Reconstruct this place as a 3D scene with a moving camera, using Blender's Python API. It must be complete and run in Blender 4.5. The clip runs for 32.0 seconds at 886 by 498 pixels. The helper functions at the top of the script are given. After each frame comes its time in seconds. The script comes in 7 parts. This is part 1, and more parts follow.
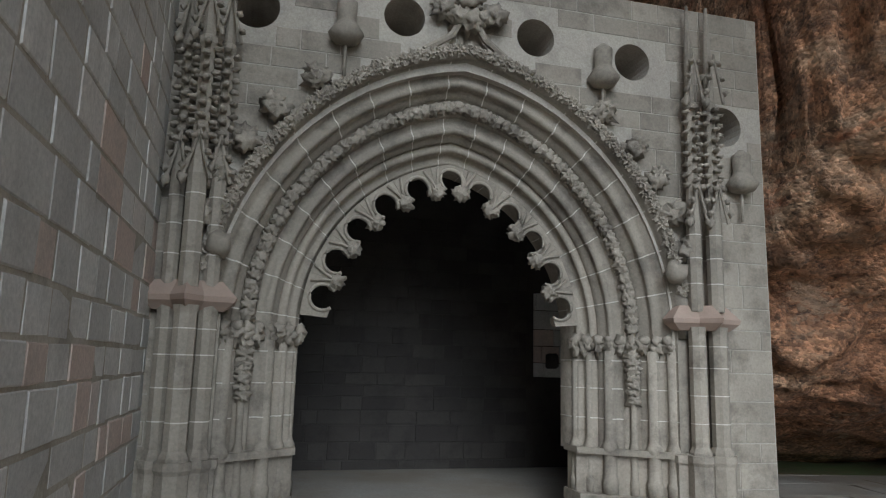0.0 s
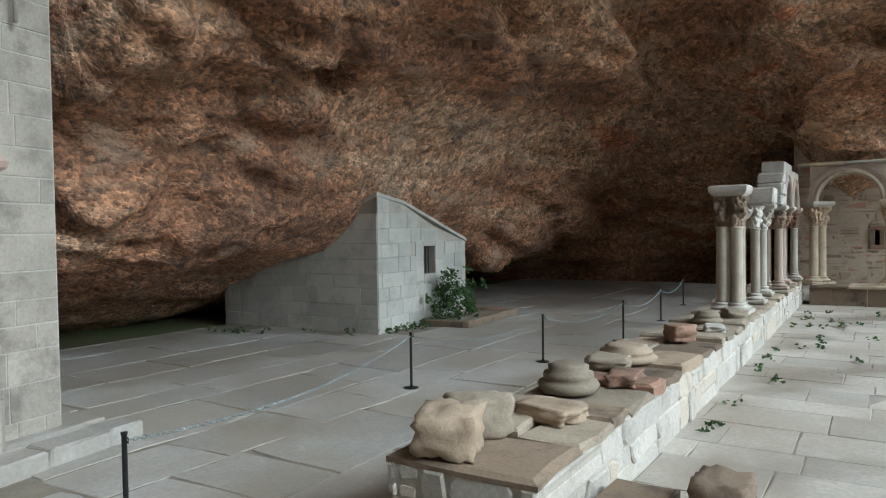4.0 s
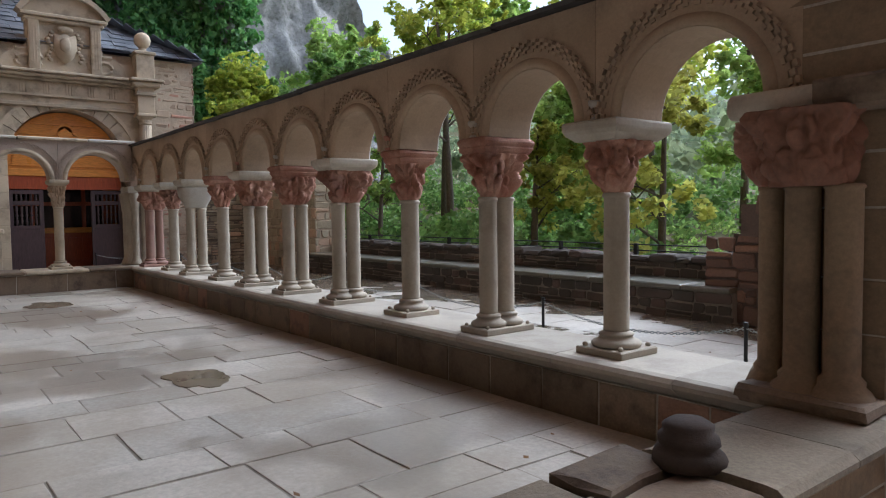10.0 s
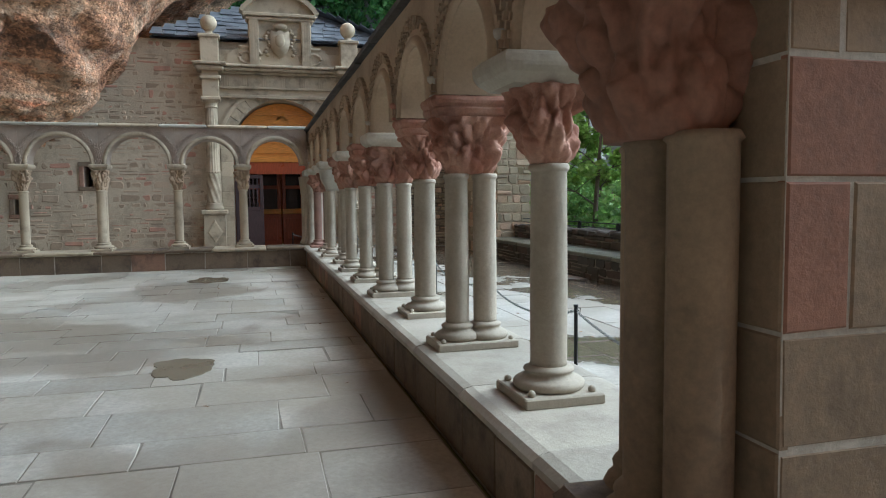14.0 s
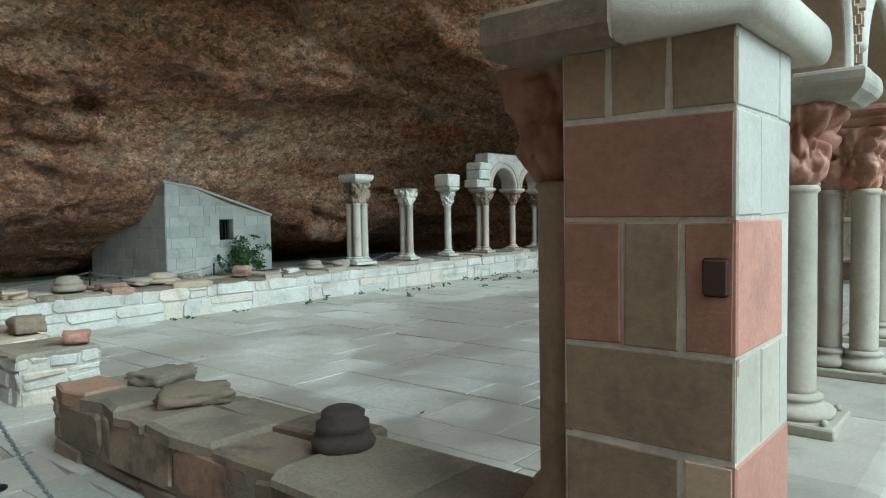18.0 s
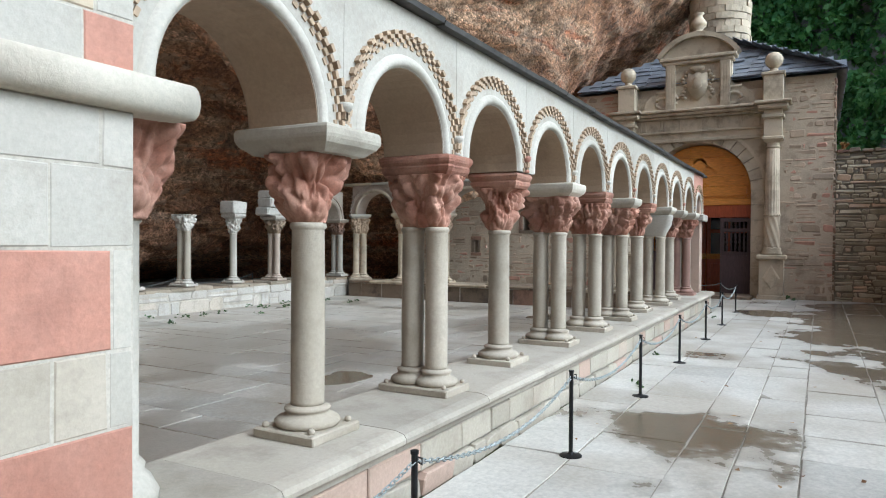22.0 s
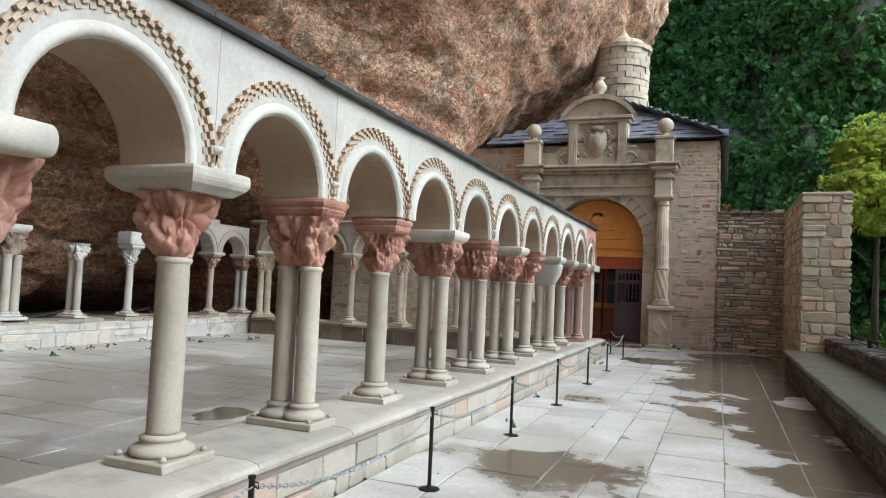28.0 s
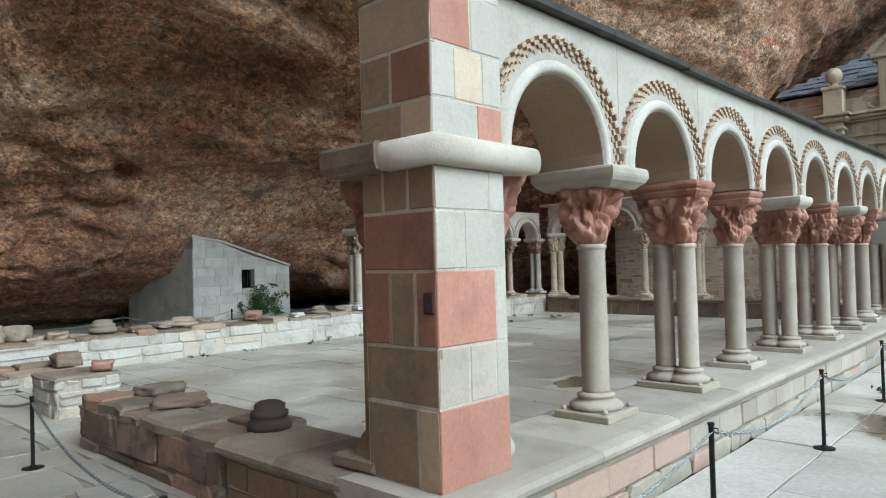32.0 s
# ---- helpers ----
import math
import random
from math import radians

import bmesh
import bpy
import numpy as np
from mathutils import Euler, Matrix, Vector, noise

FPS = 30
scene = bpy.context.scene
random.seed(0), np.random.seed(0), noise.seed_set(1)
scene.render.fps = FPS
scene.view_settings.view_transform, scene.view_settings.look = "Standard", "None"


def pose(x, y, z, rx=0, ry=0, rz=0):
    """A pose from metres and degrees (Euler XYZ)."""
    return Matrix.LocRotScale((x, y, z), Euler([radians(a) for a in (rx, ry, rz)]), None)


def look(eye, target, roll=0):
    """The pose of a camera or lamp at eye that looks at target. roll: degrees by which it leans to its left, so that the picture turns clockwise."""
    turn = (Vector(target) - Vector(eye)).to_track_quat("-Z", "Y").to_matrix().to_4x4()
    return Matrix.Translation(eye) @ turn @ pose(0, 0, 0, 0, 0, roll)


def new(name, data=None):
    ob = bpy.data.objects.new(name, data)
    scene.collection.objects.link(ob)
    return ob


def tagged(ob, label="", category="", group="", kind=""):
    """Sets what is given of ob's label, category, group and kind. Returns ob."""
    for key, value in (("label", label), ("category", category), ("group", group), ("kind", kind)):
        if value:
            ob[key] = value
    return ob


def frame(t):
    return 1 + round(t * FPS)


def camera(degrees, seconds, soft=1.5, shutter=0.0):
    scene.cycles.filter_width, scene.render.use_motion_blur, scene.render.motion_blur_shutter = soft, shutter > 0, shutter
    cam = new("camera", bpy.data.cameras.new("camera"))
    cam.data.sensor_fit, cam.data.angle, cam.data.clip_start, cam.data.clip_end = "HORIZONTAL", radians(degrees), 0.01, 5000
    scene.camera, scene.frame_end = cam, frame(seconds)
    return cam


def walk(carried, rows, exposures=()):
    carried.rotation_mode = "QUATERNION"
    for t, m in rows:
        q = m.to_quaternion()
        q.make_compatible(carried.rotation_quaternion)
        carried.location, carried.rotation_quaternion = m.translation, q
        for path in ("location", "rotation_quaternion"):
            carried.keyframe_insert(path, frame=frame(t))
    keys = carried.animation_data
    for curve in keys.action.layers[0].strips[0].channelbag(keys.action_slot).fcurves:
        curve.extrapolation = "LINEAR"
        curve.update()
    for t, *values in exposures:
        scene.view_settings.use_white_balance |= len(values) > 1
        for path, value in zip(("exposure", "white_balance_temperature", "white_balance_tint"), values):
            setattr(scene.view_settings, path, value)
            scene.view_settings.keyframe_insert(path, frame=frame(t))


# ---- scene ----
cam = camera(65.5, 32.0, 1.1)

PATH = [
    (0, (-0.002, -1.455, 1.917), (0.133, 0.514, 2.242), 1.48),
    (0.5, (0.045, -1.356, 1.888), (0.184, 0.628, 2.098), 1.47),
    (1, (0.066, -1.126, 1.866), (0.435, 0.836, 1.984), 0.81),
    (1.5, (0.099, -0.933, 1.873), (0.753, 0.956, 1.936), 0.35),
    (2, (0.274, -0.744, 1.884), (1.152, 1.052, 1.94), 0.33),
    (2.5, (0.441, -0.658, 1.878), (1.601, 0.971, 1.906), 1.76),
    (4.5, (1.43, 0.258, 1.853), (3.287, 0.994, 1.759), -1.5),
    (5, (1.73, 0.109, 1.858), (3.713, 0.342, 1.728), -0.6),
    (5.5, (1.865, -0.03, 1.894), (3.855, -0.174, 1.76), -0.2),
    (6, (1.75, -0.145, 1.945), (3.706, -0.554, 1.857), -0.7),
    (6.5, (1.818, -0.564, 1.932), (3.745, -1.091, 1.846), 0.4),
    (7, (1.935, -1.007, 1.9), (3.85, -1.582, 1.948), -1.8),
    (7.5, (2.101, -1.212, 1.896), (4.015, -1.793, 1.921), 0.6),
    (8, (2.2, -1.614, 1.868), (4.119, -2.175, 1.887), -1.5),
    (8.5, (2.299, -2.152, 1.807), (4.119, -2.978, 1.74), -2.8),
    (9, (2.486, -2.541, 1.715), (4.201, -3.567, 1.642), -1.2),
    (9.5, (2.577, -2.843, 1.719), (4.155, -4.065, 1.594), -0.8),
    (10, (2.581, -3.304, 1.599), (4.156, -4.533, 1.493), -0.7),
    (10.5, (2.55, -3.627, 1.614), (4.036, -4.958, 1.472), -1.5),
    (11, (2.619, -4.111, 1.623), (4.002, -5.551, 1.506), -2.1),
    (11.5, (2.646, -4.589, 1.603), (4.21, -5.833, 1.496), -3.2),
    (12, (2.64, -5.005, 1.656), (4.248, -6.186, 1.51), -4.7),
    (12.5, (2.719, -5.369, 1.675), (4.427, -6.399, 1.527), -3.8),
    (13, (2.672, -5.616, 1.584), (4.509, -6.405, 1.52), -2.4),
    (13.5, (2.558, -5.919, 1.593), (4.426, -6.631, 1.521), -3.6),
    (14, (2.575, -6.172, 1.556), (4.499, -6.698, 1.411), -0.6),
    (14.5, (2.631, -6.418, 1.545), (4.62, -6.572, 1.405), -2.9),
    (15, (2.492, -6.665, 1.59), (4.474, -6.416, 1.502), 1.0),
    (15.5, (2.33, -6.868, 1.583), (4.246, -6.304, 1.462), 1.3),
    (17.5, (1.997, -8.309, 1.618), (3.562, -7.074, 1.459), 1.2),
    (18, (2.028, -8.598, 1.627), (3.559, -7.316, 1.522), -1.0),
    (18.5, (2.156, -8.906, 1.649), (3.613, -7.537, 1.601), -2.2),
    (19, (2.123, -9.167, 1.628), (3.577, -7.794, 1.653), -0.3),
    (19.5, (2.086, -9.391, 1.646), (3.612, -8.098, 1.604), 1.4),
    (20, (2.162, -9.639, 1.643), (3.758, -8.433, 1.632), 2.1),
    (20.5, (2.288, -9.896, 1.661), (3.953, -8.79, 1.702), 1.4),
    (21, (2.47, -10.026, 1.638), (4.153, -8.946, 1.689), 1.0),
    (21.5, (2.667, -10.126, 1.66), (4.424, -9.17, 1.676), 0.6),
    (22, (2.77, -10.384, 1.634), (4.525, -9.425, 1.61), 0.4),
    (22.5, (2.874, -10.583, 1.639), (4.623, -9.614, 1.581), 1.3),
    (23, (3.027, -10.703, 1.619), (4.672, -9.567, 1.571), 1.0),
    (23.5, (3.145, -10.75, 1.647), (4.812, -9.646, 1.692), 0.3),
    (24, (3.197, -10.954, 1.662), (4.872, -9.87, 1.793), 1.1),
    (24.5, (3.198, -11.084, 1.671), (4.897, -10.038, 1.814), 0.8),
    (25, (3.172, -11.172, 1.657), (4.921, -10.207, 1.762), 0.1),
    (25.5, (3.152, -11.186, 1.654), (4.884, -10.189, 1.713), -0.4),
    (27.5, (2.86, -10.97, 1.647), (4.624, -10.034, 1.75), 0.3),
    (28, (2.639, -10.864, 1.64), (4.491, -10.115, 1.744), 2.6),
    (28.5, (2.4, -10.864, 1.631), (4.26, -10.133, 1.69), 0.7),
    (29, (2.191, -10.849, 1.63), (4.055, -10.123, 1.6), 1.5),
    (29.5, (2.036, -10.74, 1.643), (3.919, -10.066, 1.665), 1.9),
    (30, (1.869, -10.666, 1.629), (3.769, -10.041, 1.614), 2.5),
    (30.5, (1.768, -10.685, 1.652), (3.658, -10.035, 1.744), 2.4),
    (31, (1.64, -10.756, 1.647), (3.368, -9.749, 1.671), -1.1),
    (31.5, (1.578, -10.632, 1.645), (3.136, -9.377, 1.664), -0.9),
    (32, (1.517, -10.369, 1.643), (2.981, -9.007, 1.678), -1.6),
]
walk(cam, [(t, look(eye, target, roll)) for t, eye, target, roll in PATH],
     [(t, e, k, g) for t, e, k, g in ((0, .7, 5550, 4), (1, .5, 5550, 4), (2.5, .4, 5500, 4), (4.5, 1.4, 5300, -2), (6.2, 1.22, 5300, 2), (9, 1.15, 5350, 9), (13, 1.15, 5250, 3), (15, 1.4, 5000, -8), (17.5, 1.1, 4950, -14), (19, 1.15, 5000, -7), (24, 1.25, 5400, 3), (30, 1.2, 5400, 3), (32, 1.1, 5250, -2))])
# ---- light ----
world = bpy.data.worlds.new("sky")
scene.world = world
world.use_nodes = True
wn = world.node_tree
sky = wn.nodes.new("ShaderNodeTexSky")
sky.sky_type, sky.sun_disc = "NISHITA", False
sky.sun_elevation, sky.sun_rotation = radians(48), radians(185)
sky.air_density, sky.dust_density, sky.ozone_density = 1.0, 4.0, 1.5
haze = wn.nodes.new("ShaderNodeHueSaturation")
haze.inputs["Saturation"].default_value = .5
wn.links.new(sky.outputs[0], haze.inputs["Color"])
wn.links.new(haze.outputs[0], wn.nodes["Background"].inputs[0])
wn.nodes["Background"].inputs[1].default_value = 0.12
sun = new("sun", bpy.data.lights.new("sun", "SUN"))
sun.data.energy, sun.data.angle, sun.data.color = 1.6, radians(48), (1, .985, .96)
sun.matrix_basis = look((0, 0, 0), (-.04, .85, -.43))


# ---- small builders ----
def thing(name, label, category, group="", at=(0, 0, 0), turn=0, kind=""):
    ob = new(name)
    ob.empty_display_size = 0.1
    ob.matrix_basis = pose(*at, 0, 0, turn)
    return tagged(ob, label, category, group, kind)


def mesh_from(bm, material, smooth=False):
    me = bpy.data.meshes.new("mesh")
    bm.normal_update()
    bm.to_mesh(me)
    bm.free()
    if smooth:
        me.shade_smooth()
    for m in material if isinstance(material, (list, tuple)) else [material]:
        me.materials.append(m)
    return me


def part(name, bm, material, parent, label="", smooth=False):
    ob = new(name, mesh_from(bm, material, smooth))
    ob.parent = parent
    if label:
        ob["label"] = label
    return ob


def structure(name, bm, material, label, category, smooth=False):
    return tagged(new(name, mesh_from(bm, material, smooth)), label, category, "", "structure")


def quad_strip(bm, rings, closed=True, caps=True):
    """Skins a list of rings (lists of points, all of one length)."""
    rows = [[bm.verts.new(p) for p in r] for r in rings]
    n = len(rows[0])
    for a, b in zip(rows, rows[1:]):
        for i in range(n if closed else n - 1):
            j = (i + 1) % n
            bm.faces.new((a[i], a[j], b[j], b[i]))
    if caps and closed:
        bm.faces.new(rows[0][::-1])
        bm.faces.new(rows[-1])
    return rows


def add_box(bm, x0, x1, y0, y1, z0, z1, bevel=0.0, rough=0.0):
    """A box with chamfered upright and flat edges, or slightly uneven faces."""
    b = min(bevel, (x1 - x0) * .4, (y1 - y0) * .4, (z1 - z0) * .4)
    if b <= 0:
        lay = [(z0, 0), (z1, 0)]
    else:
        lay = [(z0, b), (z0 + b, 0), (z1 - b, 0), (z1, b)]
    rings = []
    for z, s in lay:
        if b > 0:
            c = b
            ring = [(x0 + s + c, y0 + s, z), (x1 - s - c, y0 + s, z), (x1 - s, y0 + s + c, z), (x1 - s, y1 - s - c, z),
                    (x1 - s - c, y1 - s, z), (x0 + s + c, y1 - s, z), (x0 + s, y1 - s - c, z), (x0 + s, y0 + s + c, z)]
        else:
            ring = [(x0, y0, z), (x1, y0, z), (x1, y1, z), (x0, y1, z)]
        if rough:
            ring = [(x + random.uniform(-rough, rough), y + random.uniform(-rough, rough), z + random.uniform(-rough, rough)) for x, y, z in ring]
        rings.append(ring)
    quad_strip(bm, rings)


def add_lathe(bm, profile, n=16, at=(0, 0, 0), sx=1.0, sy=1.0, wobble=None):
    rings = []
    for r, z in profile:
        ring = []
        for i in range(n):
            a = 2 * math.pi * i / n
            k = r if wobble is None else r * wobble(a, z)
            ring.append((at[0] + sx * k * math.cos(a), at[1] + sy * k * math.sin(a), at[2] + z))
        rings.append(ring)
    quad_strip(bm, rings)


def add_prism(bm, points, a, b, axis="y"):
    """A flat outline (u, z), drawn out along an axis from a to b."""
    def put(u, v, w):
        return {"y": (u, w, v), "x": (w, u, v), "z": (u, v, w)}[axis]
    quad_strip(bm, [[put(u, v, a) for u, v in points], [put(u, v, b) for u, v in points]])


def arc(cx, cz, r, a0, a1, n):
    return [(cx + r * math.cos(radians(a0 + (a1 - a0) * i / n)), cz + r * math.sin(radians(a0 + (a1 - a0) * i / n))) for i in range(n + 1)]


def add_band(bm, outer, inner, y0, y1, axis="y"):
    """A bent bar between two polylines in a plane, y0..y1 thick."""
    def put(u, v, w):
        return (u, w, v) if axis == "y" else (w, u, v)
    rings = [[put(*o, y0), put(*o, y1), put(*i, y1), put(*i, y0)] for o, i in zip(outer, inner)]
    quad_strip(bm, rings)


def add_tube(bm, pts, r, n=6, taper=None):
    rings = []
    for k, p in enumerate(pts):
        p = Vector(p)
        d = (Vector(pts[min(k + 1, len(pts) - 1)]) - Vector(pts[max(k - 1, 0)])).normalized()
        u = d.cross(Vector((0, 0, 1)) if abs(d.z) < .9 else Vector((1, 0, 0))).normalized()
        v = d.cross(u)
        rr = r if taper is None else r + (taper - r) * k / (len(pts) - 1)
        rings.append([tuple(p + rr * (math.cos(2 * math.pi * i / n) * u + math.sin(2 * math.pi * i / n) * v)) for i in range(n)])
    quad_strip(bm, rings)


def add_blob(bm, at, size, sub=2, amp=.2, freq=2.0, seed=0.0):
    out = bmesh.ops.create_icosphere(bm, subdivisions=sub, radius=1.0)
    for v in out["verts"]:
        d = v.co.normalized()
        k = 1 + amp * noise.noise(d * freq + Vector((seed, seed * 1.7, 3.1)))
        v.co = Vector((at[0] + d.x * size[0] * k, at[1] + d.y * size[1] * k, at[2] + d.z * size[2] * k))


# ---- materials ----
def nodes_of(name):
    m = bpy.data.materials.new(name)
    m.use_nodes = True
    nt = m.node_tree
    return m, nt, nt.nodes["Principled BSDF"]


def node(nt, kind, **values):
    n = nt.nodes.new(kind)
    for k, v in values.items():
        n.inputs[k.replace("_", " ")].default_value = v
    return n


def noise_of(nt, scale, detail=4.0, rough=.55, squash=None):
    pos = nt.nodes.new("ShaderNodeNewGeometry").outputs["Position"]
    if squash:
        mul = nt.nodes.new("ShaderNodeVectorMath")
        mul.operation = "MULTIPLY"
        mul.inputs[1].default_value = squash
        nt.links.new(pos, mul.inputs[0])
        pos = mul.outputs[0]
    n = node(nt, "ShaderNodeTexNoise", Scale=scale, Detail=detail, Roughness=rough)
    nt.links.new(pos, n.inputs["Vector"])
    return n.outputs["Fac"]


def ramp(nt, fac, stops):
    r = nt.nodes.new("ShaderNodeValToRGB")
    e = r.color_ramp.elements
    while len(e) < len(stops):
        e.new(0.5)
    for el, (p, c) in zip(e, stops):
        el.position = p
        el.color = (*c, 1) if isinstance(c, (tuple, list)) else (c, c, c, 1)
    nt.links.new(fac, r.inputs[0])
    return r.outputs["Color"]


def mix(nt, fac, a, b, how="MIX"):
    m = nt.nodes.new("ShaderNodeMix")
    m.data_type, m.blend_type = "RGBA", how
    for socket, value in ((m.inputs["Factor"], fac), (m.inputs["A"], a), (m.inputs["B"], b)):
        if isinstance(value, (int, float)):
            socket.default_value = value
        elif isinstance(value, tuple):
            socket.default_value = (*value, 1)
        else:
            nt.links.new(value, socket)
    return m.outputs["Result"]


def bump(nt, bsdf, height, strength=.4, distance=.01):
    b = node(nt, "ShaderNodeBump", Strength=strength, Distance=distance)
    nt.links.new(height, b.inputs["Height"])
    nt.links.new(b.outputs[0], bsdf.inputs["Normal"])


def stone(name, a, b, stain=(.1, .085, .07), stained=.4, rough=.85, big=.7, jitter=.5, relief=.012, other=None, fine=38.0, grainy=.25):
    """Weathered stone: two body colours in patches, one stain, grain and pits; each piece with its own tone."""
    m, nt, bsdf = nodes_of(name)
    col = mix(nt, ramp(nt, noise_of(nt, big, 5), [(.35, 0.0), (.65, 1.0)]), a, b)
    info = nt.nodes.new("ShaderNodeObjectInfo").outputs["Random"]
    island = nt.nodes.new("ShaderNodeNewGeometry").outputs["Random Per Island"]
    add = nt.nodes.new("ShaderNodeMath")
    add.operation = "ADD"
    nt.links.new(info, add.inputs[0])
    nt.links.new(island, add.inputs[1])
    frac = nt.nodes.new("ShaderNodeMath")
    frac.operation = "FRACT"
    nt.links.new(add.outputs[0], frac.inputs[0])
    tone = ramp(nt, frac.outputs[0], [(0.0, 1 - .45 * jitter), (1.0, 1 + .3 * jitter)])
    if other:
        col = mix(nt, ramp(nt, frac.outputs[0], [(.80, 0.0), (.83, 1.0)]), col, other)
    col = mix(nt, 1.0, col, tone, "MULTIPLY")
    spots = ramp(nt, noise_of(nt, 2.3, 8, .68), [(.50, 0.0), (.66, 1.0)])
    sm = nt.nodes.new("ShaderNodeMath")
    sm.operation = "MULTIPLY"
    sm.inputs[1].default_value = stained
    nt.links.new(spots, sm.inputs[0])
    col = mix(nt, sm.outputs[0], col, stain)
    grain = noise_of(nt, fine, 6, .7)
    col = mix(nt, 1.0, col, ramp(nt, grain, [(.25, 1 - grainy), (.75, 1 + grainy * .8)]), "MULTIPLY")
    nt.links.new(col, bsdf.inputs["Base Color"])
    nt.links.new(ramp(nt, grain, [(.2, rough - .12), (.8, min(1, rough + .1))]), bsdf.inputs["Roughness"])
    h = mix(nt, .45, noise_of(nt, 9.0, 6, .65), grain)
    bump(nt, bsdf, h, .55, relief)
    return m


def plain(name, colour, rough=.5, metal=0.0, var=.25, scale=14.0, relief=.002, squash=None):
    m, nt, bsdf = nodes_of(name)
    n = noise_of(nt, scale, 5, .6, squash)
    col = mix(nt, 1.0, colour, ramp(nt, n, [(.25, 1 - var), (.75, 1 + var)]), "MULTIPLY")
    nt.links.new(col, bsdf.inputs["Base Color"])
    nt.links.new(ramp(nt, noise_of(nt, scale * .4, 4), [(.3, max(.05, rough - .1)), (.7, min(1, rough + .1))]), bsdf.inputs["Roughness"])
    bsdf.inputs["Metallic"].default_value = metal
    bump(nt, bsdf, n, .3, relief)
    return m


def conglomerate(name):
    """The pebbly red-brown rock of the overhang, in beds, with pale lichen and soot-dark wet patches."""
    m, nt, bsdf = nodes_of(name)
    pos = nt.nodes.new("ShaderNodeNewGeometry").outputs["Position"]
    warp = node(nt, "ShaderNodeTexNoise", Scale=.9, Detail=4.0)
    nt.links.new(pos, warp.inputs["Vector"])
    wv = nt.nodes.new("ShaderNodeVectorMath")
    wv.operation = "MULTIPLY_ADD"
    wv.inputs[1].default_value = (.16, .16, .16)
    nt.links.new(warp.outputs["Color"], wv.inputs[0])
    nt.links.new(pos, wv.inputs[2])
    flat = nt.nodes.new("ShaderNodeVectorMath")
    flat.operation = "MULTIPLY"
    flat.inputs[1].default_value = (1, 1, 1.3)
    nt.links.new(wv.outputs[0], flat.inputs[0])
    cells = []
    for scale in (3.2, 8.0, 19.0):
        v = node(nt, "ShaderNodeTexVoronoi", Scale=scale, Randomness=1.0)
        nt.links.new(flat.outputs[0], v.inputs["Vector"])
        cells.append(v)
    body = ramp(nt, noise_of(nt, .3, 7, .62, (.6, .6, 3.2)), [(.30, (.20, .10, .055)), (.42, (.36, .175, .092)), (.5, (.45, .25, .14)), (.57, (.53, .35, .22)), (.64, (.45, .165, .075)), (.74, (.53, .25, .12))])
    col = mix(nt, .75, body, ramp(nt, cells[1].outputs["Color"], [(.15, .55), (.5, 1.0), (.85, 1.5)]), "MULTIPLY")
    col = mix(nt, .75, col, ramp(nt, cells[2].outputs["Color"], [(.15, .5), (.5, 1.0), (.85, 1.6)]), "MULTIPLY")
    pale = ramp(nt, noise_of(nt, .8, 9, .7, (1, 1, 2)), [(.54, 0.0), (.61, .55)])
    col = mix(nt, pale, col, (.50, .365, .25))
    damp = ramp(nt, noise_of(nt, .42, 8, .68, (1, 1, 1.6)), [(.59, 0.0), (.66, .65)])
    col = mix(nt, damp, col, (.075, .055, .042))
    gaps = ramp(nt, cells[0].outputs["Distance"], [(.5, 0.0), (.7, .3)])
    col = mix(nt, gaps, col, (.09, .06, .045))
    gravel = noise_of(nt, 5.5, 9, .72, (1, 1, 1.6))
    pits = ramp(nt, gravel, [(.36, .8), (.45, 0.0)])
    col = mix(nt, pits, col, (.06, .04, .03))
    nt.links.new(col, bsdf.inputs["Base Color"])
    bsdf.inputs["Roughness"].default_value = .92
    h = mix(nt, .5, ramp(nt, cells[1].outputs["Distance"], [(0, 1.0), (.65, 0.0)]), ramp(nt, cells[2].outputs["Distance"], [(0, 1.0), (.65, 0.0)]))
    h = mix(nt, .6, h, gravel)
    h = mix(nt, .35, h, noise_of(nt, 1.8, 7, .65, (1, 1, 2.6)))
    bump(nt, bsdf, h, 1.0, .13)
    return m


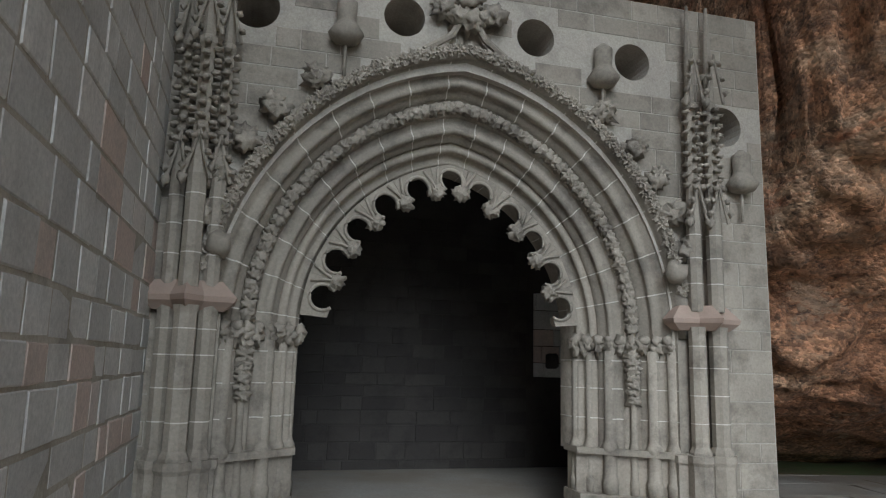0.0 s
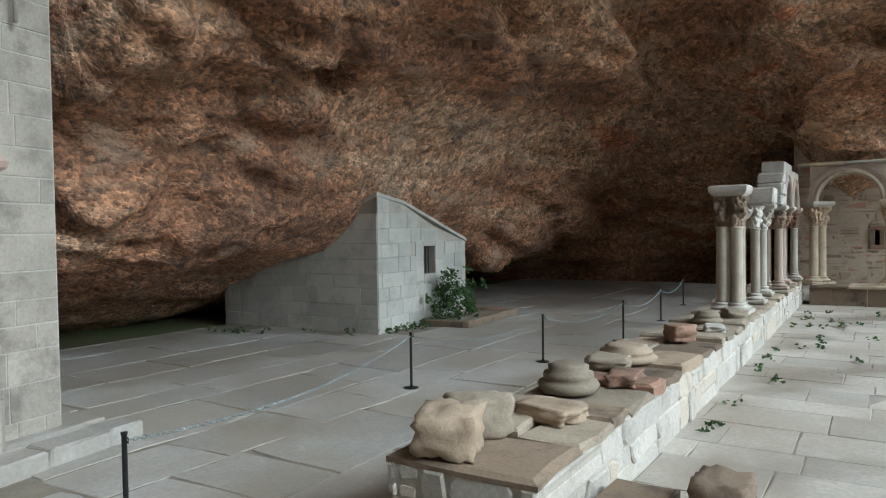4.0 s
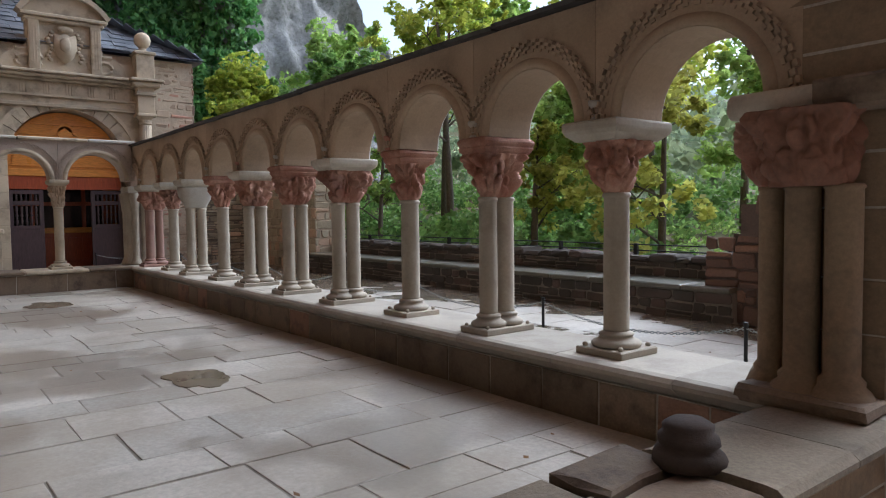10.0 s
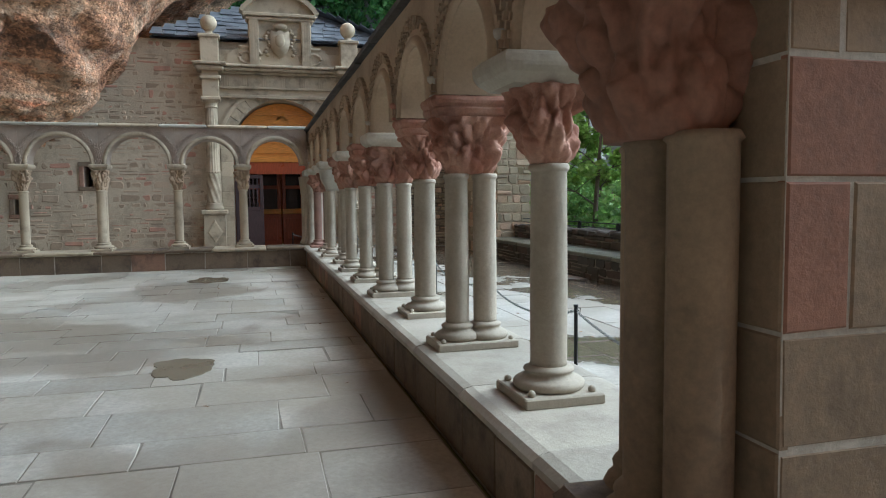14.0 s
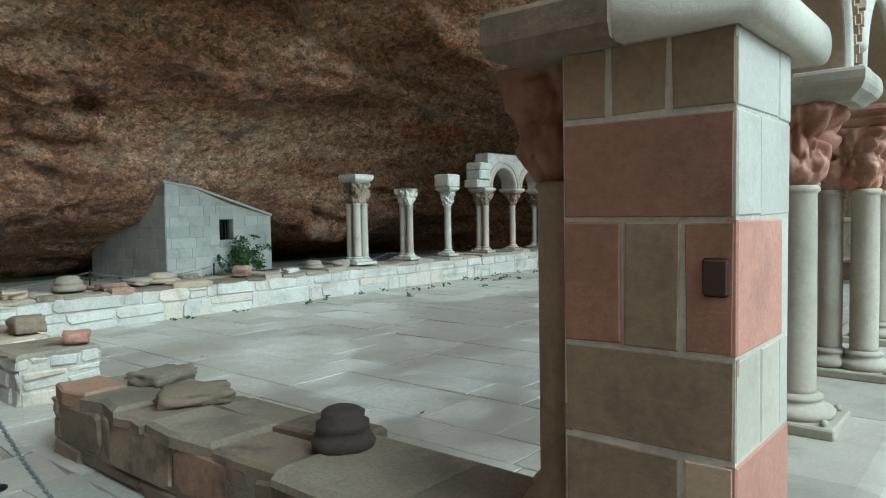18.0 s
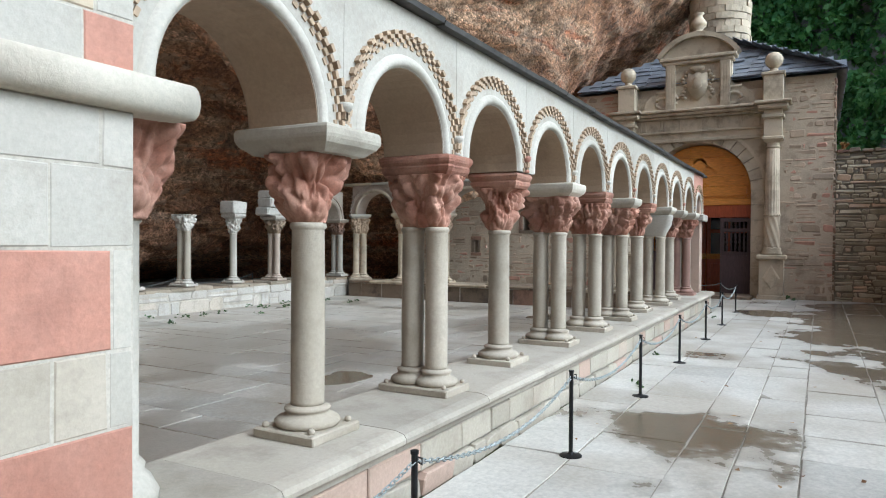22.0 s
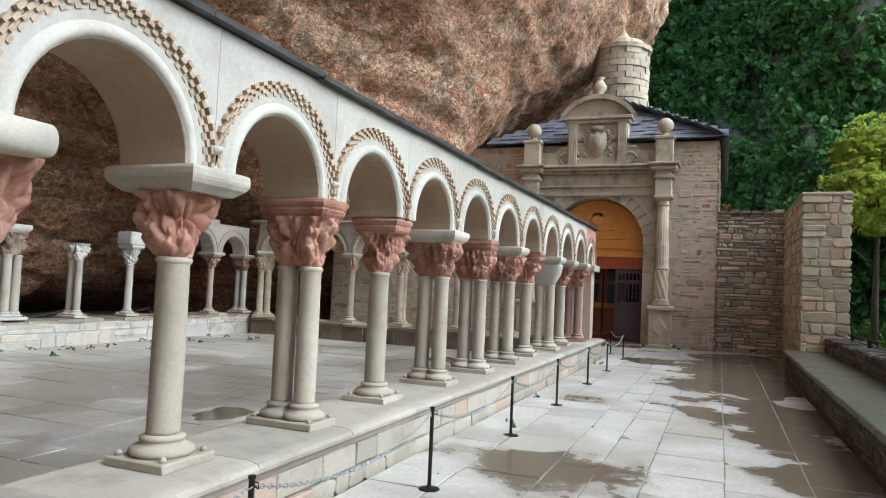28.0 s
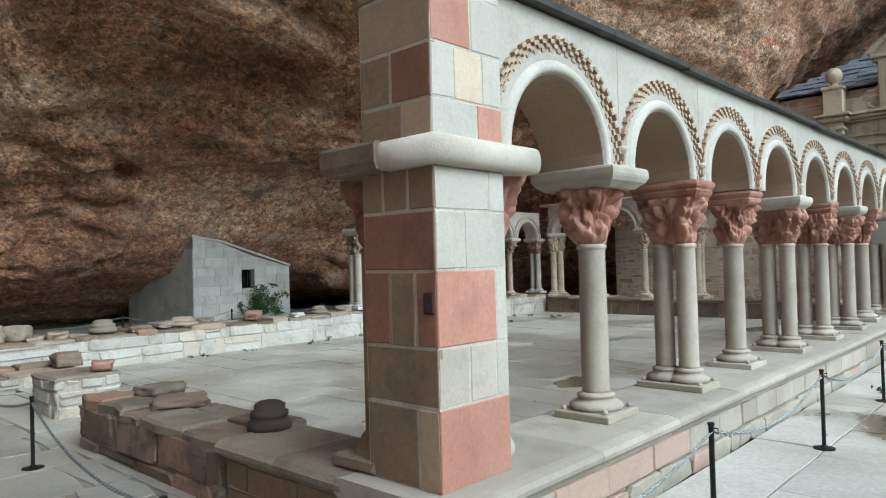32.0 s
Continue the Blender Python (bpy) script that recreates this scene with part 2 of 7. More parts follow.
def flags(name, a, b, wetness=.35, scale=.35, wet=(.22, .18, .13), level=(.47, .53), low_side=False, patches=()):
    """Paving with damp, darker and smoother areas."""
    m, nt, bsdf = nodes_of(name)
    info = nt.nodes.new("ShaderNodeObjectInfo").outputs["Random"]
    island = nt.nodes.new("ShaderNodeNewGeometry").outputs["Random Per Island"]
    add = nt.nodes.new("ShaderNodeMath")
    add.operation = "ADD"
    nt.links.new(info, add.inputs[0])
    nt.links.new(island, add.inputs[1])
    frac = nt.nodes.new("ShaderNodeMath")
    frac.operation = "FRACT"
    nt.links.new(add.outputs[0], frac.inputs[0])
    col = mix(nt, ramp(nt, noise_of(nt, 1.1, 6, .65), [(.3, 0.0), (.7, 1.0)]), a, b)
    col = mix(nt, 1.0, col, ramp(nt, frac.outputs[0], [(0, .84), (.5, 1.0), (1, 1.1)]), "MULTIPLY")
    col = mix(nt, 1.0, col, ramp(nt, noise_of(nt, 26, 7, .7), [(.25, .75), (.75, 1.2)]), "MULTIPLY")
    soak = ramp(nt, noise_of(nt, scale * 1.3, 8, .6), [(.45, 0.0), (.58, .5)])
    col = mix(nt, soak, col, (.30, .25, .185))
    pool = noise_of(nt, scale, 9, .6)
    if low_side:        # the walk drains towards the parapet
        xyz = nt.nodes.new("ShaderNodeSeparateXYZ")
        nt.links.new(nt.nodes.new("ShaderNodeNewGeometry").outputs["Position"], xyz.inputs[0])
        fall = nt.nodes.new("ShaderNodeMapRange")
        for k, v in (("From Min", -9.9), ("From Max", -11.6), ("To Min", -.06), ("To Max", .17)):
            fall.inputs[k].default_value = v
        nt.links.new(xyz.outputs["Y"], fall.inputs["Value"])
        add2 = nt.nodes.new("ShaderNodeMath")
        nt.links.new(pool, add2.inputs[0])
        nt.links.new(fall.outputs[0], add2.inputs[1])
        pool = add2.outputs[0]
    for px, py, rx, ry, weight in patches:
        off = nt.nodes.new("ShaderNodeVectorMath")
        off.operation = "SUBTRACT"
        off.inputs[1].default_value = (px, py, 0)
        nt.links.new(nt.nodes.new("ShaderNodeNewGeometry").outputs["Position"], off.inputs[0])
        size = nt.nodes.new("ShaderNodeVectorMath")
        size.operation = "DIVIDE"
        size.inputs[1].default_value = (rx, ry, 50)
        nt.links.new(off.outputs[0], size.inputs[0])
        far = nt.nodes.new("ShaderNodeVectorMath")
        far.operation = "LENGTH"
        nt.links.new(size.outputs[0], far.inputs[0])
        edge = nt.nodes.new("ShaderNodeMapRange")
        for key, v in (("From Min", 1.4), ("From Max", .6), ("To Min", 0.0), ("To Max", weight)):
            edge.inputs[key].default_value = v
        nt.links.new(far.outputs["Value"], edge.inputs["Value"])
        add3 = nt.nodes.new("ShaderNodeMath")
        nt.links.new(pool, add3.inputs[0])
        nt.links.new(edge.outputs[0], add3.inputs[1])
        pool = add3.outputs[0]
    damp = ramp(nt, pool, [(level[0], 0.0), (level[1], 1.0)])
    k = nt.nodes.new("ShaderNodeMath")
    k.operation = "MULTIPLY"
    k.inputs[1].default_value = wetness
    nt.links.new(damp, k.inputs[0])
    col = mix(nt, k.outputs[0], col, wet)
    nt.links.new(col, bsdf.inputs["Base Color"])
    nt.links.new(ramp(nt, k.outputs[0], [(0.0, .7), (.7, .14)]), bsdf.inputs["Roughness"])
    bump(nt, bsdf, mix(nt, .5, noise_of(nt, 4, 7, .65), noise_of(nt, 30, 5, .7)), .4, .01)
    return m


def leafy(name, dark, light, thin=.25):
    m, nt, bsdf = nodes_of(name)
    island = nt.nodes.new("ShaderNodeNewGeometry").outputs["Random Per Island"]
    col = mix(nt, ramp(nt, island, [(0.0, 0.0), (1.0, 1.0)]), dark, light)
    col = mix(nt, 1.0, col, ramp(nt, noise_of(nt, .8, 4), [(.3, .6), (.7, 1.3)]), "MULTIPLY")
    nt.links.new(col, bsdf.inputs["Base Color"])
    bsdf.inputs["Roughness"].default_value = .55
    tr = nt.nodes.new("ShaderNodeBsdfTranslucent")
    nt.links.new(col, tr.inputs[0])
    mx = nt.nodes.new("ShaderNodeMixShader")
    mx.inputs[0].default_value = thin
    nt.links.new(bsdf.outputs[0], mx.inputs[1])
    nt.links.new(tr.outputs[0], mx.inputs[2])
    nt.links.new(mx.outputs[0], nt.nodes["Material Output"].inputs["Surface"])
    return m


PALE = stone("pale_sandstone", (.475, .44, .375), (.415, .38, .315), (.26, .215, .16), .4, .85, .8, .25, grainy=.14)
GREY = stone("grey_sandstone", (.43, .375, .295), (.365, .315, .24), (.17, .14, .10), .35, .8, 1.5, .3, grainy=.14)
RED = stone("red_sandstone", (.39, .18, .122), (.44, .23, .165), (.22, .10, .07), .45, .85, 2.2, .35, .014, None, 34.0, .2)
ASHLAR = stone("mixed_ashlar", (.45, .405, .325), (.375, .325, .25), (.22, .175, .135), .4, .85, .9, .4, .014, (.40, .29, .225), grainy=.18)
OLD = stone("old_wall_stone", (.25, .185, .125), (.205, .15, .10), (.06, .045, .036), .75, .9, .9, .7, .02, (.26, .155, .105))
DARKWALL = stone("dark_wall_stone", (.09, .075, .06), (.068, .058, .047), (.035, .03, .024), .5, .9, .8, .6, .015, (.10, .07, .055))
PORTAL = stone("gothic_limestone", (.37, .325, .265), (.285, .25, .205), (.10, .085, .07), .6, .85, 1.1, .35, .022, None, 30.0, .22)
BAROQUE = stone("baroque_sandstone", (.52, .43, .305), (.44, .36, .255), (.15, .125, .09), .6, .85, .9, .3, grainy=.12)
PINK = stone("pinkish_restored_stone", (.42, .31, .25), (.38, .29, .235), (.25, .2, .17), .3, .85, 1.2, .2, grainy=.1)
APPROACH = stone("approach_ashlar", (.68, .655, .61), (.57, .55, .515), (.32, .30, .27), .35, .88, .8, .5, .02, (.52, .42, .36), 30.0, .25)
HOLESHADE = plain("hole_shade_paint", (.045, .02, .014), .95)
RUIN = stone("ruined_wall_stone", (.52, .49, .43), (.44, .40, .34), (.2, .17, .13), .5, .9, 1.2, .3, .02, (.46, .40, .32))
MORTAR = stone("mortar", (.48, .435, .36), (.41, .37, .30), (.2, .175, .14), .5, .95, 1.5, .1)
ROCK = conglomerate("conglomerate")
FLAGS = flags("courtyard_flagstone", (.49, .455, .395), (.415, .38, .32), .5, .5, (.20, .165, .125), (.50, .58), False, ((10.6, -2.6, 2.2, 1.9, .13), (15.3, -4.9, 1.4, .7, .1), (6.5, -5.5, 1.6, .8, .05)))
WETFLAGS = flags("wet_flagstone", (.52, .495, .44), (.44, .41, .355), .94, .42, (.125, .096, .062), (.575, .64), True, ((8.7, -9.8, 1.8, .8, .19), (19.5, -10.6, 4.8, 1.4, .18), (3.0, -9.3, 1.4, .6, .08)))
CHAPELFLAGS = flags("worn_flagstone", (.40, .375, .335), (.32, .30, .265), .3, .5)
JOINT = stone("joint_earth", (.27, .23, .175), (.20, .17, .13), (.09, .075, .055), .4, .95, 2, .1)
SLATE = plain("slate", (.15, .165, .19), .38, 0, .5, 2.2, .004)
COPING = plain("dark_coping", (.06, .055, .05), .7, 0, .5, 8, .004)
VARNISHED = plain("varnished_pine", (.64, .26, .045), .35, 0, .3, 5, .001, (1, 1, 9))
DOORWOOD = plain("red_brown_wood", (.34, .07, .024), .35, 0, .35, 5, .001, (8, 8, 1))
LEAFWOOD = plain("dark_stained_wood", (.065, .038, .038), .55, 0, .35, 6, .002, (8, 8, 1))
IRON = plain("black_iron", (.02, .02, .02), .5, .6, .4, 30)
STEEL = plain("galvanised_chain", (.24, .26, .25), .45, .6, .3, 40)
BARK = plain("bark", (.12, .095, .07), .9, 0, .4, 9, .01, (3, 3, 1))
WEED = leafy("weed", (.03, .07, .02), (.09, .15, .04))
HUT = stone("hut_ashlar", (.52, .50, .435), (.44, .425, .37), (.24, .225, .19), .45, .85, 1.0, .25, grainy=.16)
DEADLEAF = leafy("dead_leaf", (.16, .07, .025), (.30, .17, .05))
YELLOWGREEN = leafy("yellow_green_leaf", (.30, .40, .05), (.58, .60, .10), .6)
YELLOW = leafy("yellow_leaf", (.40, .42, .07), (.62, .62, .15), .6)
LIGHTGREEN = leafy("light_green_leaf", (.26, .40, .08), (.46, .60, .17), .6)
MIDGREEN = leafy("mid_green_leaf", (.14, .26, .06), (.28, .42, .12), .55)
# Far leaves are paled and greyed a little to suggest haze.
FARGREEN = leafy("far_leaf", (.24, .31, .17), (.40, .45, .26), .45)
IVY = leafy("ivy_leaf", (.075, .21, .06), (.24, .44, .14), .5)
CLIFF = stone("grey_cliff_rock", (.25, .245, .235), (.35, .33, .30), (.11, .12, .07), .7, .95, .12, 0, .25, None, 1.6, .5)
GROUND = stone("leaf_litter_ground", (.17, .11, .06), (.10, .14, .04), (.20, .12, .06), .5, .95, .35, 0, .05, None, 7.0)
PLASTER = stone("rubble_plaster", (.57, .475, .35), (.47, .38, .275), (.22, .175, .125), .5, .92, .8, 0, .04)
OCHRE = stone("ochre_block", (.42, .32, .20), (.36, .28, .18), (.24, .19, .13), .3, .85, 2, .1)
OLDPALE = stone("weathered_pink_ashlar", (.44, .36, .29), (.38, .30, .235), (.2, .165, .135), .4, .85, .8, .3, grainy=.12)
CAPRED = stone("deep_red_sandstone", (.285, .115, .07), (.41, .235, .165), (.12, .06, .042), .5, .85, 3.2, .3, .01, None, 60.0, .25)
CHURCH = stone("church_rubble", (.52, .40, .285), (.44, .335, .235), (.18, .14, .10), .4, .9, .9, .75, .02, (.42, .235, .17))
# Chapel stone: the unlit room's shade is put into this dark colour.
DIMSTONE = stone("shade_dark_stone", (.06, .052, .046), (.042, .037, .033), (.02, .018, .015), .5, .9, .8, .6, .015)
RUINRED = stone("ruin_red_stone", (.20, .115, .08), (.15, .095, .07), (.065, .047, .036), .5, .9, .8, .7, .02, (.22, .125, .08))
DRUM = stone("blackened_stone", (.085, .062, .048), (.06, .045, .036), (.03, .024, .02), .5, .9, 2.0, .2, .015)
LICHEN = stone("lichen_grey_slab", (.27, .22, .155), (.20, .16, .11), (.10, .075, .052), .5, .92, 1.6, .5, .02, (.26, .15, .095), 45.0, .3)
# Darkened, browned copy of the grey stone, with side shade in the colour.
SHADEBROWN = stone("shaded_brown_sandstone", (.28, .198, .12), (.225, .16, .098), (.10, .073, .047), .45, .85, 1.4, .35, .014, None, 30.0, .25)
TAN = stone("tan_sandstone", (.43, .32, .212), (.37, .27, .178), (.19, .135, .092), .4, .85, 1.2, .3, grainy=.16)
PANE = plain("dark_glass", (.012, .012, .014), .06, 0, .1, 3, .0003)
PORTALMORTAR = stone("portal_mortar", (.44, .40, .34), (.39, .35, .30), (.2, .18, .15), .4, .95, 1.5, .1)
RUINTOP = stone("ruin_top_stone", (.36, .30, .22), (.28, .23, .165), (.13, .10, .07), .5, .92, 1.6, .5, .02, (.33, .25, .17))
# Darkened copy of the red stone for the pillar's shaded sides.
SHADERED = stone("shaded_red_sandstone", (.27, .128, .078), (.22, .11, .07), (.11, .06, .04), .45, .85, 2.0, .3, .014, None, 30.0, .25)
IMPOST = stone("impost_sandstone", (.50, .455, .375), (.43, .385, .305), (.2, .17, .13), .4, .85, .9, .25, grainy=.14)
FILLED = stone("dusty_joint_fill", (.34, .31, .26), (.20, .17, .13), (.10, .085, .065), .6, .95, 1.6, .1)
PALEJOINT = stone("pale_joint", (.66, .62, .55), (.60, .56, .49), (.4, .36, .3), .3, .95, 1.5, .1)
COURSED = stone("tan_coursed_stone", (.54, .47, .335), (.45, .39, .27), (.17, .145, .105), .45, .9, 1.0, .7, .02, (.48, .35, .24))
LEDGESTONE = stone("ledge_sandstone", (.42, .375, .305), (.36, .315, .25), (.2, .165, .125), .45, .8, 1.0, .3, grainy=.14)
REDSHAFT = stone("brownish_red_shaft", (.32, .19, .145), (.28, .16, .12), (.15, .09, .07), .4, .8, 1.5, .3, grainy=.14)
WETBENCH = stone("wet_mossy_slab", (.13, .115, .08), (.095, .095, .06), (.05, .05, .03), .5, .4, 1.2, .4, .01)


# ---- pieces: courses of stone and paving ----
def block_mesh(bm, x0, x1, z0, z1, y0, y1, j=.006, r=.008):
    """One block, face at y0, with softened edges; uneven by j, and with knocked-off corners where it is rough."""
    q = lambda: random.uniform(-j, j)
    w, h = x1 - x0, z1 - z0
    r, j = min(r, w * .25, h * .25), min(j, w * .3, h * .3)
    if j < .01:
        outer = [(x0 + q(), z0 + q()), (x1 + q(), z0 + q()), (x1 + q(), z1 + q()), (x0 + q(), z1 + q())]
    else:
        k = lambda s: min(w, h) * random.uniform(.06, .34) * s
        outer = [(x0 + k(1), z0 + q()), (x1 - k(1), z0 + q()), (x1 + q(), z0 + k(1)), (x1 + q(), z1 - k(1)), (x1 - k(1), z1 + q()), (x0 + k(1), z1 + q()), (x0 + q(), z1 - k(1)), (x0 + q(), z0 + k(1))]
    cx, cz = (x0 + x1) / 2, (z0 + z1) / 2
    kx, kz = 1 - 2 * r / w, 1 - 2 * r / h
    d = random.uniform(-j, j) * .7
    tilt = 1.2 if j >= .01 else .25
    tx, tz = random.uniform(-j, j) * tilt / w, random.uniform(-j, j) * tilt / h
    face = lambda x, z: y0 + d + (x - cx) * tx + (z - cz) * tz
    rings = [[(x, y1, z) for x, z in outer], [(x, face(x, z) + r, z) for x, z in outer],
             [(cx + (x - cx) * kx, face(x, z), cz + (z - cz) * kz) for x, z in outer]]
    n = len(outer)
    rows = [[bm.verts.new(p) for p in ring] for ring in rings]
    for a, b in zip(rows, rows[1:]):
        for i in range(n):
            k = (i + 1) % n
            bm.faces.new((a[i], b[i], b[k], a[k]))
    bm.faces.new(rows[2][::-1])


def courses(x0, x1, z0, z1, h, length, jitter=.3, gap=.012, keep=None):
    """Lays out courses of blocks as rectangles (x0, x1, z0, z1)."""
    out, z = [], z0
    while z < z1 - .03:
        top = min(z + h * random.uniform(1 - jitter * .6, 1 + jitter * .6), z1)
        if z1 - top < h * .35:
            top = z1
        x = x0 - random.uniform(0, length * .6)
        while x < x1:
            e = x + length * random.uniform(1 - jitter * 1.4, 1 + jitter * 1.4)
            a, b = max(x, x0), min(e, x1)
            if x1 - b < length * .25:
                b, e = x1, x1
            if b - a > .05 and (keep is None or keep((a + b) / 2, (z + top) / 2)):
                p, q = a + gap / 2, b - gap / 2
                if jitter > .38 and random.random() < .3:
                    mid = z + (top - z) * random.uniform(.35, .65)
                    out.append((p, q, z + gap / 2, mid - gap / 2))
                    out.append((p, q, mid + gap / 2, top - gap / 2))
                elif jitter > .38 and b - a > length * .9 and random.random() < .4:
                    cut = p + (q - p) * random.uniform(.3, .7)
                    out.append((p, cut - gap / 2, z + gap / 2, top - gap / 2 - random.uniform(0, .03)))
                    out.append((cut + gap / 2, q, z + gap / 2, top - gap / 2))
                else:
                    out.append((p, q, z + gap / 2, top - gap / 2))
            x = e
        z = top
    return out


def face_blocks(parent, rects, m, material, depth=.05, j=.006, r=.008, name="block", joined=False):
    """Blocks of a wall face, in the plane whose local frame is m (x along, z up, -y towards the viewer)."""
    rects = [q for q in rects if min(q[1] - q[0], q[3] - q[2]) > .03]
    if joined:
        bm = bmesh.new()
        for x0, x1, z0, z1 in rects:
            block_mesh(bm, x0, x1, z0, z1, -random.uniform(0, j), depth, j, r)
        ob = part(name, bm, material, parent)
        ob.matrix_basis = m
        return
    for x0, x1, z0, z1 in rects:
        bm = bmesh.new()
        cx, cz = (x0 + x1) / 2, (z0 + z1) / 2
        block_mesh(bm, x0 - cx, x1 - cx, z0 - cz, z1 - cz, 0, depth, j, r)
        ob = part(name, bm, material, parent)
        ob.matrix_basis = m @ Matrix.Translation((cx, 0, cz))


def slab_field(parent, x0, x1, y0, y1, z, wide, long, material, keep=None, along="y", lift=.012, rough=.008, most=300, name="flagstone", bedding=JOINT):
    """Irregular flagstones in rows; those past the count are joined into one part."""
    cells, lo, hi = [], (x0 if along == "y" else y0), (x1 if along == "y" else y1)
    s0, s1 = (y0, y1) if along == "y" else (x0, x1)
    u = lo
    while u < hi:
        w = min(wide * random.uniform(.7, 1.35), hi - u)
        v = s0 - random.uniform(0, long)
        while v < s1:
            l = long * random.uniform(.55, 1.55)
            a, b = max(v, s0), min(v + l, s1)
            if b - a > .12:
                cells.append((u, u + w, a, b) if along == "y" else (a, b, u, u + w))
            v += l
        u += w
    bed = bmesh.new()
    add_box(bed, x0, x1, y0, y1, z - .05, z + lift - (.006 if bedding is FILLED else .009))
    part("bedding", bed, bedding, parent)
    rest = bmesh.new()
    count = 0
    for a, b, c, d in cells:
        cx, cy = (a + b) / 2, (c + d) / 2
        if keep and not keep(cx, cy):
            continue
        g, q = .004 + rough * .15, lambda: random.uniform(-rough, rough)
        top = random.uniform(-.005, .005)
        tilt = (random.uniform(-.003, .003), random.uniform(-.003, .003))
        pts = [(a + g + q(), c + g + q()), (cx + q(), c + g + q() * .5), (b - g + q(), c + g + q()), (b - g + q() * .5, cy), (b - g + q(), d - g + q()), (cx, d - g + q() * .5), (a + g + q(), d - g + q()), (a + g + q() * .5, cy)]
        bm = rest if count >= most else bmesh.new()
        ox, oy = (0, 0) if count >= most else (cx, cy)
        def at(x, y, h, k=1.0):
            x, y = cx + (x - cx) * k, cy + (y - cy) * k
            return (x - ox, y - oy, z + h + (x - cx) * tilt[0] + (y - cy) * tilt[1])
        quad_strip(bm, [[at(x, y, -.05) for x, y in pts], [at(x, y, lift - .004 + top) for x, y in pts], [at(x, y, lift + top, .988) for x, y in pts]])
        if count < most:
            part(name, bm, material, parent).matrix_basis = Matrix.Translation((cx, cy, 0))
        count += 1
    if len(rest.verts):
        ob = part("far_flagstones", rest, material, parent)
        ob["kind"] = "stuff"
    else:
        rest.free()


# ---- columns ----
def square_round(r_round, half, k, n):
    """A ring between a circle (k=0) and a rounded square or oblong (k=1)."""
    pts = []
    for i in range(n):
        a = 2 * math.pi * (i + .5) / n
        c, s = math.cos(a), math.sin(a)
        p = 2 + 5 * k
        d = (abs(c) ** p + abs(s) ** p) ** (-1 / p)
        pts.append((c * d * ((1 - k) * r_round[0] + k * half[0]), s * d * ((1 - k) * r_round[1] + k * half[1])))
    return pts


def oblong(hx, hy, r, n=9):
    """The outline of a rectangle with softened corners and points along its sides."""
    pts = []
    for sx, sy, ex, ey in ((1, -1, 1, 1), (1, 1, -1, 1), (-1, 1, -1, -1), (-1, -1, 1, -1)):
        a, b = Vector((sx * hx, sy * hy)), Vector((ex * hx, ey * hy))
        l = (b - a).length
        d, out = (b - a) / l, Vector(((b - a).y, -(b - a).x)) / l
        for i in range(n):
            f = r * .4 + (l - r * .8) * i / (n - 1)
            pts.append(tuple(a + d * f - (out * r * .3 if i in (0, n - 1) else out * 0)))
    return pts


def smoothed(v):
    return max(-1, min(1, v * 2.6))


def smooth_step(a, b, x):
    t = min(1, max(0, (x - a) / (b - a)))
    return t * t * (3 - 2 * t)


def carved(bm, z0, z1, low, high, seed, depth=.085, n=120, rows=50, freq=8.2):
    """A tapering capital with figures and foliage worked as deep lumps in its faces."""
    rings = []
    for j in range(rows + 1):
        t = j / rows
        k = min(1, t * 1.5) ** 1.3
        grow = t ** .75
        rx, ry = low[0] + (high[0] - low[0]) * grow, low[1] + (high[1] - low[1]) * grow
        ring = []
        for x, y in square_round((rx, ry), (rx, ry), k, n):
            v = Vector((x, y, (z0 + (z1 - z0) * t)))
            w = Vector((v.x, v.y, v.z * .5)) * freq + Vector((seed * 3.7, seed, 0))
            cell = noise.voronoi(w)[0]
            fine = noise.voronoi(w * 2.3)[0]
            dome = math.sqrt(max(0, 1 - min(1, cell[0] / .62) ** 2)) * min(1, (cell[1] - cell[0]) * 3.5 + .25)
            small = math.sqrt(max(0, 1 - min(1, fine[0] / .6) ** 2))
            c = noise.noise(v * freq * .5 + Vector((seed * 1.3, 4, seed)))
            b = noise.noise(v * freq * 2.3 + Vector((seed, seed * 2.1, 5)))
            amp = depth * (.35 + .65 * smooth_step(.05, .55, t)) * (1 - .6 * smooth_step(.9, 1.0, t))
            push = amp * (.9 * dome + .5 * small + .35 * smoothed(c) - .9 + .12 * b)
            d = Vector((x, y, 0)).normalized()
            ring.append((x + d.x * push, y + d.y * push, v.z + amp * .1 * b))
        rings.append(ring)
    quad_strip(bm, rings)


def base_profile(r, h):
    return [(r * 1.82, 0), (r * 1.95, h * .14), (r * 1.95, h * .28), (r * 1.78, h * .42), (r * 1.45, h * .5), (r * 1.3, h * .62), (r * 1.28, h * .7), (r * 1.38, h * .76), (r * 1.38, h * .86), (r * 1.2, h * .93), (r * 1.03, h)]


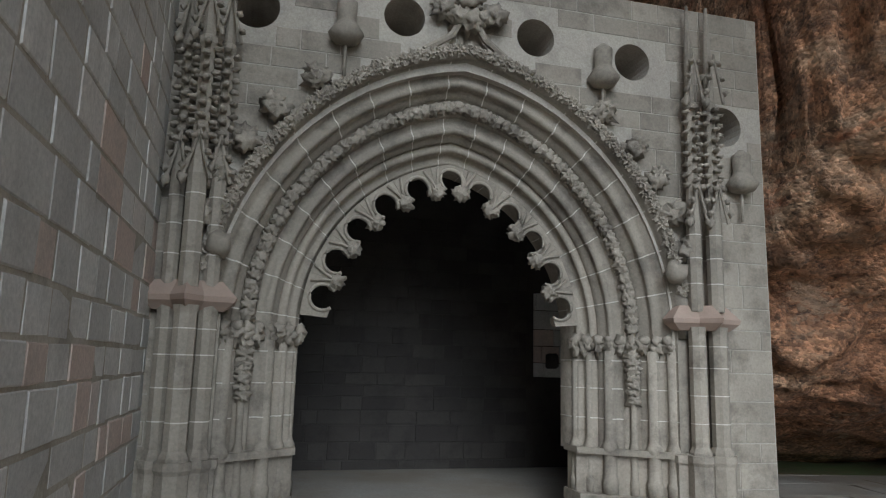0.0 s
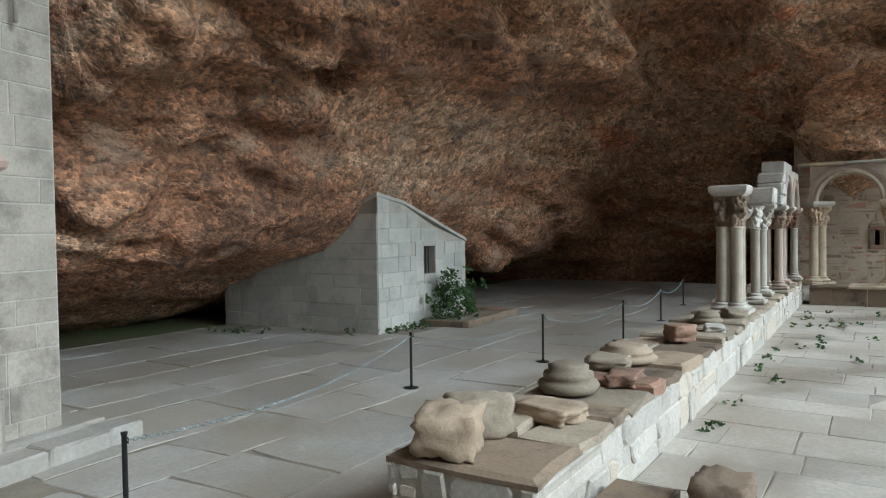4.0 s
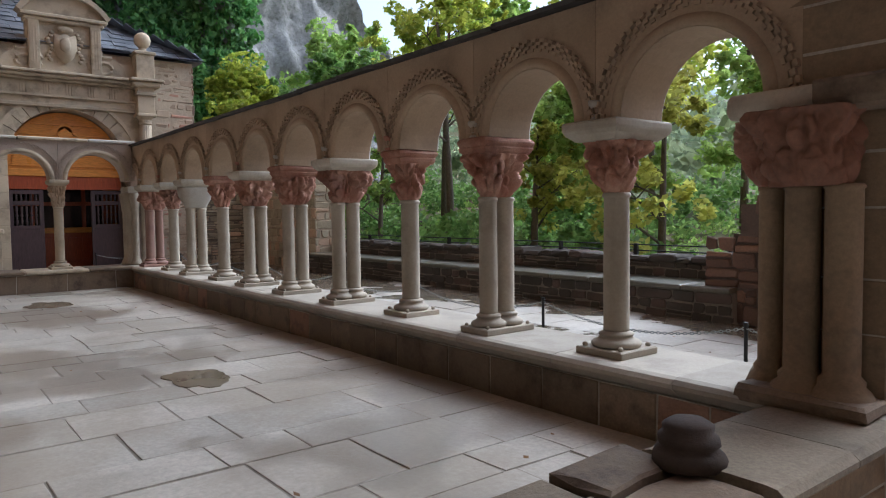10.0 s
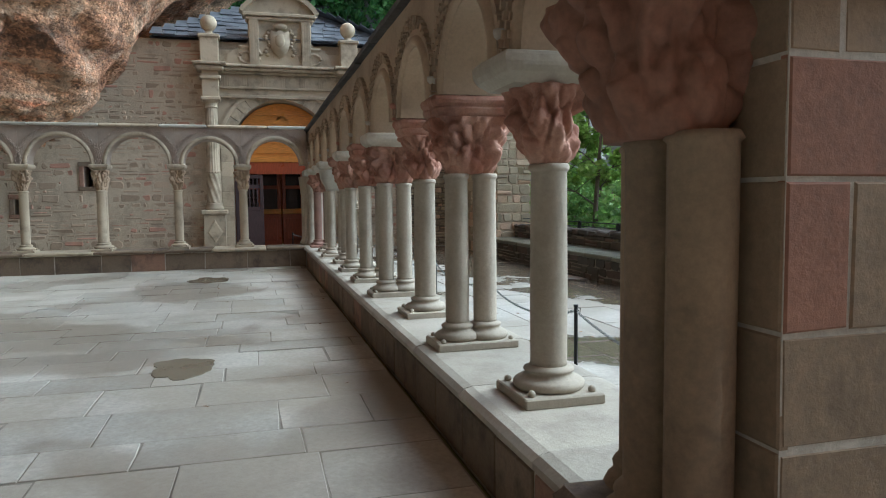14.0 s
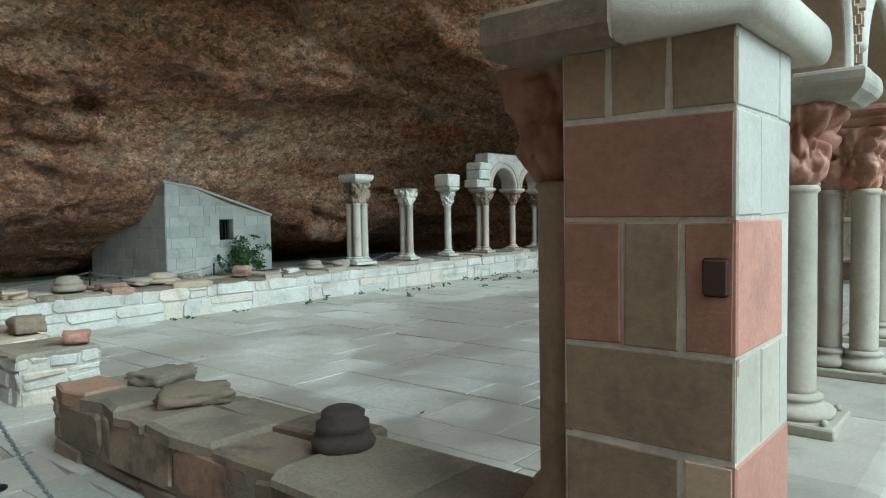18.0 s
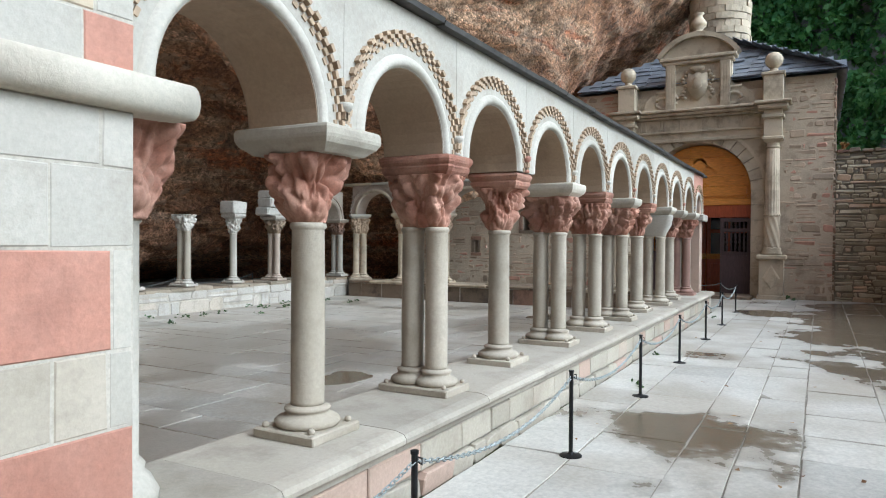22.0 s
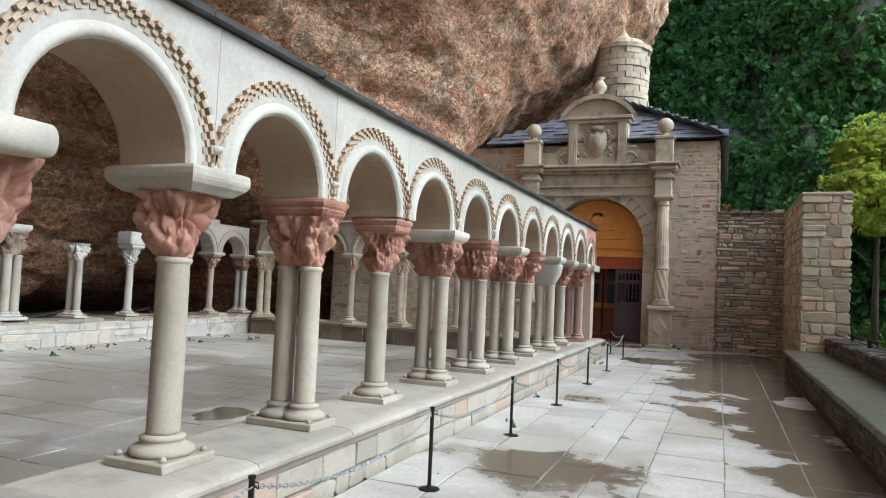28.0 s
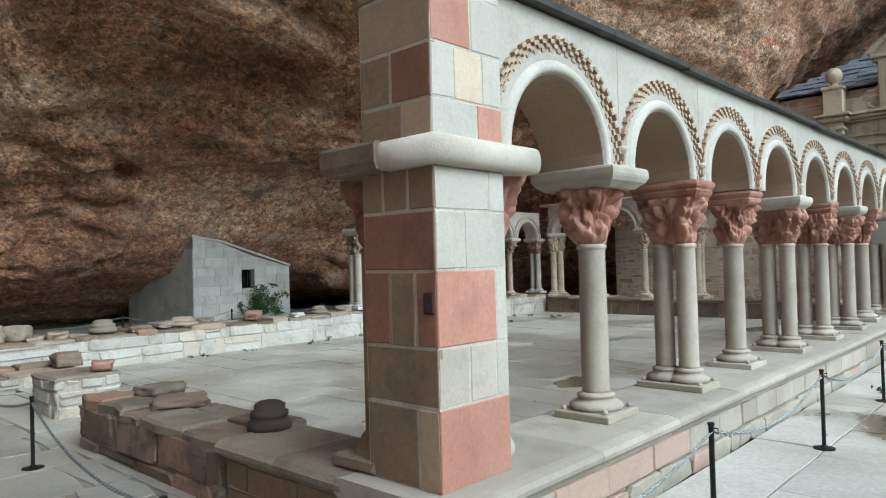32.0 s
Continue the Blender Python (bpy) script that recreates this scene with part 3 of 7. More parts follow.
def column(label, centres, r, heights, shaft_stone, cap_stone, impost_stone, impost, seed, cap_low=None, base_stone=None, plain_cap=False, block=None, group="cloister columns"):
    """A column or cluster: heights are plate top, base top, shaft top, capital top, impost top, over its foot."""
    hp, hb, hs, hc, hi = heights
    root = thing("column", label, "column", group)
    xs, ys = [c[0] for c in centres], [c[1] for c in centres]
    ex, ey = max(abs(v) for v in xs), max(abs(v) for v in ys)
    bm = bmesh.new()
    add_box(bm, -ex - r * 2.25, ex + r * 2.25, -ey - r * 2.25, ey + r * 2.25, -.004, hp, .008, .002)
    part("base_plate", bm, base_stone or shaft_stone, root)
    for cx, cy in centres:
        bm = bmesh.new()
        add_lathe(bm, [(a, hp + b) for a, b in base_profile(r, hb - hp)], 20, (cx, cy, 0))
        part("base", bm, base_stone or shaft_stone, root, smooth=True)
        bm = bmesh.new()
        add_lathe(bm, [(r * 1.02, hb - .004), (r, hb + .02), (r * 1.015, hb + (hs - hb) * .35), (r * .97, hs - .045), (r * 1.0, hs - .04), (r * 1.1, hs - .03), (r * 1.1, hs - .012), (r * 1.02, hs)], 20, (cx, cy, 0),
                  wobble=lambda a, z: 1 + .012 * noise.noise(Vector((3 * math.cos(a), 3 * math.sin(a), z * 4 + seed))))
        part("shaft", bm, shaft_stone, root, smooth=True)
    for sx in (-1, 1):
        for sy in (-1, 1):
            bm = bmesh.new()
            bmesh.ops.create_icosphere(bm, subdivisions=2, radius=r * .22, matrix=Matrix.Translation((sx * (ex + r * 1.72), sy * (ey + r * 1.72), hp + r * .14)))
            part("corner_spur", bm, base_stone or shaft_stone, root, smooth=True)
    bm = bmesh.new()
    low = (ex + r * 1.03, ey + r * 1.03)
    high = (min(impost[0] - .03, max(ex * 1.2 + r * 2.05, .2)), min(impost[1] - .04, ey * 1.3 + r * 2.15))
    if plain_cap:
        rings = []
        for z, k in ((hs, 0), (hs + .04, .1), (hs + (hc - hs) * .55, .8), (hc - .03, 1), (hc, 1)):
            rings.append([(x, y, z) for x, y in square_round((low[0] + (high[0] - low[0]) * k, low[1] + (high[1] - low[1]) * k), (low[0] + (high[0] - low[0]) * k, low[1] + (high[1] - low[1]) * k), k, 32)])
        quad_strip(bm, rings)
    else:
        carved(bm, hs - .003, hc, low, high, seed)
    part("capital", bm, cap_stone, root, "smooth tapering uncarved capital" if plain_cap else "deeply carved figured capital", smooth=True)
    if hi > hc:
        bm = bmesh.new()
        hx, hy = impost
        h = hi - hc
        worn = .016 if impost_stone is CAPRED else .004
        lay = [(.075, -.002), (.05, .02), (.02, h * .3), (.004, h * .5), (0, h * .62), (0, h - .02), (.006, h - .006), (.016, h)]
        if worn > .01:
            lay = [(.05, -.004), (.03, .02), (.02, h * .35), (.026, h * .45), (.012, h * .6), (.006, h * .75), (.012, h - .015), (.03, h)]
        rings = []
        for inset, up in lay:
            ring = []
            for x, y in oblong(hx - inset, hy - inset, .018 + worn):
                k = worn * (noise.noise(Vector((x * 7, y * 7, up * 9 + seed))) + .6 * noise.noise(Vector((x * 19, y * 19, up * 23 + seed))))
                ring.append((x * (1 + k / hx), y * (1 + k / hy), hc + up + .3 * k))
            rings.append(ring)
        quad_strip(bm, rings)
        part("impost", bm, impost_stone, root, "worn carved red impost" if worn > .01 else "thick impost block rounded below")
    if block:
        bm = bmesh.new()
        add_box(bm, -block[0], block[0], -block[1], block[1], max(hi, hc) - .003, max(hi, hc) + block[2], .025, .012)
        part("springer_stub", bm, RUIN, root, "broken stub of a lost arch")
    return root


ONE, TWO = [(0, 0)], [(0, -.107), (0, .107)]
HS = (.055, .18, 1.262, 1.655, 1.80)
SOUTH_Y, LEDGE, BAY, FIRST = -7.7, .475, 1.41, 6.0
SOUTH = [  # count, shaft, capital, impost, impost half size, plain
    (ONE, GREY, CAPRED, IMPOST, (.27, .35), False), (TWO, GREY, CAPRED, CAPRED, (.215, .33), False), (ONE, GREY, CAPRED, CAPRED, (.2, .27), False),
    (TWO, GREY, CAPRED, IMPOST, (.25, .35), False), (TWO, GREY, CAPRED, CAPRED, (.22, .32), False), (TWO, GREY, CAPRED, IMPOST, (.24, .35), False),
    (ONE, GREY, CAPRED, CAPRED, (.21, .3), False), (TWO, GREY, PALE, IMPOST, (.25, .35), True), (ONE, GREY, CAPRED, IMPOST, (.24, .33), False),
    (TWO, REDSHAFT, CAPRED, IMPOST, (.25, .35), False)]
for i, (n, shaft, cap, imp, half, bare) in enumerate(SOUTH):
    words = ("single" if n is ONE else "twin") + (" red" if shaft is REDSHAFT else " grey") + " sandstone column with " + ("plain pale capital" if bare else "red carved capital") + " on the ledge"
    c = column(words, n, .1 if n is ONE else .086, HS, shaft, cap, imp, half, i + 1, plain_cap=bare)
    c.matrix_basis = pose(FIRST + BAY * i + (-.02 if 0 < i < 4 else 0), SOUTH_Y, LEDGE)

EAST_X = 19.5
EAST_Y = [.11, -1.34, -2.9, -4.5, -5.94]
HE = (.055, .18, 1.35, 1.79, 1.92)
for i, y in enumerate(EAST_Y):
    c = column(("twin" if i == 2 else "single") + " slender grey sandstone column with weathered carved capital", TWO if i == 2 else ONE, .095, HE, BAROQUE, TAN, BAROQUE, (.2, .28), 20 + i)
    c.matrix_basis = pose(EAST_X, y, LEDGE, 0, 0, 90)
corner = column("twin corner column of pale weathered stone", TWO, .095, HE, BAROQUE, TAN, PALE, (.22, .3), 31)
corner.matrix_basis = pose(EAST_X - .05, 1.53, LEDGE, 0, 0, 45)

NORTH_Y, NORTH_Z = 2.1, .58
HN = (.05, .16, 1.21, 1.55, 1.67)
CLUSTER = [(-.1, -.1), (.1, -.1), (-.1, .1), (.1, .1)]
c = column("cluster of four weathered columns under one leafy capital", CLUSTER, .085, (.05, .16, 1.27, 1.71, 1.87), GREY, OLD, RUIN, (.27, .27), 41, base_stone=RUIN)
c.matrix_basis = pose(12.0, NORTH_Y, NORTH_Z)
c = column("twin worn grey columns with a broken capital", TWO, .075, (.05, .16, 1.24, 1.6, 1.6), GREY, RUIN, RUIN, (.22, .27), 42, base_stone=RUIN)
c.matrix_basis = pose(13.52, NORTH_Y, NORTH_Z)
c = column("single pale column carrying a broken arch stub", ONE, .085, HN, PALE, RUIN, RUIN, (.19, .24), 43, block=(.22, .23, .3))
c.matrix_basis = pose(15.0, NORTH_Y, NORTH_Z)
c = column("twin weathered columns below a standing arch", TWO, .08, HN, OLDPALE, OLD, RUIN, (.24, .28), 44)
c.matrix_basis = pose(16.42, NORTH_Y, NORTH_Z)
c = column("single reddish column below two small arches", ONE, .083, HN, PINK, OLD, RUIN, (.23, .28), 45)
c.matrix_basis = pose(17.8, NORTH_Y, NORTH_Z)
c = column("twin pale columns beside the corner", TWO, .08, HN, PALE, OLD, RUIN, (.23, .28), 46)
c.matrix_basis = pose(19.1, NORTH_Y, NORTH_Z)


# ---- arcades ----
def bay_outline(x0, x1, cx, r, zs, zt, n=20):
    return [(x0, zs), (cx - r, zs)] + [(cx - r * math.cos(math.pi * i / n), zs + r * math.sin(math.pi * i / n)) for i in range(1, n)] + [(cx + r, zs), (x1, zs), (x1, zt), (x0, zt)]


def arcade_bay(parent, x0, x1, r, zs, zt, half, stone_a, billet=True, ring=None, fronts=(-1,), back=None):
    """One bay in the local frame of an arcade: spandrel wall, roll-moulded ring, billet hood and its tiny corbel shafts."""
    cx = (x0 + x1) / 2
    bm = bmesh.new()
    add_prism(bm, bay_outline(x0 + .002, x1 - .002, cx, r, zs, zt), -half, half)
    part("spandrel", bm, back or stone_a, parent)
    if back:
        bm = bmesh.new()
        add_prism(bm, bay_outline(x0 + .002, x1 - .002, cx, r + .004, zs, zt), -half - .006, -half + .05)
        part("front_facing", bm, stone_a, parent)
    for side in fronts:
        y = side * half
        bm = bmesh.new()
        steps = 24
        prof = [(r + .005, -.012), (r + .012, .022), (r + .035, .034), (r + .06, .03), (r + .085, .012), (r + .1, -.012)]
        rows = []
        for i in range(steps + 1):
            a = math.pi * i / steps
            rows.append([(cx - p * math.cos(a), y + side * q, zs + p * math.sin(a)) for p, q in prof])
        quad_strip(bm, rows, closed=False)
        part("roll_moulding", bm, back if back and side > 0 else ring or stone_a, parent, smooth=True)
        if billet:
            bm = bmesh.new()
            n = max(26, int((r + .2) * 68))
            for row in range(4):
                rr = r + .15 + row * .025
                for i in range(n):
                    if (i + row) % 2:
                        continue
                    a0, a1 = math.pi * (i + .04) / n, math.pi * (i + .96) / n
                    ri, ro, d = rr - .0125, rr + .0125, .014 + .009 * row
                    ring4 = lambda a, k: [(cx - (ri + k) * math.cos(a), y - side * .006, zs + (ri + k) * math.sin(a)), (cx - (ri + k) * math.cos(a), y + side * d, zs + (ri + k) * math.sin(a)),
                                          (cx - (ro - k) * math.cos(a), y + side * d, zs + (ro - k) * math.sin(a)), (cx - (ro - k) * math.cos(a), y - side * .006, zs + (ro - k) * math.sin(a))]
                    quad_strip(bm, [ring4(a0, 0), ring4(a1, 0)])
            part("billet_moulding", bm, back or stone_a, parent, "weathered chequered billet moulding")
        else:
            bm = bmesh.new()
            n = 24
            add_band(bm, arc(cx, zs, r + .2, 0, 180, n), arc(cx, zs, r + .14, 0, 180, n), y - side * .004, y + side * .025)
            part("hood_moulding", bm, ring or stone_a, parent)


arcade = thing("wall_south", "arcade of round arches in pale sandstone with chequered mouldings", "arcade wall", at=(0, SOUTH_Y, 0), kind="structure")
ZS, ZT = LEDGE + 1.80, 3.17
edges = [4.6] + [FIRST + BAY * i for i in range(10)] + [19.95]
for i, (a, b) in enumerate(zip(edges, edges[1:])):
    arcade_bay(arcade, a - (.12 if i == 0 else 0), b, (b - a) / 2 - (.205 if i else .17), ZS, ZT, .25, PALE if i < 10 else RED, True, PALE, (-1, 1), TAN)  # soffit and inner face tan, front facing paler
    if i:
        for side in (-1, 1):
            bm = bmesh.new()
            add_lathe(bm, [(.03, 0), (.035, .015), (.018, .03), (.018, .085), (.03, .1), (.045, .115), (.05, .13), (.05, .15)], 8, (a, side * .262, ZS))
            part("corbel_shaft", bm, PALE if i % 3 else RED, arcade, smooth=True)
x = 4.0
while x < 20.1:
    l = random.uniform(.7, 1.3)
    e = min(x + l, 20.1)
    h = random.uniform(-.012, .012)
    bmx = bmesh.new()
    quad_strip(bmx, [[(x + .003, -.33, ZT + .0 + h), (x + .003, -.34, ZT + .035 + h), (x + .003, 0, ZT + .1 + h), (x + .003, .34, ZT + .035 + h), (x + .003, .33, ZT + h)],
                     [(e - .003, -.33, ZT + h), (e - .003, -.34, ZT + .035 + h), (e - .003, 0, ZT + .1 + h), (e - .003, .34, ZT + .035 + h), (e - .003, .33, ZT + h)]])
    part("coping_slab", bmx, COPING, arcade, "dark slate-grey coping slab")
    x = e

# End pier of the south arcade, where it meets the east one.
pier = thing("corner_pier", "square end pier of pale ashlar with clustered half shafts", "pier", at=(19.78, SOUTH_Y, 0))
bm = bmesh.new()
add_box(bm, -.2, .2, -.25, .25, LEDGE, ZT - .002, .01, .002)
part("pier_body", bm, ASHLAR, pier)
bm = bmesh.new()
add_box(bm, -.36, .3, -.36, .36, ZS - .15, ZS + .005, .02, .003)
part("impost", bm, PALE, pier)
for x, y in ((-.3, 0), (-.2, .3), (-.02, .33), (-.3, .2)):
    bm = bmesh.new()
    add_lathe(bm, [(.13, LEDGE), (.13, LEDGE + .06), (.1, LEDGE + .12), (.078, LEDGE + .18), (.076, 1.7), (.09, 1.72), (.1, 1.85), (.14, ZS - .15)], 14, (x, y, 0))
    part("half_shaft", bm, GREY, pier, smooth=True)

east = thing("wall_east", "far arcade of small round arches in weathered brown stone", "arcade wall", at=(EAST_X, 0, 0), turn=-90, kind="structure")
edges = [-1.68] + [-y for y in EAST_Y] + [7.42]
for a, b in zip(edges, edges[1:]):
    arcade_bay(east, a, b, (b - a) / 2 - .165, LEDGE + 1.92, 3.22, .22, OLDPALE, True, BAROQUE, (-1, 1))
x = -1.95
while x < 7.5:
    e = min(x + random.uniform(.8, 1.4), 7.5)
    bm = bmesh.new()
    add_box(bm, x + .003, e - .003, -.3, .3, 3.22, 3.29, .02, .004)
    part("coping_slab", bm, PALE if random.random() < .6 else BAROQUE, east)
    x = e

north = thing("wall_north", "remains of two small arches on broken columns", "ruined arcade", at=(0, NORTH_Y, 0), kind="structure")
for a, b in ((16.42, 17.8), (17.8, 19.1)):
    arcade_bay(north, a, b, (b - a) / 2 - .18, NORTH_Z + 1.67, NORTH_Z + 2.56 if a < 17 else NORTH_Z + 2.45, .2, RUIN, False, OLDPALE, (-1, 1))
for x, z, w, h in ((16.25, NORTH_Z + 1.67, .3, .2), (16.3, NORTH_Z + 1.87, .25, .24), (16.36, NORTH_Z + 2.11, .3, .2)):
    bm = bmesh.new()
    add_box(bm, x - w, x + .17, -.24, .24, z, z + h, .03, .015)
    part("broken_springer", bm, RUIN, north)


# ---- ledges, pillar and ruined walls ----
ledge = thing("ledge_south", "low ashlar plinth with rounded nosing carrying the arcade", "plinth wall", kind="structure")
Y0, Y1 = -8.13, -7.33
x = 3.87
while x < 20.3:
    e = min(x + random.uniform(.8, 1.5), 20.3)
    bm = bmesh.new()
    prof = [(Y0 + .06, LEDGE - .15), (Y0 - .0, LEDGE - .148), (Y0 - .008, LEDGE - .1), (Y0 - .05, LEDGE - .095), (Y0 - .075, LEDGE - .07), (Y0 - .078, LEDGE - .045), (Y0 - .06, LEDGE - .018), (Y0 - .02, LEDGE - .006), (Y0 + .02, LEDGE),
            (Y1 - .03, LEDGE), (Y1 + .02, LEDGE - .012), (Y1 + .05, LEDGE - .04), (Y1 + .05, LEDGE - .07), (Y1 + .01, LEDGE - .1), (Y1 - .06, LEDGE - .15)]
    h = random.uniform(-.003, .003)
    quad_strip(bm, [[(x + .003, y, z + h) for y, z in prof], [(e - .003, y, z + h) for y, z in prof]])
    part("ledge_slab", bm, LEDGESTONE, ledge)
    x = e
bm = bmesh.new()
add_box(bm, 3.92, 20.25, Y0 + .03, Y1 - .03, -.05, LEDGE - .15)
part("core", bm, MORTAR, ledge)
face_blocks(ledge, courses(3.88, 20.25, .13, LEDGE - .15, .2, .48, .3), pose(0, Y0 - .004, 0), ASHLAR, .03)
face_blocks(ledge, courses(3.88, 20.25, -.03, .125, .16, .42, .35), pose(0, Y0 - .03, 0), ASHLAR, .05, .012)
face_blocks(ledge, courses(-20.25, -3.92, -.03, LEDGE - .15, .36, .55, .2), pose(0, Y1 - .02, 0, 0, 0, 180), OLD, .03)
# The ledge's west end has its shade in the stone colour.
face_blocks(ledge, courses(7.3, 8.13, -.03, LEDGE - .15, .17, .4, .3), pose(3.885, 0, 0, 0, 0, -90), SHADEBROWN, .03)

pillar = thing("corner_pillar", "tall square pillar of mixed red and grey ashlar blocks", "pillar")
PX0, PX1, PY0, PY1, PT = 4.01, 4.58, -8.0, -7.45, 3.5
bm = bmesh.new()
add_box(bm, PX0 + .004, PX1 - .004, PY0 + .004, PY1 - .004, LEDGE, PT - .02)
part("core", bm, MORTAR, pillar)
rows = [(.475, .896), (.896, 1.20), (1.20, 1.595), (1.595, 1.905), (1.905, 2.135), (2.28, 2.48), (2.48, 2.76), (2.76, 3.06), (3.06, 3.5)]
SPLIT = [[0, 1], [0, .42, .8, 1], [0, .83, 1], [0, .4, 1], [0, .75, 1], [0, .62, 1], [0, .3, .7, 1], [0, .55, 1], [0, 1]]
TONE = [[RED], [GREY, GREY, PALE], [RED, PALE], [PALE, PALE], [PALE, PALE], [PALE, RED], [PALE, BAROQUE, PALE], [RED, PALE], [PALE]]
# West tones are darker than the front: they carry that side's shade.
TONE_W = [[SHADEBROWN, TAN], [SHADEBROWN], [SHADERED, SHADEBROWN, SHADERED], [SHADERED], [SHADEBROWN, SHADEBROWN, SHADEBROWN], [SHADEBROWN, TAN], [SHADEBROWN, SHADERED], [TAN], [SHADEBROWN]]
SPLIT_W = [[0, .72, 1], [0, 1], [0, .38, .72, 1], [0, 1], [0, .3, .65, 1], [0, .6, 1], [0, .45, 1], [0, 1], [0, 1]]
for (z0, z1), sp, tone, spw, tonew in zip(rows, SPLIT, TONE, SPLIT_W, TONE_W):
    w = PX1 - PX0
    for a, b, m in zip(sp, sp[1:], tone):
        face_blocks(pillar, [(PX0 + w * a + .004, PX0 + w * b - .004, z0 + .005, z1 - .005)], pose(0, PY0, 0), m, .03, .004, .006)
    d = PY1 - PY0
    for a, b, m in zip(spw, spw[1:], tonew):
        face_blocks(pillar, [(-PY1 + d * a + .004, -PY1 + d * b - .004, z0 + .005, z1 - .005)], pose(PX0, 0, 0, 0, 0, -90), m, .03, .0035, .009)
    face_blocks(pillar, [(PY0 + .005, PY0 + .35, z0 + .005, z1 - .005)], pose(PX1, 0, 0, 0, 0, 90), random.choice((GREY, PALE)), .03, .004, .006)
    # Courtyard side in the same shade-darkened stone.
    face_blocks(pillar, [(-PX1 + .005, -PX0 - .005, z0 + .005, z1 - .005)], pose(0, PY1, 0, 0, 0, 180), SHADEBROWN, .03, .004, .006)
bm = bmesh.new()
quad_strip(bm, [[(PX0 - .02 - s, PY0 - .02 - s, z), (PX1 + .22 + s, PY0 - .02 - s, z), (PX1 + .22 + s, PY1 + .12 + s, z), (PX0 - .02 - s, PY1 + .16 + s, z)] for s, z in [(.05 * math.sin(math.pi * (k + .5) / 12) ** .6, 2.2075 - .0775 * math.cos(math.pi * k / 11)) for k in range(12)]])
part("impost", bm, IMPOST, pillar, "rounded pale impost band", smooth=True)
bm = bmesh.new()
quad_strip(bm, [[(PX0 - .03 - s, PY0 + .34, z), (PX0 + .3, PY0 + .34, z), (PX0 + .3, PY1 + .19 + s, z), (PX0 - .03 - s, PY1 + .19 + s, z)] for s, z in ((.0, 2.124), (.05, 2.14), (.065, 2.18), (.065, 2.27), (.05, 2.29))])
part("impost", bm, OLD, pillar, "worn brown impost stone")
# Shafts on the courtyard side also take the shade-darkened stone.
for (x, y, r), mat_shaft in zip(((4.72, -7.7, .09), (4.2, -7.35, .095), (4.42, -7.35, .095), (4.64, -7.44, .075)), (PALE, SHADEBROWN, SHADEBROWN, SHADEBROWN)):
    bm = bmesh.new()
    add_lathe(bm, [(r * 1.9, LEDGE), (r * 1.95, LEDGE + .05), (r * 1.6, LEDGE + .11), (r * 1.25, LEDGE + .14), (r * 1.3, LEDGE + .17), (r, LEDGE + .2), (r, 1.70), (r * 1.12, 1.71), (r * 1.0, 1.73)], 18, (x, y, 0))
    part("engaged_shaft", bm, mat_shaft, pillar, smooth=True)
for cx, cy, lo, hi, seed in ((4.74, -7.7, (.1, .12), (.2, .24), 5), (4.37, -7.33, (.22, .15), (.27, .27), 8)):
    bm = bmesh.new()
    carved(bm, 1.72, 2.14, lo, hi, seed, .07, 110, 44)
    ob = part("capital", bm, CAPRED if cx > 4.5 else SHADERED, pillar, "red capital carved with twisting figures", smooth=True)
    ob.matrix_basis = Matrix.Translation((cx, cy, 0))
# No recess is cut here: a dark plate paints the hole's shade.
bm = bmesh.new()
add_box(bm, PX0 - .0095, PX0 + .01, PY0 + .02, PY0 + .095, 1.375, 1.485, .012)
part("notch_plate", bm, HOLESHADE, pillar, "dark square plate painted as a hole's shade on a red block")
bm = bmesh.new()
add_box(bm, 4.0, 4.72, -7.5, -7.14, LEDGE - .003, LEDGE + .09, .02, .01)
part("base_plate", bm, OLD, pillar)


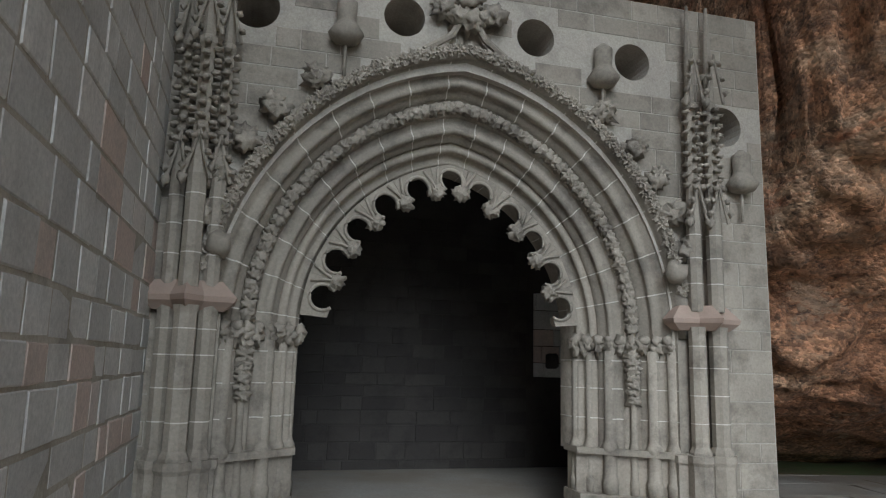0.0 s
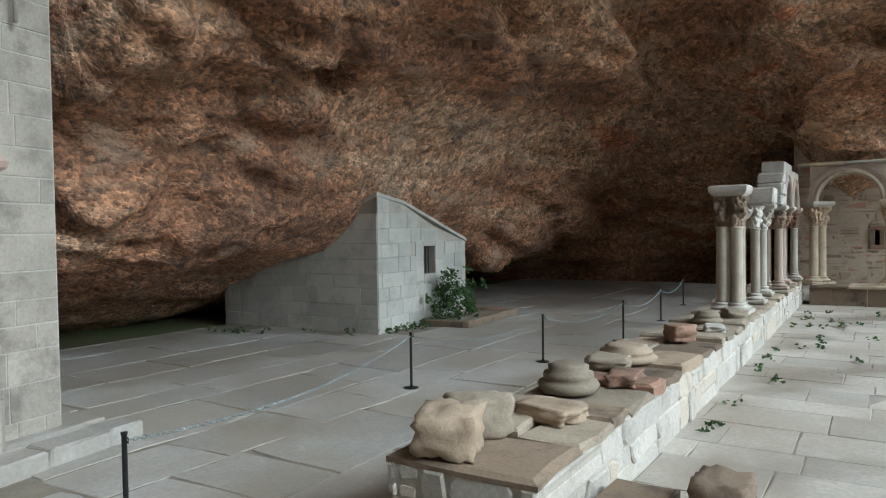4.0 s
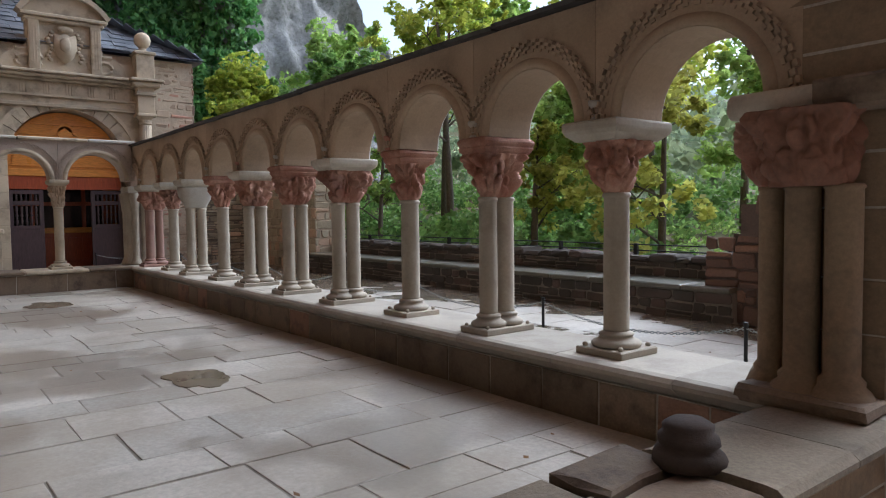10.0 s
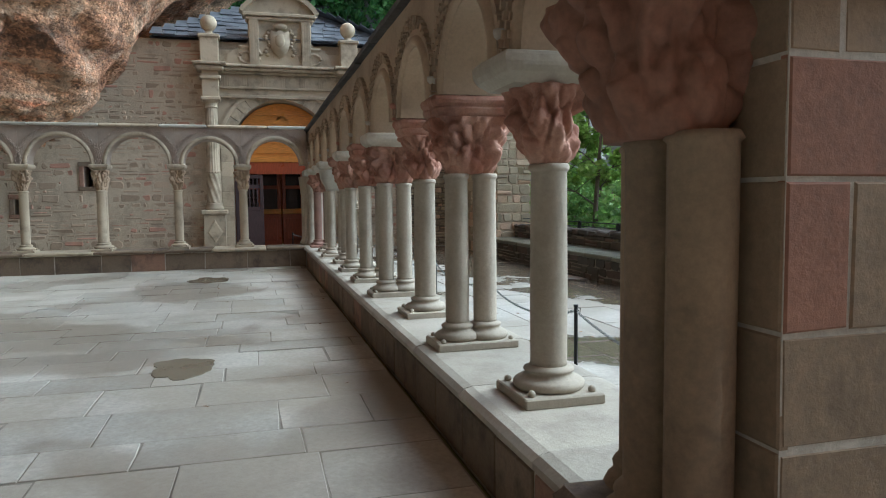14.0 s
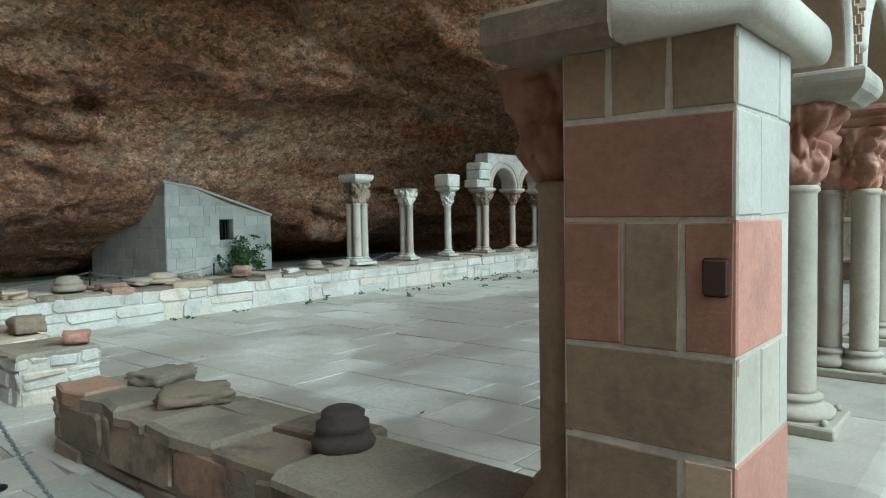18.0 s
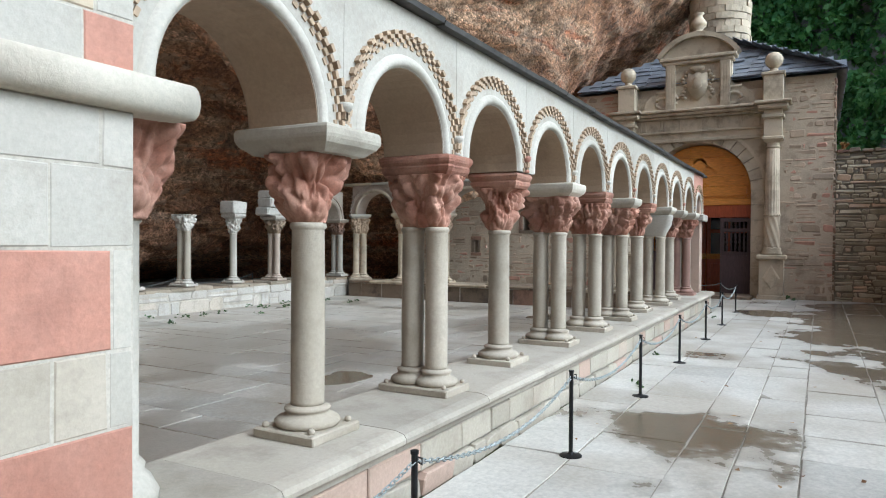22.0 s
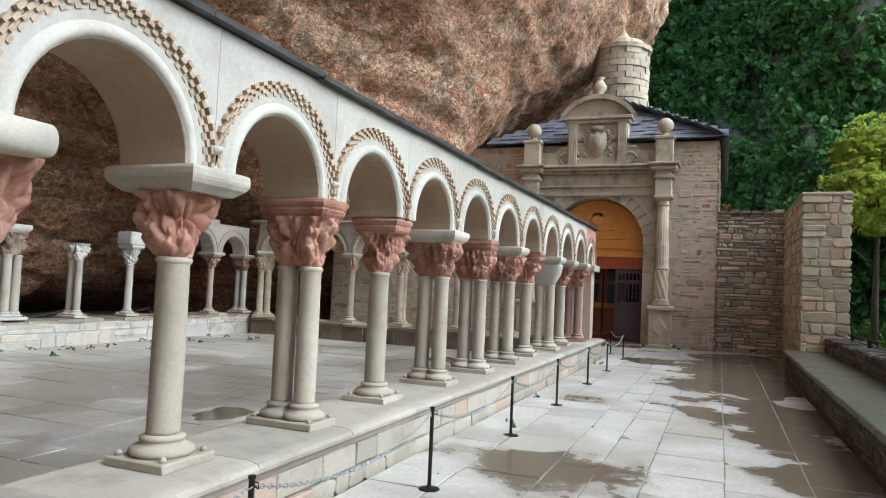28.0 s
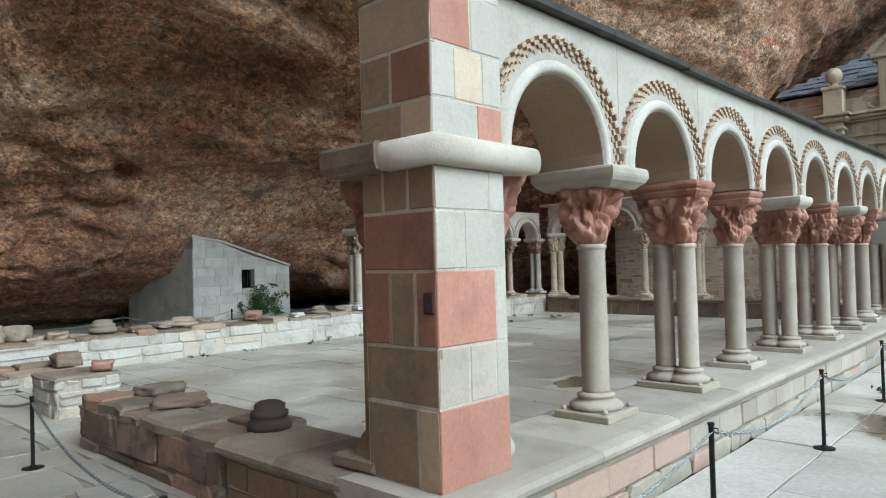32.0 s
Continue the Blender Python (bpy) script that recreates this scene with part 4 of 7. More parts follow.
def low_wall(name, label, m, length, width, top, mat=RUIN, seed=0, slabs=True, fade=0.0, tall=.2, long=.42):
    """A ruined rubble wall in its own frame: x along it, -y its face."""
    w = thing(name, label, "low wall", kind="structure")
    bm = bmesh.new()
    add_box(bm, .015, length - .015, .015, width - .015, -.05, top - .08)
    ob = part("core", bm, JOINT if mat is OLD else MORTAR, w)
    ob.matrix_basis = m
    h = lambda x, z: z < top - .06 - fade * abs(math.sin(x * 1.7 + seed)) * .5
    face_blocks(w, courses(0, length, -.03, top - .07, tall, long, .7, .014, h), m, mat, .08, .016, .014)
    face_blocks(w, courses(-length, 0, -.03, top - .07, .2, .42, .7, .018), m @ pose(0, width, 0, 0, 0, 180), mat, .08, .016, .014)
    for a, mm in ((0, m @ pose(0, 0, 0, 0, 0, -90)), (1, m @ pose(length, width, 0, 0, 0, 90))):
        face_blocks(w, courses(-width, 0, -.03, top - .07, .15, .3, .4, .02), mm, mat, .08, .014, .014)
    x = 0.0
    while slabs and x < length - .1:
        e = min(x + random.uniform(.28, .75), length)
        cut = [0, width] if random.random() < .5 else [0, width * random.uniform(.35, .65), width]
        for c0, c1 in zip(cut, cut[1:]):
            bm = bmesh.new()
            q = lambda: random.uniform(-.03, .03)
            t = top + random.uniform(-.05, .02)
            pts = [(x + .008 + q() * .2, c0 + q()), ((x + e) / 2, c0 + q()), (e - .008 + q() * .2, c0 + q()), (e - .008, (c0 + c1) / 2), (e - .008 + q() * .2, c1 + q()), ((x + e) / 2, c1 + q()), (x + .008, c1 + q()), (x + .008 + q() * .3, (c0 + c1) / 2)]
            cx, cy = (x + e) / 2, (c0 + c1) / 2
            quad_strip(bm, [[(px, py, top - .085) for px, py in pts], [(px, py, t - .02 + q() * .3) for px, py in pts], [(cx + (px - cx) * .9, cy + (py - cy) * .9, t + q() * .25) for px, py in pts]])
            ob = part("top_stone", bm, (LICHEN if mat is OLD else RUINTOP) if random.random() < .8 else OLD, w)
            ob.matrix_basis = m
        x = e
    return w


low_wall("wall_west_ruin", "ruined low rubble wall with loose weathered top stones", pose(3.9, -3.45, 0, 0, 0, -90), 2.55, .72, .47, OLD, 2, True, .1)
low_wall("wall_west_block", "short ruined block of the low cloister wall", pose(4.15, -1.2, 0, 0, 0, -90), .85, .7, .5, RUIN, 3)
returned = thing("ledge_west", "plain brown stone ledge with rounded nosing turning the corner", "plinth wall", kind="structure")
bm = bmesh.new()
add_box(bm, 3.96, 4.52, -7.34, -6.02, -.05, LEDGE - .14)
part("core", bm, MORTAR, returned)
for y0, y1 in ((-7.37, -6.72), (-6.72, -6.02)):
    bm = bmesh.new()
    prof = [(3.95, LEDGE - .14), (3.9, LEDGE - .1), (3.86, LEDGE - .07), (3.86, LEDGE - .04), (3.9, LEDGE - .008), (3.95, LEDGE - .002), (4.5, LEDGE - .002), (4.54, LEDGE - .012), (4.57, LEDGE - .04), (4.56, LEDGE - .07), (4.52, LEDGE - .1), (4.49, LEDGE - .14)]
    quad_strip(bm, [[(x, y0 + .003, z) for x, z in prof], [(x, y1 - .003, z + random.uniform(-.004, .002)) for x, z in prof]])
    part("ledge_slab", bm, LICHEN, returned)
face_blocks(returned, courses(6.02, 7.3, -.03, LEDGE - .14, .17, .4, .3), pose(3.95, 0, 0, 0, 0, -90), SHADEBROWN, .03, .008)
face_blocks(returned, courses(-7.3, -6.02, -.03, LEDGE - .14, .33, .5, .2), pose(4.525, 0, 0, 0, 0, 90), OLD, .03)
low_wall("wall_north_low", "long ruined low wall of pale broken stone below the columns", pose(4.35, 1.68, 0, 0, 0, .6), 15.0, .95, .57, RUIN, 4, True, .12, .27, .6)
low_wall("wall_west_stub", "low stub of ruined stones at the courtyard corner", pose(3.75, 1.62, 0, 0, 0, -90), .95, 1.65, .24, RUIN, 5)
eastledge = thing("ledge_east", "low stone plinth with a flat ledge below the far arcade", "plinth wall", kind="structure")
bm = bmesh.new()
add_box(bm, 19.12, 19.98, -7.36, 1.68, -.05, LEDGE - .07)
part("core", bm, MORTAR, eastledge)
face_blocks(eastledge, courses(-1.68, 7.34, -.03, LEDGE - .075, .38, .75, .3), pose(19.11, 0, 0, 0, 0, -90), OLD, .03, .008)
y = -7.34
while y < 1.6:
    e = min(y + random.uniform(.8, 1.5), 1.66)
    bm = bmesh.new()
    add_box(bm, 19.04, 20.02, y + .003, e - .003, LEDGE - .07, LEDGE, .02, .004)
    part("ledge_slab", bm, OLD if random.random() < .5 else BAROQUE, eastledge)
    y = e

# Loose stones on the ruined walls.
def base_stone(name, label, at, r, h, tall=1.0, mat=RUIN, seed=0):
    bm = bmesh.new()
    w = lambda a, z: 1 + .1 * noise.noise(Vector((2 * math.cos(a), 2 * math.sin(a), z * 7 + seed)))
    add_lathe(bm, [(r * 1.15, 0), (r * 1.2, h * .2), (r * 1.1, h * .34), (r * .92, h * .42), (r * 1.0, h * .5), (r * .98, h * .66), (r * .8, h * .72), (r * .82, h * .9), (r * .6, h), (r * .2, h * 1.02)], 20, (0, 0, 0), wobble=w)
    ob = tagged(new(name, mesh_from(bm, mat, True)), label, "stone")
    ob.matrix_basis = pose(*at, 0, 0, seed * 40)
    return ob


def rough_stone(label, at, size, mat=RUIN, seed=0, turn=0):
    bm = bmesh.new()
    bmesh.ops.create_cube(bm, size=2)
    bmesh.ops.subdivide_edges(bm, edges=bm.edges[:], cuts=7, use_grid_fill=True)
    for v in bm.verts:
        p = v.co * 1.0
        d = p.normalized()
        p = p * .8 + d * .3
        p *= 1 + .26 * noise.noise(p * 1.1 + Vector((seed, seed * 3, 1))) + .14 * noise.noise(p * 3.0 + Vector((seed, 2, seed))) + .05 * noise.noise(p * 8 + Vector((2, seed, seed)))
        v.co = Vector((p.x * size[0] / 2, p.y * size[1] / 2, (p.z + 1) * size[2] / 2))
    ob = tagged(new("loose_stone", mesh_from(bm, mat, True)), label, "stone")
    ob.matrix_basis = pose(*at, 0, 0, turn)
    return ob


base_stone("column_base_stone", "dark worn drum of a lost column on the low wall", (4.3, -6.02, .465), .135, .2, 1, DRUM, 1)
base_stone("column_base_stone", "worn round column base on the low wall", (6.3, 2.3, .56), .2, .22, 1, RUINTOP, 2)
base_stone("column_base_stone", "worn round column base on the low wall", (10.9, 2.2, .56), .17, .16, 1, RUINTOP, 3)
base_stone("column_base_stone", "broken stepped column base on the low wall", (7.75, 2.3, .56), .25, .16, 1, RUINTOP, 4)
rough_stone("squared weathered block lying on the low wall", (4.55, 2.32, .54), (.36, .34, .26), RUINTOP, 5, 20)
rough_stone("tilted broken block lying on the low wall", (4.98, 2.38, .54), (.3, .36, .24), RUINTOP, 21, 50)
rough_stone("small dark stone lying on the low wall", (9.2, 2.15, .56), (.3, .26, .17), OLD, 6, 40)
rough_stone("stepped broken slab on the low wall", (7.4, 2.35, .55), (.4, .36, .1), RUINTOP, 7, 10)
rough_stone("flat broken slab on the low wall", (5.5, 2.1, .55), (.42, .3, .1), RUINTOP, 22, 75)
rough_stone("flat reddish broken slab on the low wall", (6.8, 2.0, .55), (.38, .24, .09), OLD, 23, 5)
rough_stone("small broken slab on the low wall", (8.3, 2.45, .55), (.3, .26, .1), RUINTOP, 24, 35)
rough_stone("thin broken slab on the low wall", (10.1, 1.95, .55), (.34, .22, .08), RUIN, 25, 15)
rough_stone("rounded stone on the corner stub", (5.25, .92, .22), (.34, .3, .2), OLD, 8, 0)
rough_stone("flat reddish stone on the low wall", (4.42, -4.0, .44), (.36, .28, .12), LICHEN, 9, 15)
rough_stone("flat broken stone on the low wall", (4.35, -4.55, .44), (.3, .42, .09), OLD, 10, 60)
rough_stone("small orange stone on the broken wall block", (4.72, -1.85, .48), (.24, .2, .1), RED, 11, 60)
rough_stone("broken stone beside the columns on the low wall", (11.4, 1.95, .56), (.32, .26, .14), RUINTOP, 12, 30)

# ---- paving ----
courtyard = thing("floor_courtyard", "worn pale flagstones of the open courtyard, damp in patches", "paving", kind="structure")
slab_field(courtyard, 4.5, 19.1, -7.3, 1.9, 0, .56, .8, FLAGS, bedding=FILLED)
walkway = thing("pavement_south", "wet flagstones of the walk outside the arcade with puddles", "paving", kind="structure")
slab_field(walkway, -1.5, 25.0, -12.25, -8.2, 0, .55, .9, WETFLAGS, along="x", bedding=FILLED)
west = thing("pavement_west", "large worn flagstones of the west walk", "paving", kind="structure")
slab_field(west, -1.6, 3.8, -8.2, 5.2, 0, .75, 1.0, CHAPELFLAGS, along="x", rough=.05)
slab_field(west, 3.8, 4.5, -4.1, .3, 0, .7, .8, FLAGS)
slab_field(west, 3.8, 4.5, -8.2, -4.1, 0, .7, 1.0, CHAPELFLAGS)
northwalk = thing("pavement_north", "large uneven flagstones of the walk under the rock", "paving", kind="structure")
slab_field(northwalk, 3.8, 24.5, 2.6, 11.5, 0, .85, 1.3, CHAPELFLAGS, lambda x, y: not (x > 10.7 and x < 14.2 and y > 7.8), along="x", rough=.05)
slab_field(northwalk, 20.0, 24.9, -8.2, 2.6, 0, .8, 1.1, FLAGS)
slab_field(northwalk, -1.0, 3.8, 5.2, 11.5, 0, .85, 1.2, CHAPELFLAGS, lambda x, y: y - 6.2 > (x - 3.9) * .18 and x > 4.2, along="x", rough=.05)


def puddle(label, at, sx, sy, seed):
    bm = bmesh.new()
    pts = []
    for i in range(40):
        a = 2 * math.pi * i / 40
        k = 1 + .45 * noise.noise(Vector((1.6 * math.cos(a), 1.6 * math.sin(a), seed))) + .15 * noise.noise(Vector((4 * math.cos(a), 4 * math.sin(a), seed)))
        pts.append((sx * k * math.cos(a), sy * k * math.sin(a)))
    quad_strip(bm, [[(x, y, -.012) for x, y in pts], [(x * .995, y * .995, 0) for x, y in pts]])
    ob = tagged(new("puddle", mesh_from(bm, WATER)), label, "puddle", "puddles on the paving")
    ob.matrix_basis = pose(*at)


WATER = plain("muddy_water", (.20, .165, .115), .1, 0, .2, 2, .0004)
for at, sx, sy, seed, words in (((9.3, -5.5, .021), .42, .27, 1, "small brown puddle on the courtyard flagstones"), ((16.7, -5.3, .021), .5, .35, 2, "small brown puddle on the courtyard flagstones")):
    puddle(words, at, sx, sy, seed)


# ---- the rock overhang ----
def smooth(a, b, x):
    t = min(1, max(0, (x - a) / (b - a)))
    return t * t * (3 - 2 * t)


ROOF = [(22, -1.2), (16, -.4), (13, .25), (10.8, 1.0), (9, 1.5), (8.3, 2.0), (7.9, 2.5), (7.2, 3.5), (5.3, 5.1), (4.5, 5.8), (3.3, 6.4), (2.4, 6.4), (1.6, 6.1), (1.0, 6.3), (.2, 7.0), (-2, 7.5), (-4, 8.5), (-6, 10), (-8, 12.5), (-9, 15), (-9.6, 20), (-10, 34), (-10.4, 60)]


def roof_height(x, y):
    for (y1, z1), (y0, z0) in zip(ROOF, ROOF[1:]):
        if y >= y0:
            z = z0 + (z1 - z0) * (y - y0) / (y1 - y0)
            break
    else:
        z = 60.0
    z -= 4.0 * math.exp(-((x - 21.5) / 3.3) ** 2 / 1.6 - ((y + .5) / 3.0) ** 2 / 1.6)
    z += (2.6 + 1.8 * smooth(6.0, 7.4, y)) * (1 - smooth(4.3, 6.0 if y < 6 else 5.2, x)) * smooth(15, 12.5, y) if y > -12 else 0
    z -= 7.0 * smooth(23, 31, x) * smooth(-1, 5, y)
    z += 3.0 * smooth(-5.6, -4.2, -x) * smooth(16, 8, y)
    return z


bm = bmesh.new()
NX = 400
grid, ys, falls = [], [20.0], {20.0: 0.0}
while ys[-1] > -10.3:
    y = ys[-1]
    for (y1, z1), (y0, z0) in zip(ROOF, ROOF[1:]):
        if y > y0:
            break
    steep = math.hypot(1, (z1 - z0) / (y1 - y0))
    ys.append(y - (.115 if z0 < 21 else .6) / steep)
    falls[ys[-1]] = (z1 - z0) / (y1 - y0)
for y in ys:
    row = []
    fall = max(-12.0, min(0.0, falls[y]))
    lean = math.hypot(1, fall)
    for i in range(NX + 1):
        x = -22 + 55 * i / NX
        z = roof_height(x, y)
        v = Vector((x, y, z))
        big = noise.fractal(Vector((x * .16, y * .22, z * .3)), .8, 2.1, 5)
        zz = z + .12 * x + .5 * noise.noise(Vector((x * .12, y * .12, 3)))
        strata = noise.noise(Vector((x * .05, y * .06, zz * 1.6))) * .55 + noise.noise(Vector((x * .2, y * .2, zz * 3.6))) * .34
        ridged = abs(noise.noise(Vector((x * .55, y * .55, z * .8 + 4)))) * .55
        k = smooth(0.3, 2.5, z) * .8 + .2
        strata *= 1 - .7 * smooth(0, -3.5, y)
        dx = strata * .35 * k
        near = smooth(1.2, 3.5, abs(y - 8.0)) if 9 < x < 16 else 1.0
        rough = noise.fractal(Vector((x * 1.1, y * 1.1, z * 2.2)), .7, 2.2, 4)
        push = (big * (.8 if y > -3 else .8 - .3 * smooth(-3, -8, y)) + strata * .5 - ridged * .6 + rough * .3 + .12 * noise.noise(Vector((x * 2.7, y * 2.7, z * 4)))) * k * (.25 + .75 * near)
        push *= 1 - .68 * smooth(-.5, -4, y)
        row.append(bm.verts.new((x + dx, y + strata * .9 * k * near / lean - push * fall / lean, z + push / lean)))
    grid.append(row)
for a, b in zip(grid, grid[1:]):
    for i in range(NX):
        bm.faces.new((a[i], b[i], b[i + 1], a[i + 1]))
structure("rock_overhang", bm, ROCK, "huge overhanging cliff of red-brown conglomerate rock above the cloister", "rock", True)

# ---- the church front ----
FX = 25.0
church = thing("church", "small church front of rubble stone with a carved baroque doorway", "church")
SLITS = ((.42, 1.45, .06, .22), (-1.5, 2.32, .13, .3))
bm = bmesh.new()
DY, DR, DZ = -7.1, 1.5, 3.18     # doorway centre, half width, springing
outline = [(2.6, -.05), (DY + DR, -.05), (DY + DR, DZ)] + arc(DY, DZ, DR, 0, 180, 24)[1:-1] + [(DY - DR, DZ), (DY - DR, -.05), (-10.75, -.05), (-10.75, 6.42), (2.6, 6.42)]
add_prism(bm, outline, FX + .03, FX + .75, "x")
wall = part("wall", bm, PLASTER, church, "wall of mortared rubble in brown and red stone")
inside = lambda u, z: not any(abs(u + a) < c + .2 and abs(z - b) < d + .12 for a, b, c, d in SLITS) and not (abs(u + DY) < DR + .55 and z < 5.1 and -u < -4.9) and not (4.75 < u < 9.45 and z < 6.6)
face_blocks(church, courses(-2.6, 10.75, -.02, 6.38, .2, .34, .7, .045, inside), pose(FX + .025, 0, 0, 0, 0, -90), CHURCH, .05, .02, .02, "rubble_stone")
bmx = bmesh.new()
for x0, x1, y0, y1 in ((FX + .75, 34, -10.75, -9.9), (33.5, 34, -9.9, 2.6), (FX + .75, 33.5, 1.9, 2.6)):
    add_box(bmx, x0, x1, y0, y1, -.05, 6.3)
part("side_wall", bmx, OLD, church)
bm = bmesh.new()
for a, b, c, d in SLITS:
    add_box(bm, FX - .2, FX + 1.0, a - c, a + c, b - d, b + d)
cutter = new("cutter", mesh_from(bm, PLASTER))
cut = wall.modifiers.new("slits", "BOOLEAN")
cut.object, cut.operation, cut.solver = cutter, "DIFFERENCE", "EXACT"
bpy.context.view_layer.update()
whole = bpy.data.meshes.new_from_object(wall.evaluated_get(bpy.context.evaluated_depsgraph_get()))
wall.modifiers.clear()
wall.data = whole
bpy.data.objects.remove(cutter)
for a, b, c, d in SLITS:
    for y0, y1, z0, z1 in ((a - c - .13, a - c, b - d, b + d), (a + c, a + c + .13, b - d, b + d), (a - c - .15, a + c + .15, b + d, b + d + .14), (a - c - .15, a + c + .15, b - d - .12, b - d)):
        bm = bmesh.new()
        add_box(bm, FX - .005, FX + .2, y0 + .003, y1 - .003, z0 + .003, z1 - .003, .012, .003)
        part("slit_frame", bm, OLD, church)
face_blocks(church, courses(FX, 34, -.02, 6.3, .26, .5, .45, .02), pose(0, -10.76, 0), OLD, .05, .02, .02, "rubble_stone", True)
bm = bmesh.new()
add_box(bm, FX + .76, 33.4, -9.85, 1.85, -.03, .02)
part("church_floor", bm, CHAPELFLAGS, church)
bm = bmesh.new()
add_box(bm, FX + .76, 33.4, -9.85, 1.85, 5.6, 5.7)
part("church_ceiling", bm, VARNISHED, church)
bm = bmesh.new()
add_box(bm, FX + 2.6, FX + 2.7, -9.85, -3.2, 0, 5.58)
part("timber_lobby", bm, VARNISHED, church, "varnished timber lobby inside the door")

# Pyramidal slate roof.
CR = (28.9, -7.2, 8.8)
c4 = [(24.75, -3.35, 6.44), (24.75, -11.0, 6.44), (34.2, -11.0, 6.44), (34.2, -3.35, 6.44)]
bm = bmesh.new()
vs = [bm.verts.new(p) for p in c4]
top = bm.verts.new(CR)
for i in range(4):
    bm.faces.new((vs[i], top, vs[(i + 1) % 4]))
part("roof", bm, SLATE, church, "dark slate pyramid roof")
n_rows = 12
for side in (0, 1):
    a, b = Vector(c4[side]), Vector(c4[side + 1])
    apex = Vector(CR)
    for r in range(n_rows):
        t0, t1 = r / n_rows, (r + 1.25) / n_rows
        if t1 > 1:
            continue
        p, q = a.lerp(apex, t0), b.lerp(apex, t0)
        n = max(3, int((q - p).length / .36))
        for i in range(n):
            f0, f1 = (i + .02) / n, (i + .98) / n
            q0, q1 = p.lerp(q, f0), p.lerp(q, f1)
            up = (apex - (p + q) / 2).normalized() * (apex - a).length * .135
            nrm = (q1 - q0).cross(up).normalized()
            if nrm.z < 0:
                nrm = -nrm
            bm = bmesh.new()
            lift = random.uniform(.02, .075)
            quad_strip(bm, [[tuple(v - q0) for v in (q0 + nrm * lift, q1 + nrm * lift, q1 + up + nrm * .01, q0 + up + nrm * .01)], [tuple(v - q0) for v in (q0 + nrm * (lift + .02), q1 + nrm * (lift + .02), q1 + up + nrm * .025, q0 + up + nrm * .025)]])
            part("slate_tile", bm, SLATE, church).matrix_basis = Matrix.Translation(q0)

# Round bell turret.
turret = thing("bell_turret", "squat round stone turret with a stepped cap", "turret")
for k in range(15):
    z0, r = 7.6 + k * .235, 1.02
    n = 11
    for i in range(n):
        a0, a1 = 2 * math.pi * (i + .5 * (k % 2) + .02) / n, 2 * math.pi * (i + .5 * (k % 2) + .98) / n
        bm = bmesh.new()
        rr = r + random.uniform(-.03, .03)
        ring = lambda rad, z: [(rad * math.cos(a0 + (a1 - a0) * s / 3), rad * math.sin(a0 + (a1 - a0) * s / 3), z) for s in range(4)]
        quad_strip(bm, [ring(.75, z0) + ring(rr, z0)[::-1], ring(.75, z0 + .222) + ring(rr, z0 + .222)[::-1]])
        part("stone", bm, BAROQUE, turret)
bm = bmesh.new()
add_lathe(bm, [(.9, 7.5), (.9, 11.1), (1.1, 11.1), (1.12, 11.25), (.85, 11.35), (.8, 11.5), (.5, 11.6), (.3, 11.75), (.12, 12.0), (.02, 12.15)], 20)
part("cap", bm, BAROQUE, turret, smooth=False)
turret.matrix_basis = Matrix.Translation((28.9, -7.2, -.45))

# Baroque doorway in its own frame: u to the right as one faces it, out towards the viewer.
door = thing("doorway", "baroque sandstone doorway with columns, entablature and carved coat of arms", "doorway", at=(FX, DY, 0), turn=-90)


def dpart(name, fill, label="", smooth=False, mat=BAROQUE):
    bm = bmesh.new()
    fill(bm)
    return part(name, bm, mat, door, label, smooth)


n = 17
for i in range(n):      # voussoirs of the arch
    def fill(bm, i=i):
        a0, a1 = 180 * (i + .03) / n, 180 * (i + .97) / n
        add_band(bm, arc(0, DZ, DR + .36, a0, a1, 3), arc(0, DZ, DR, a0, a1, 3), -.1, .3)
    dpart("voussoir", fill)
dpart("archivolt", lambda bm: add_band(bm, arc(0, DZ, DR + .44, 0, 180, 28), arc(0, DZ, DR + .34, 0, 180, 28), -.15, -.02))
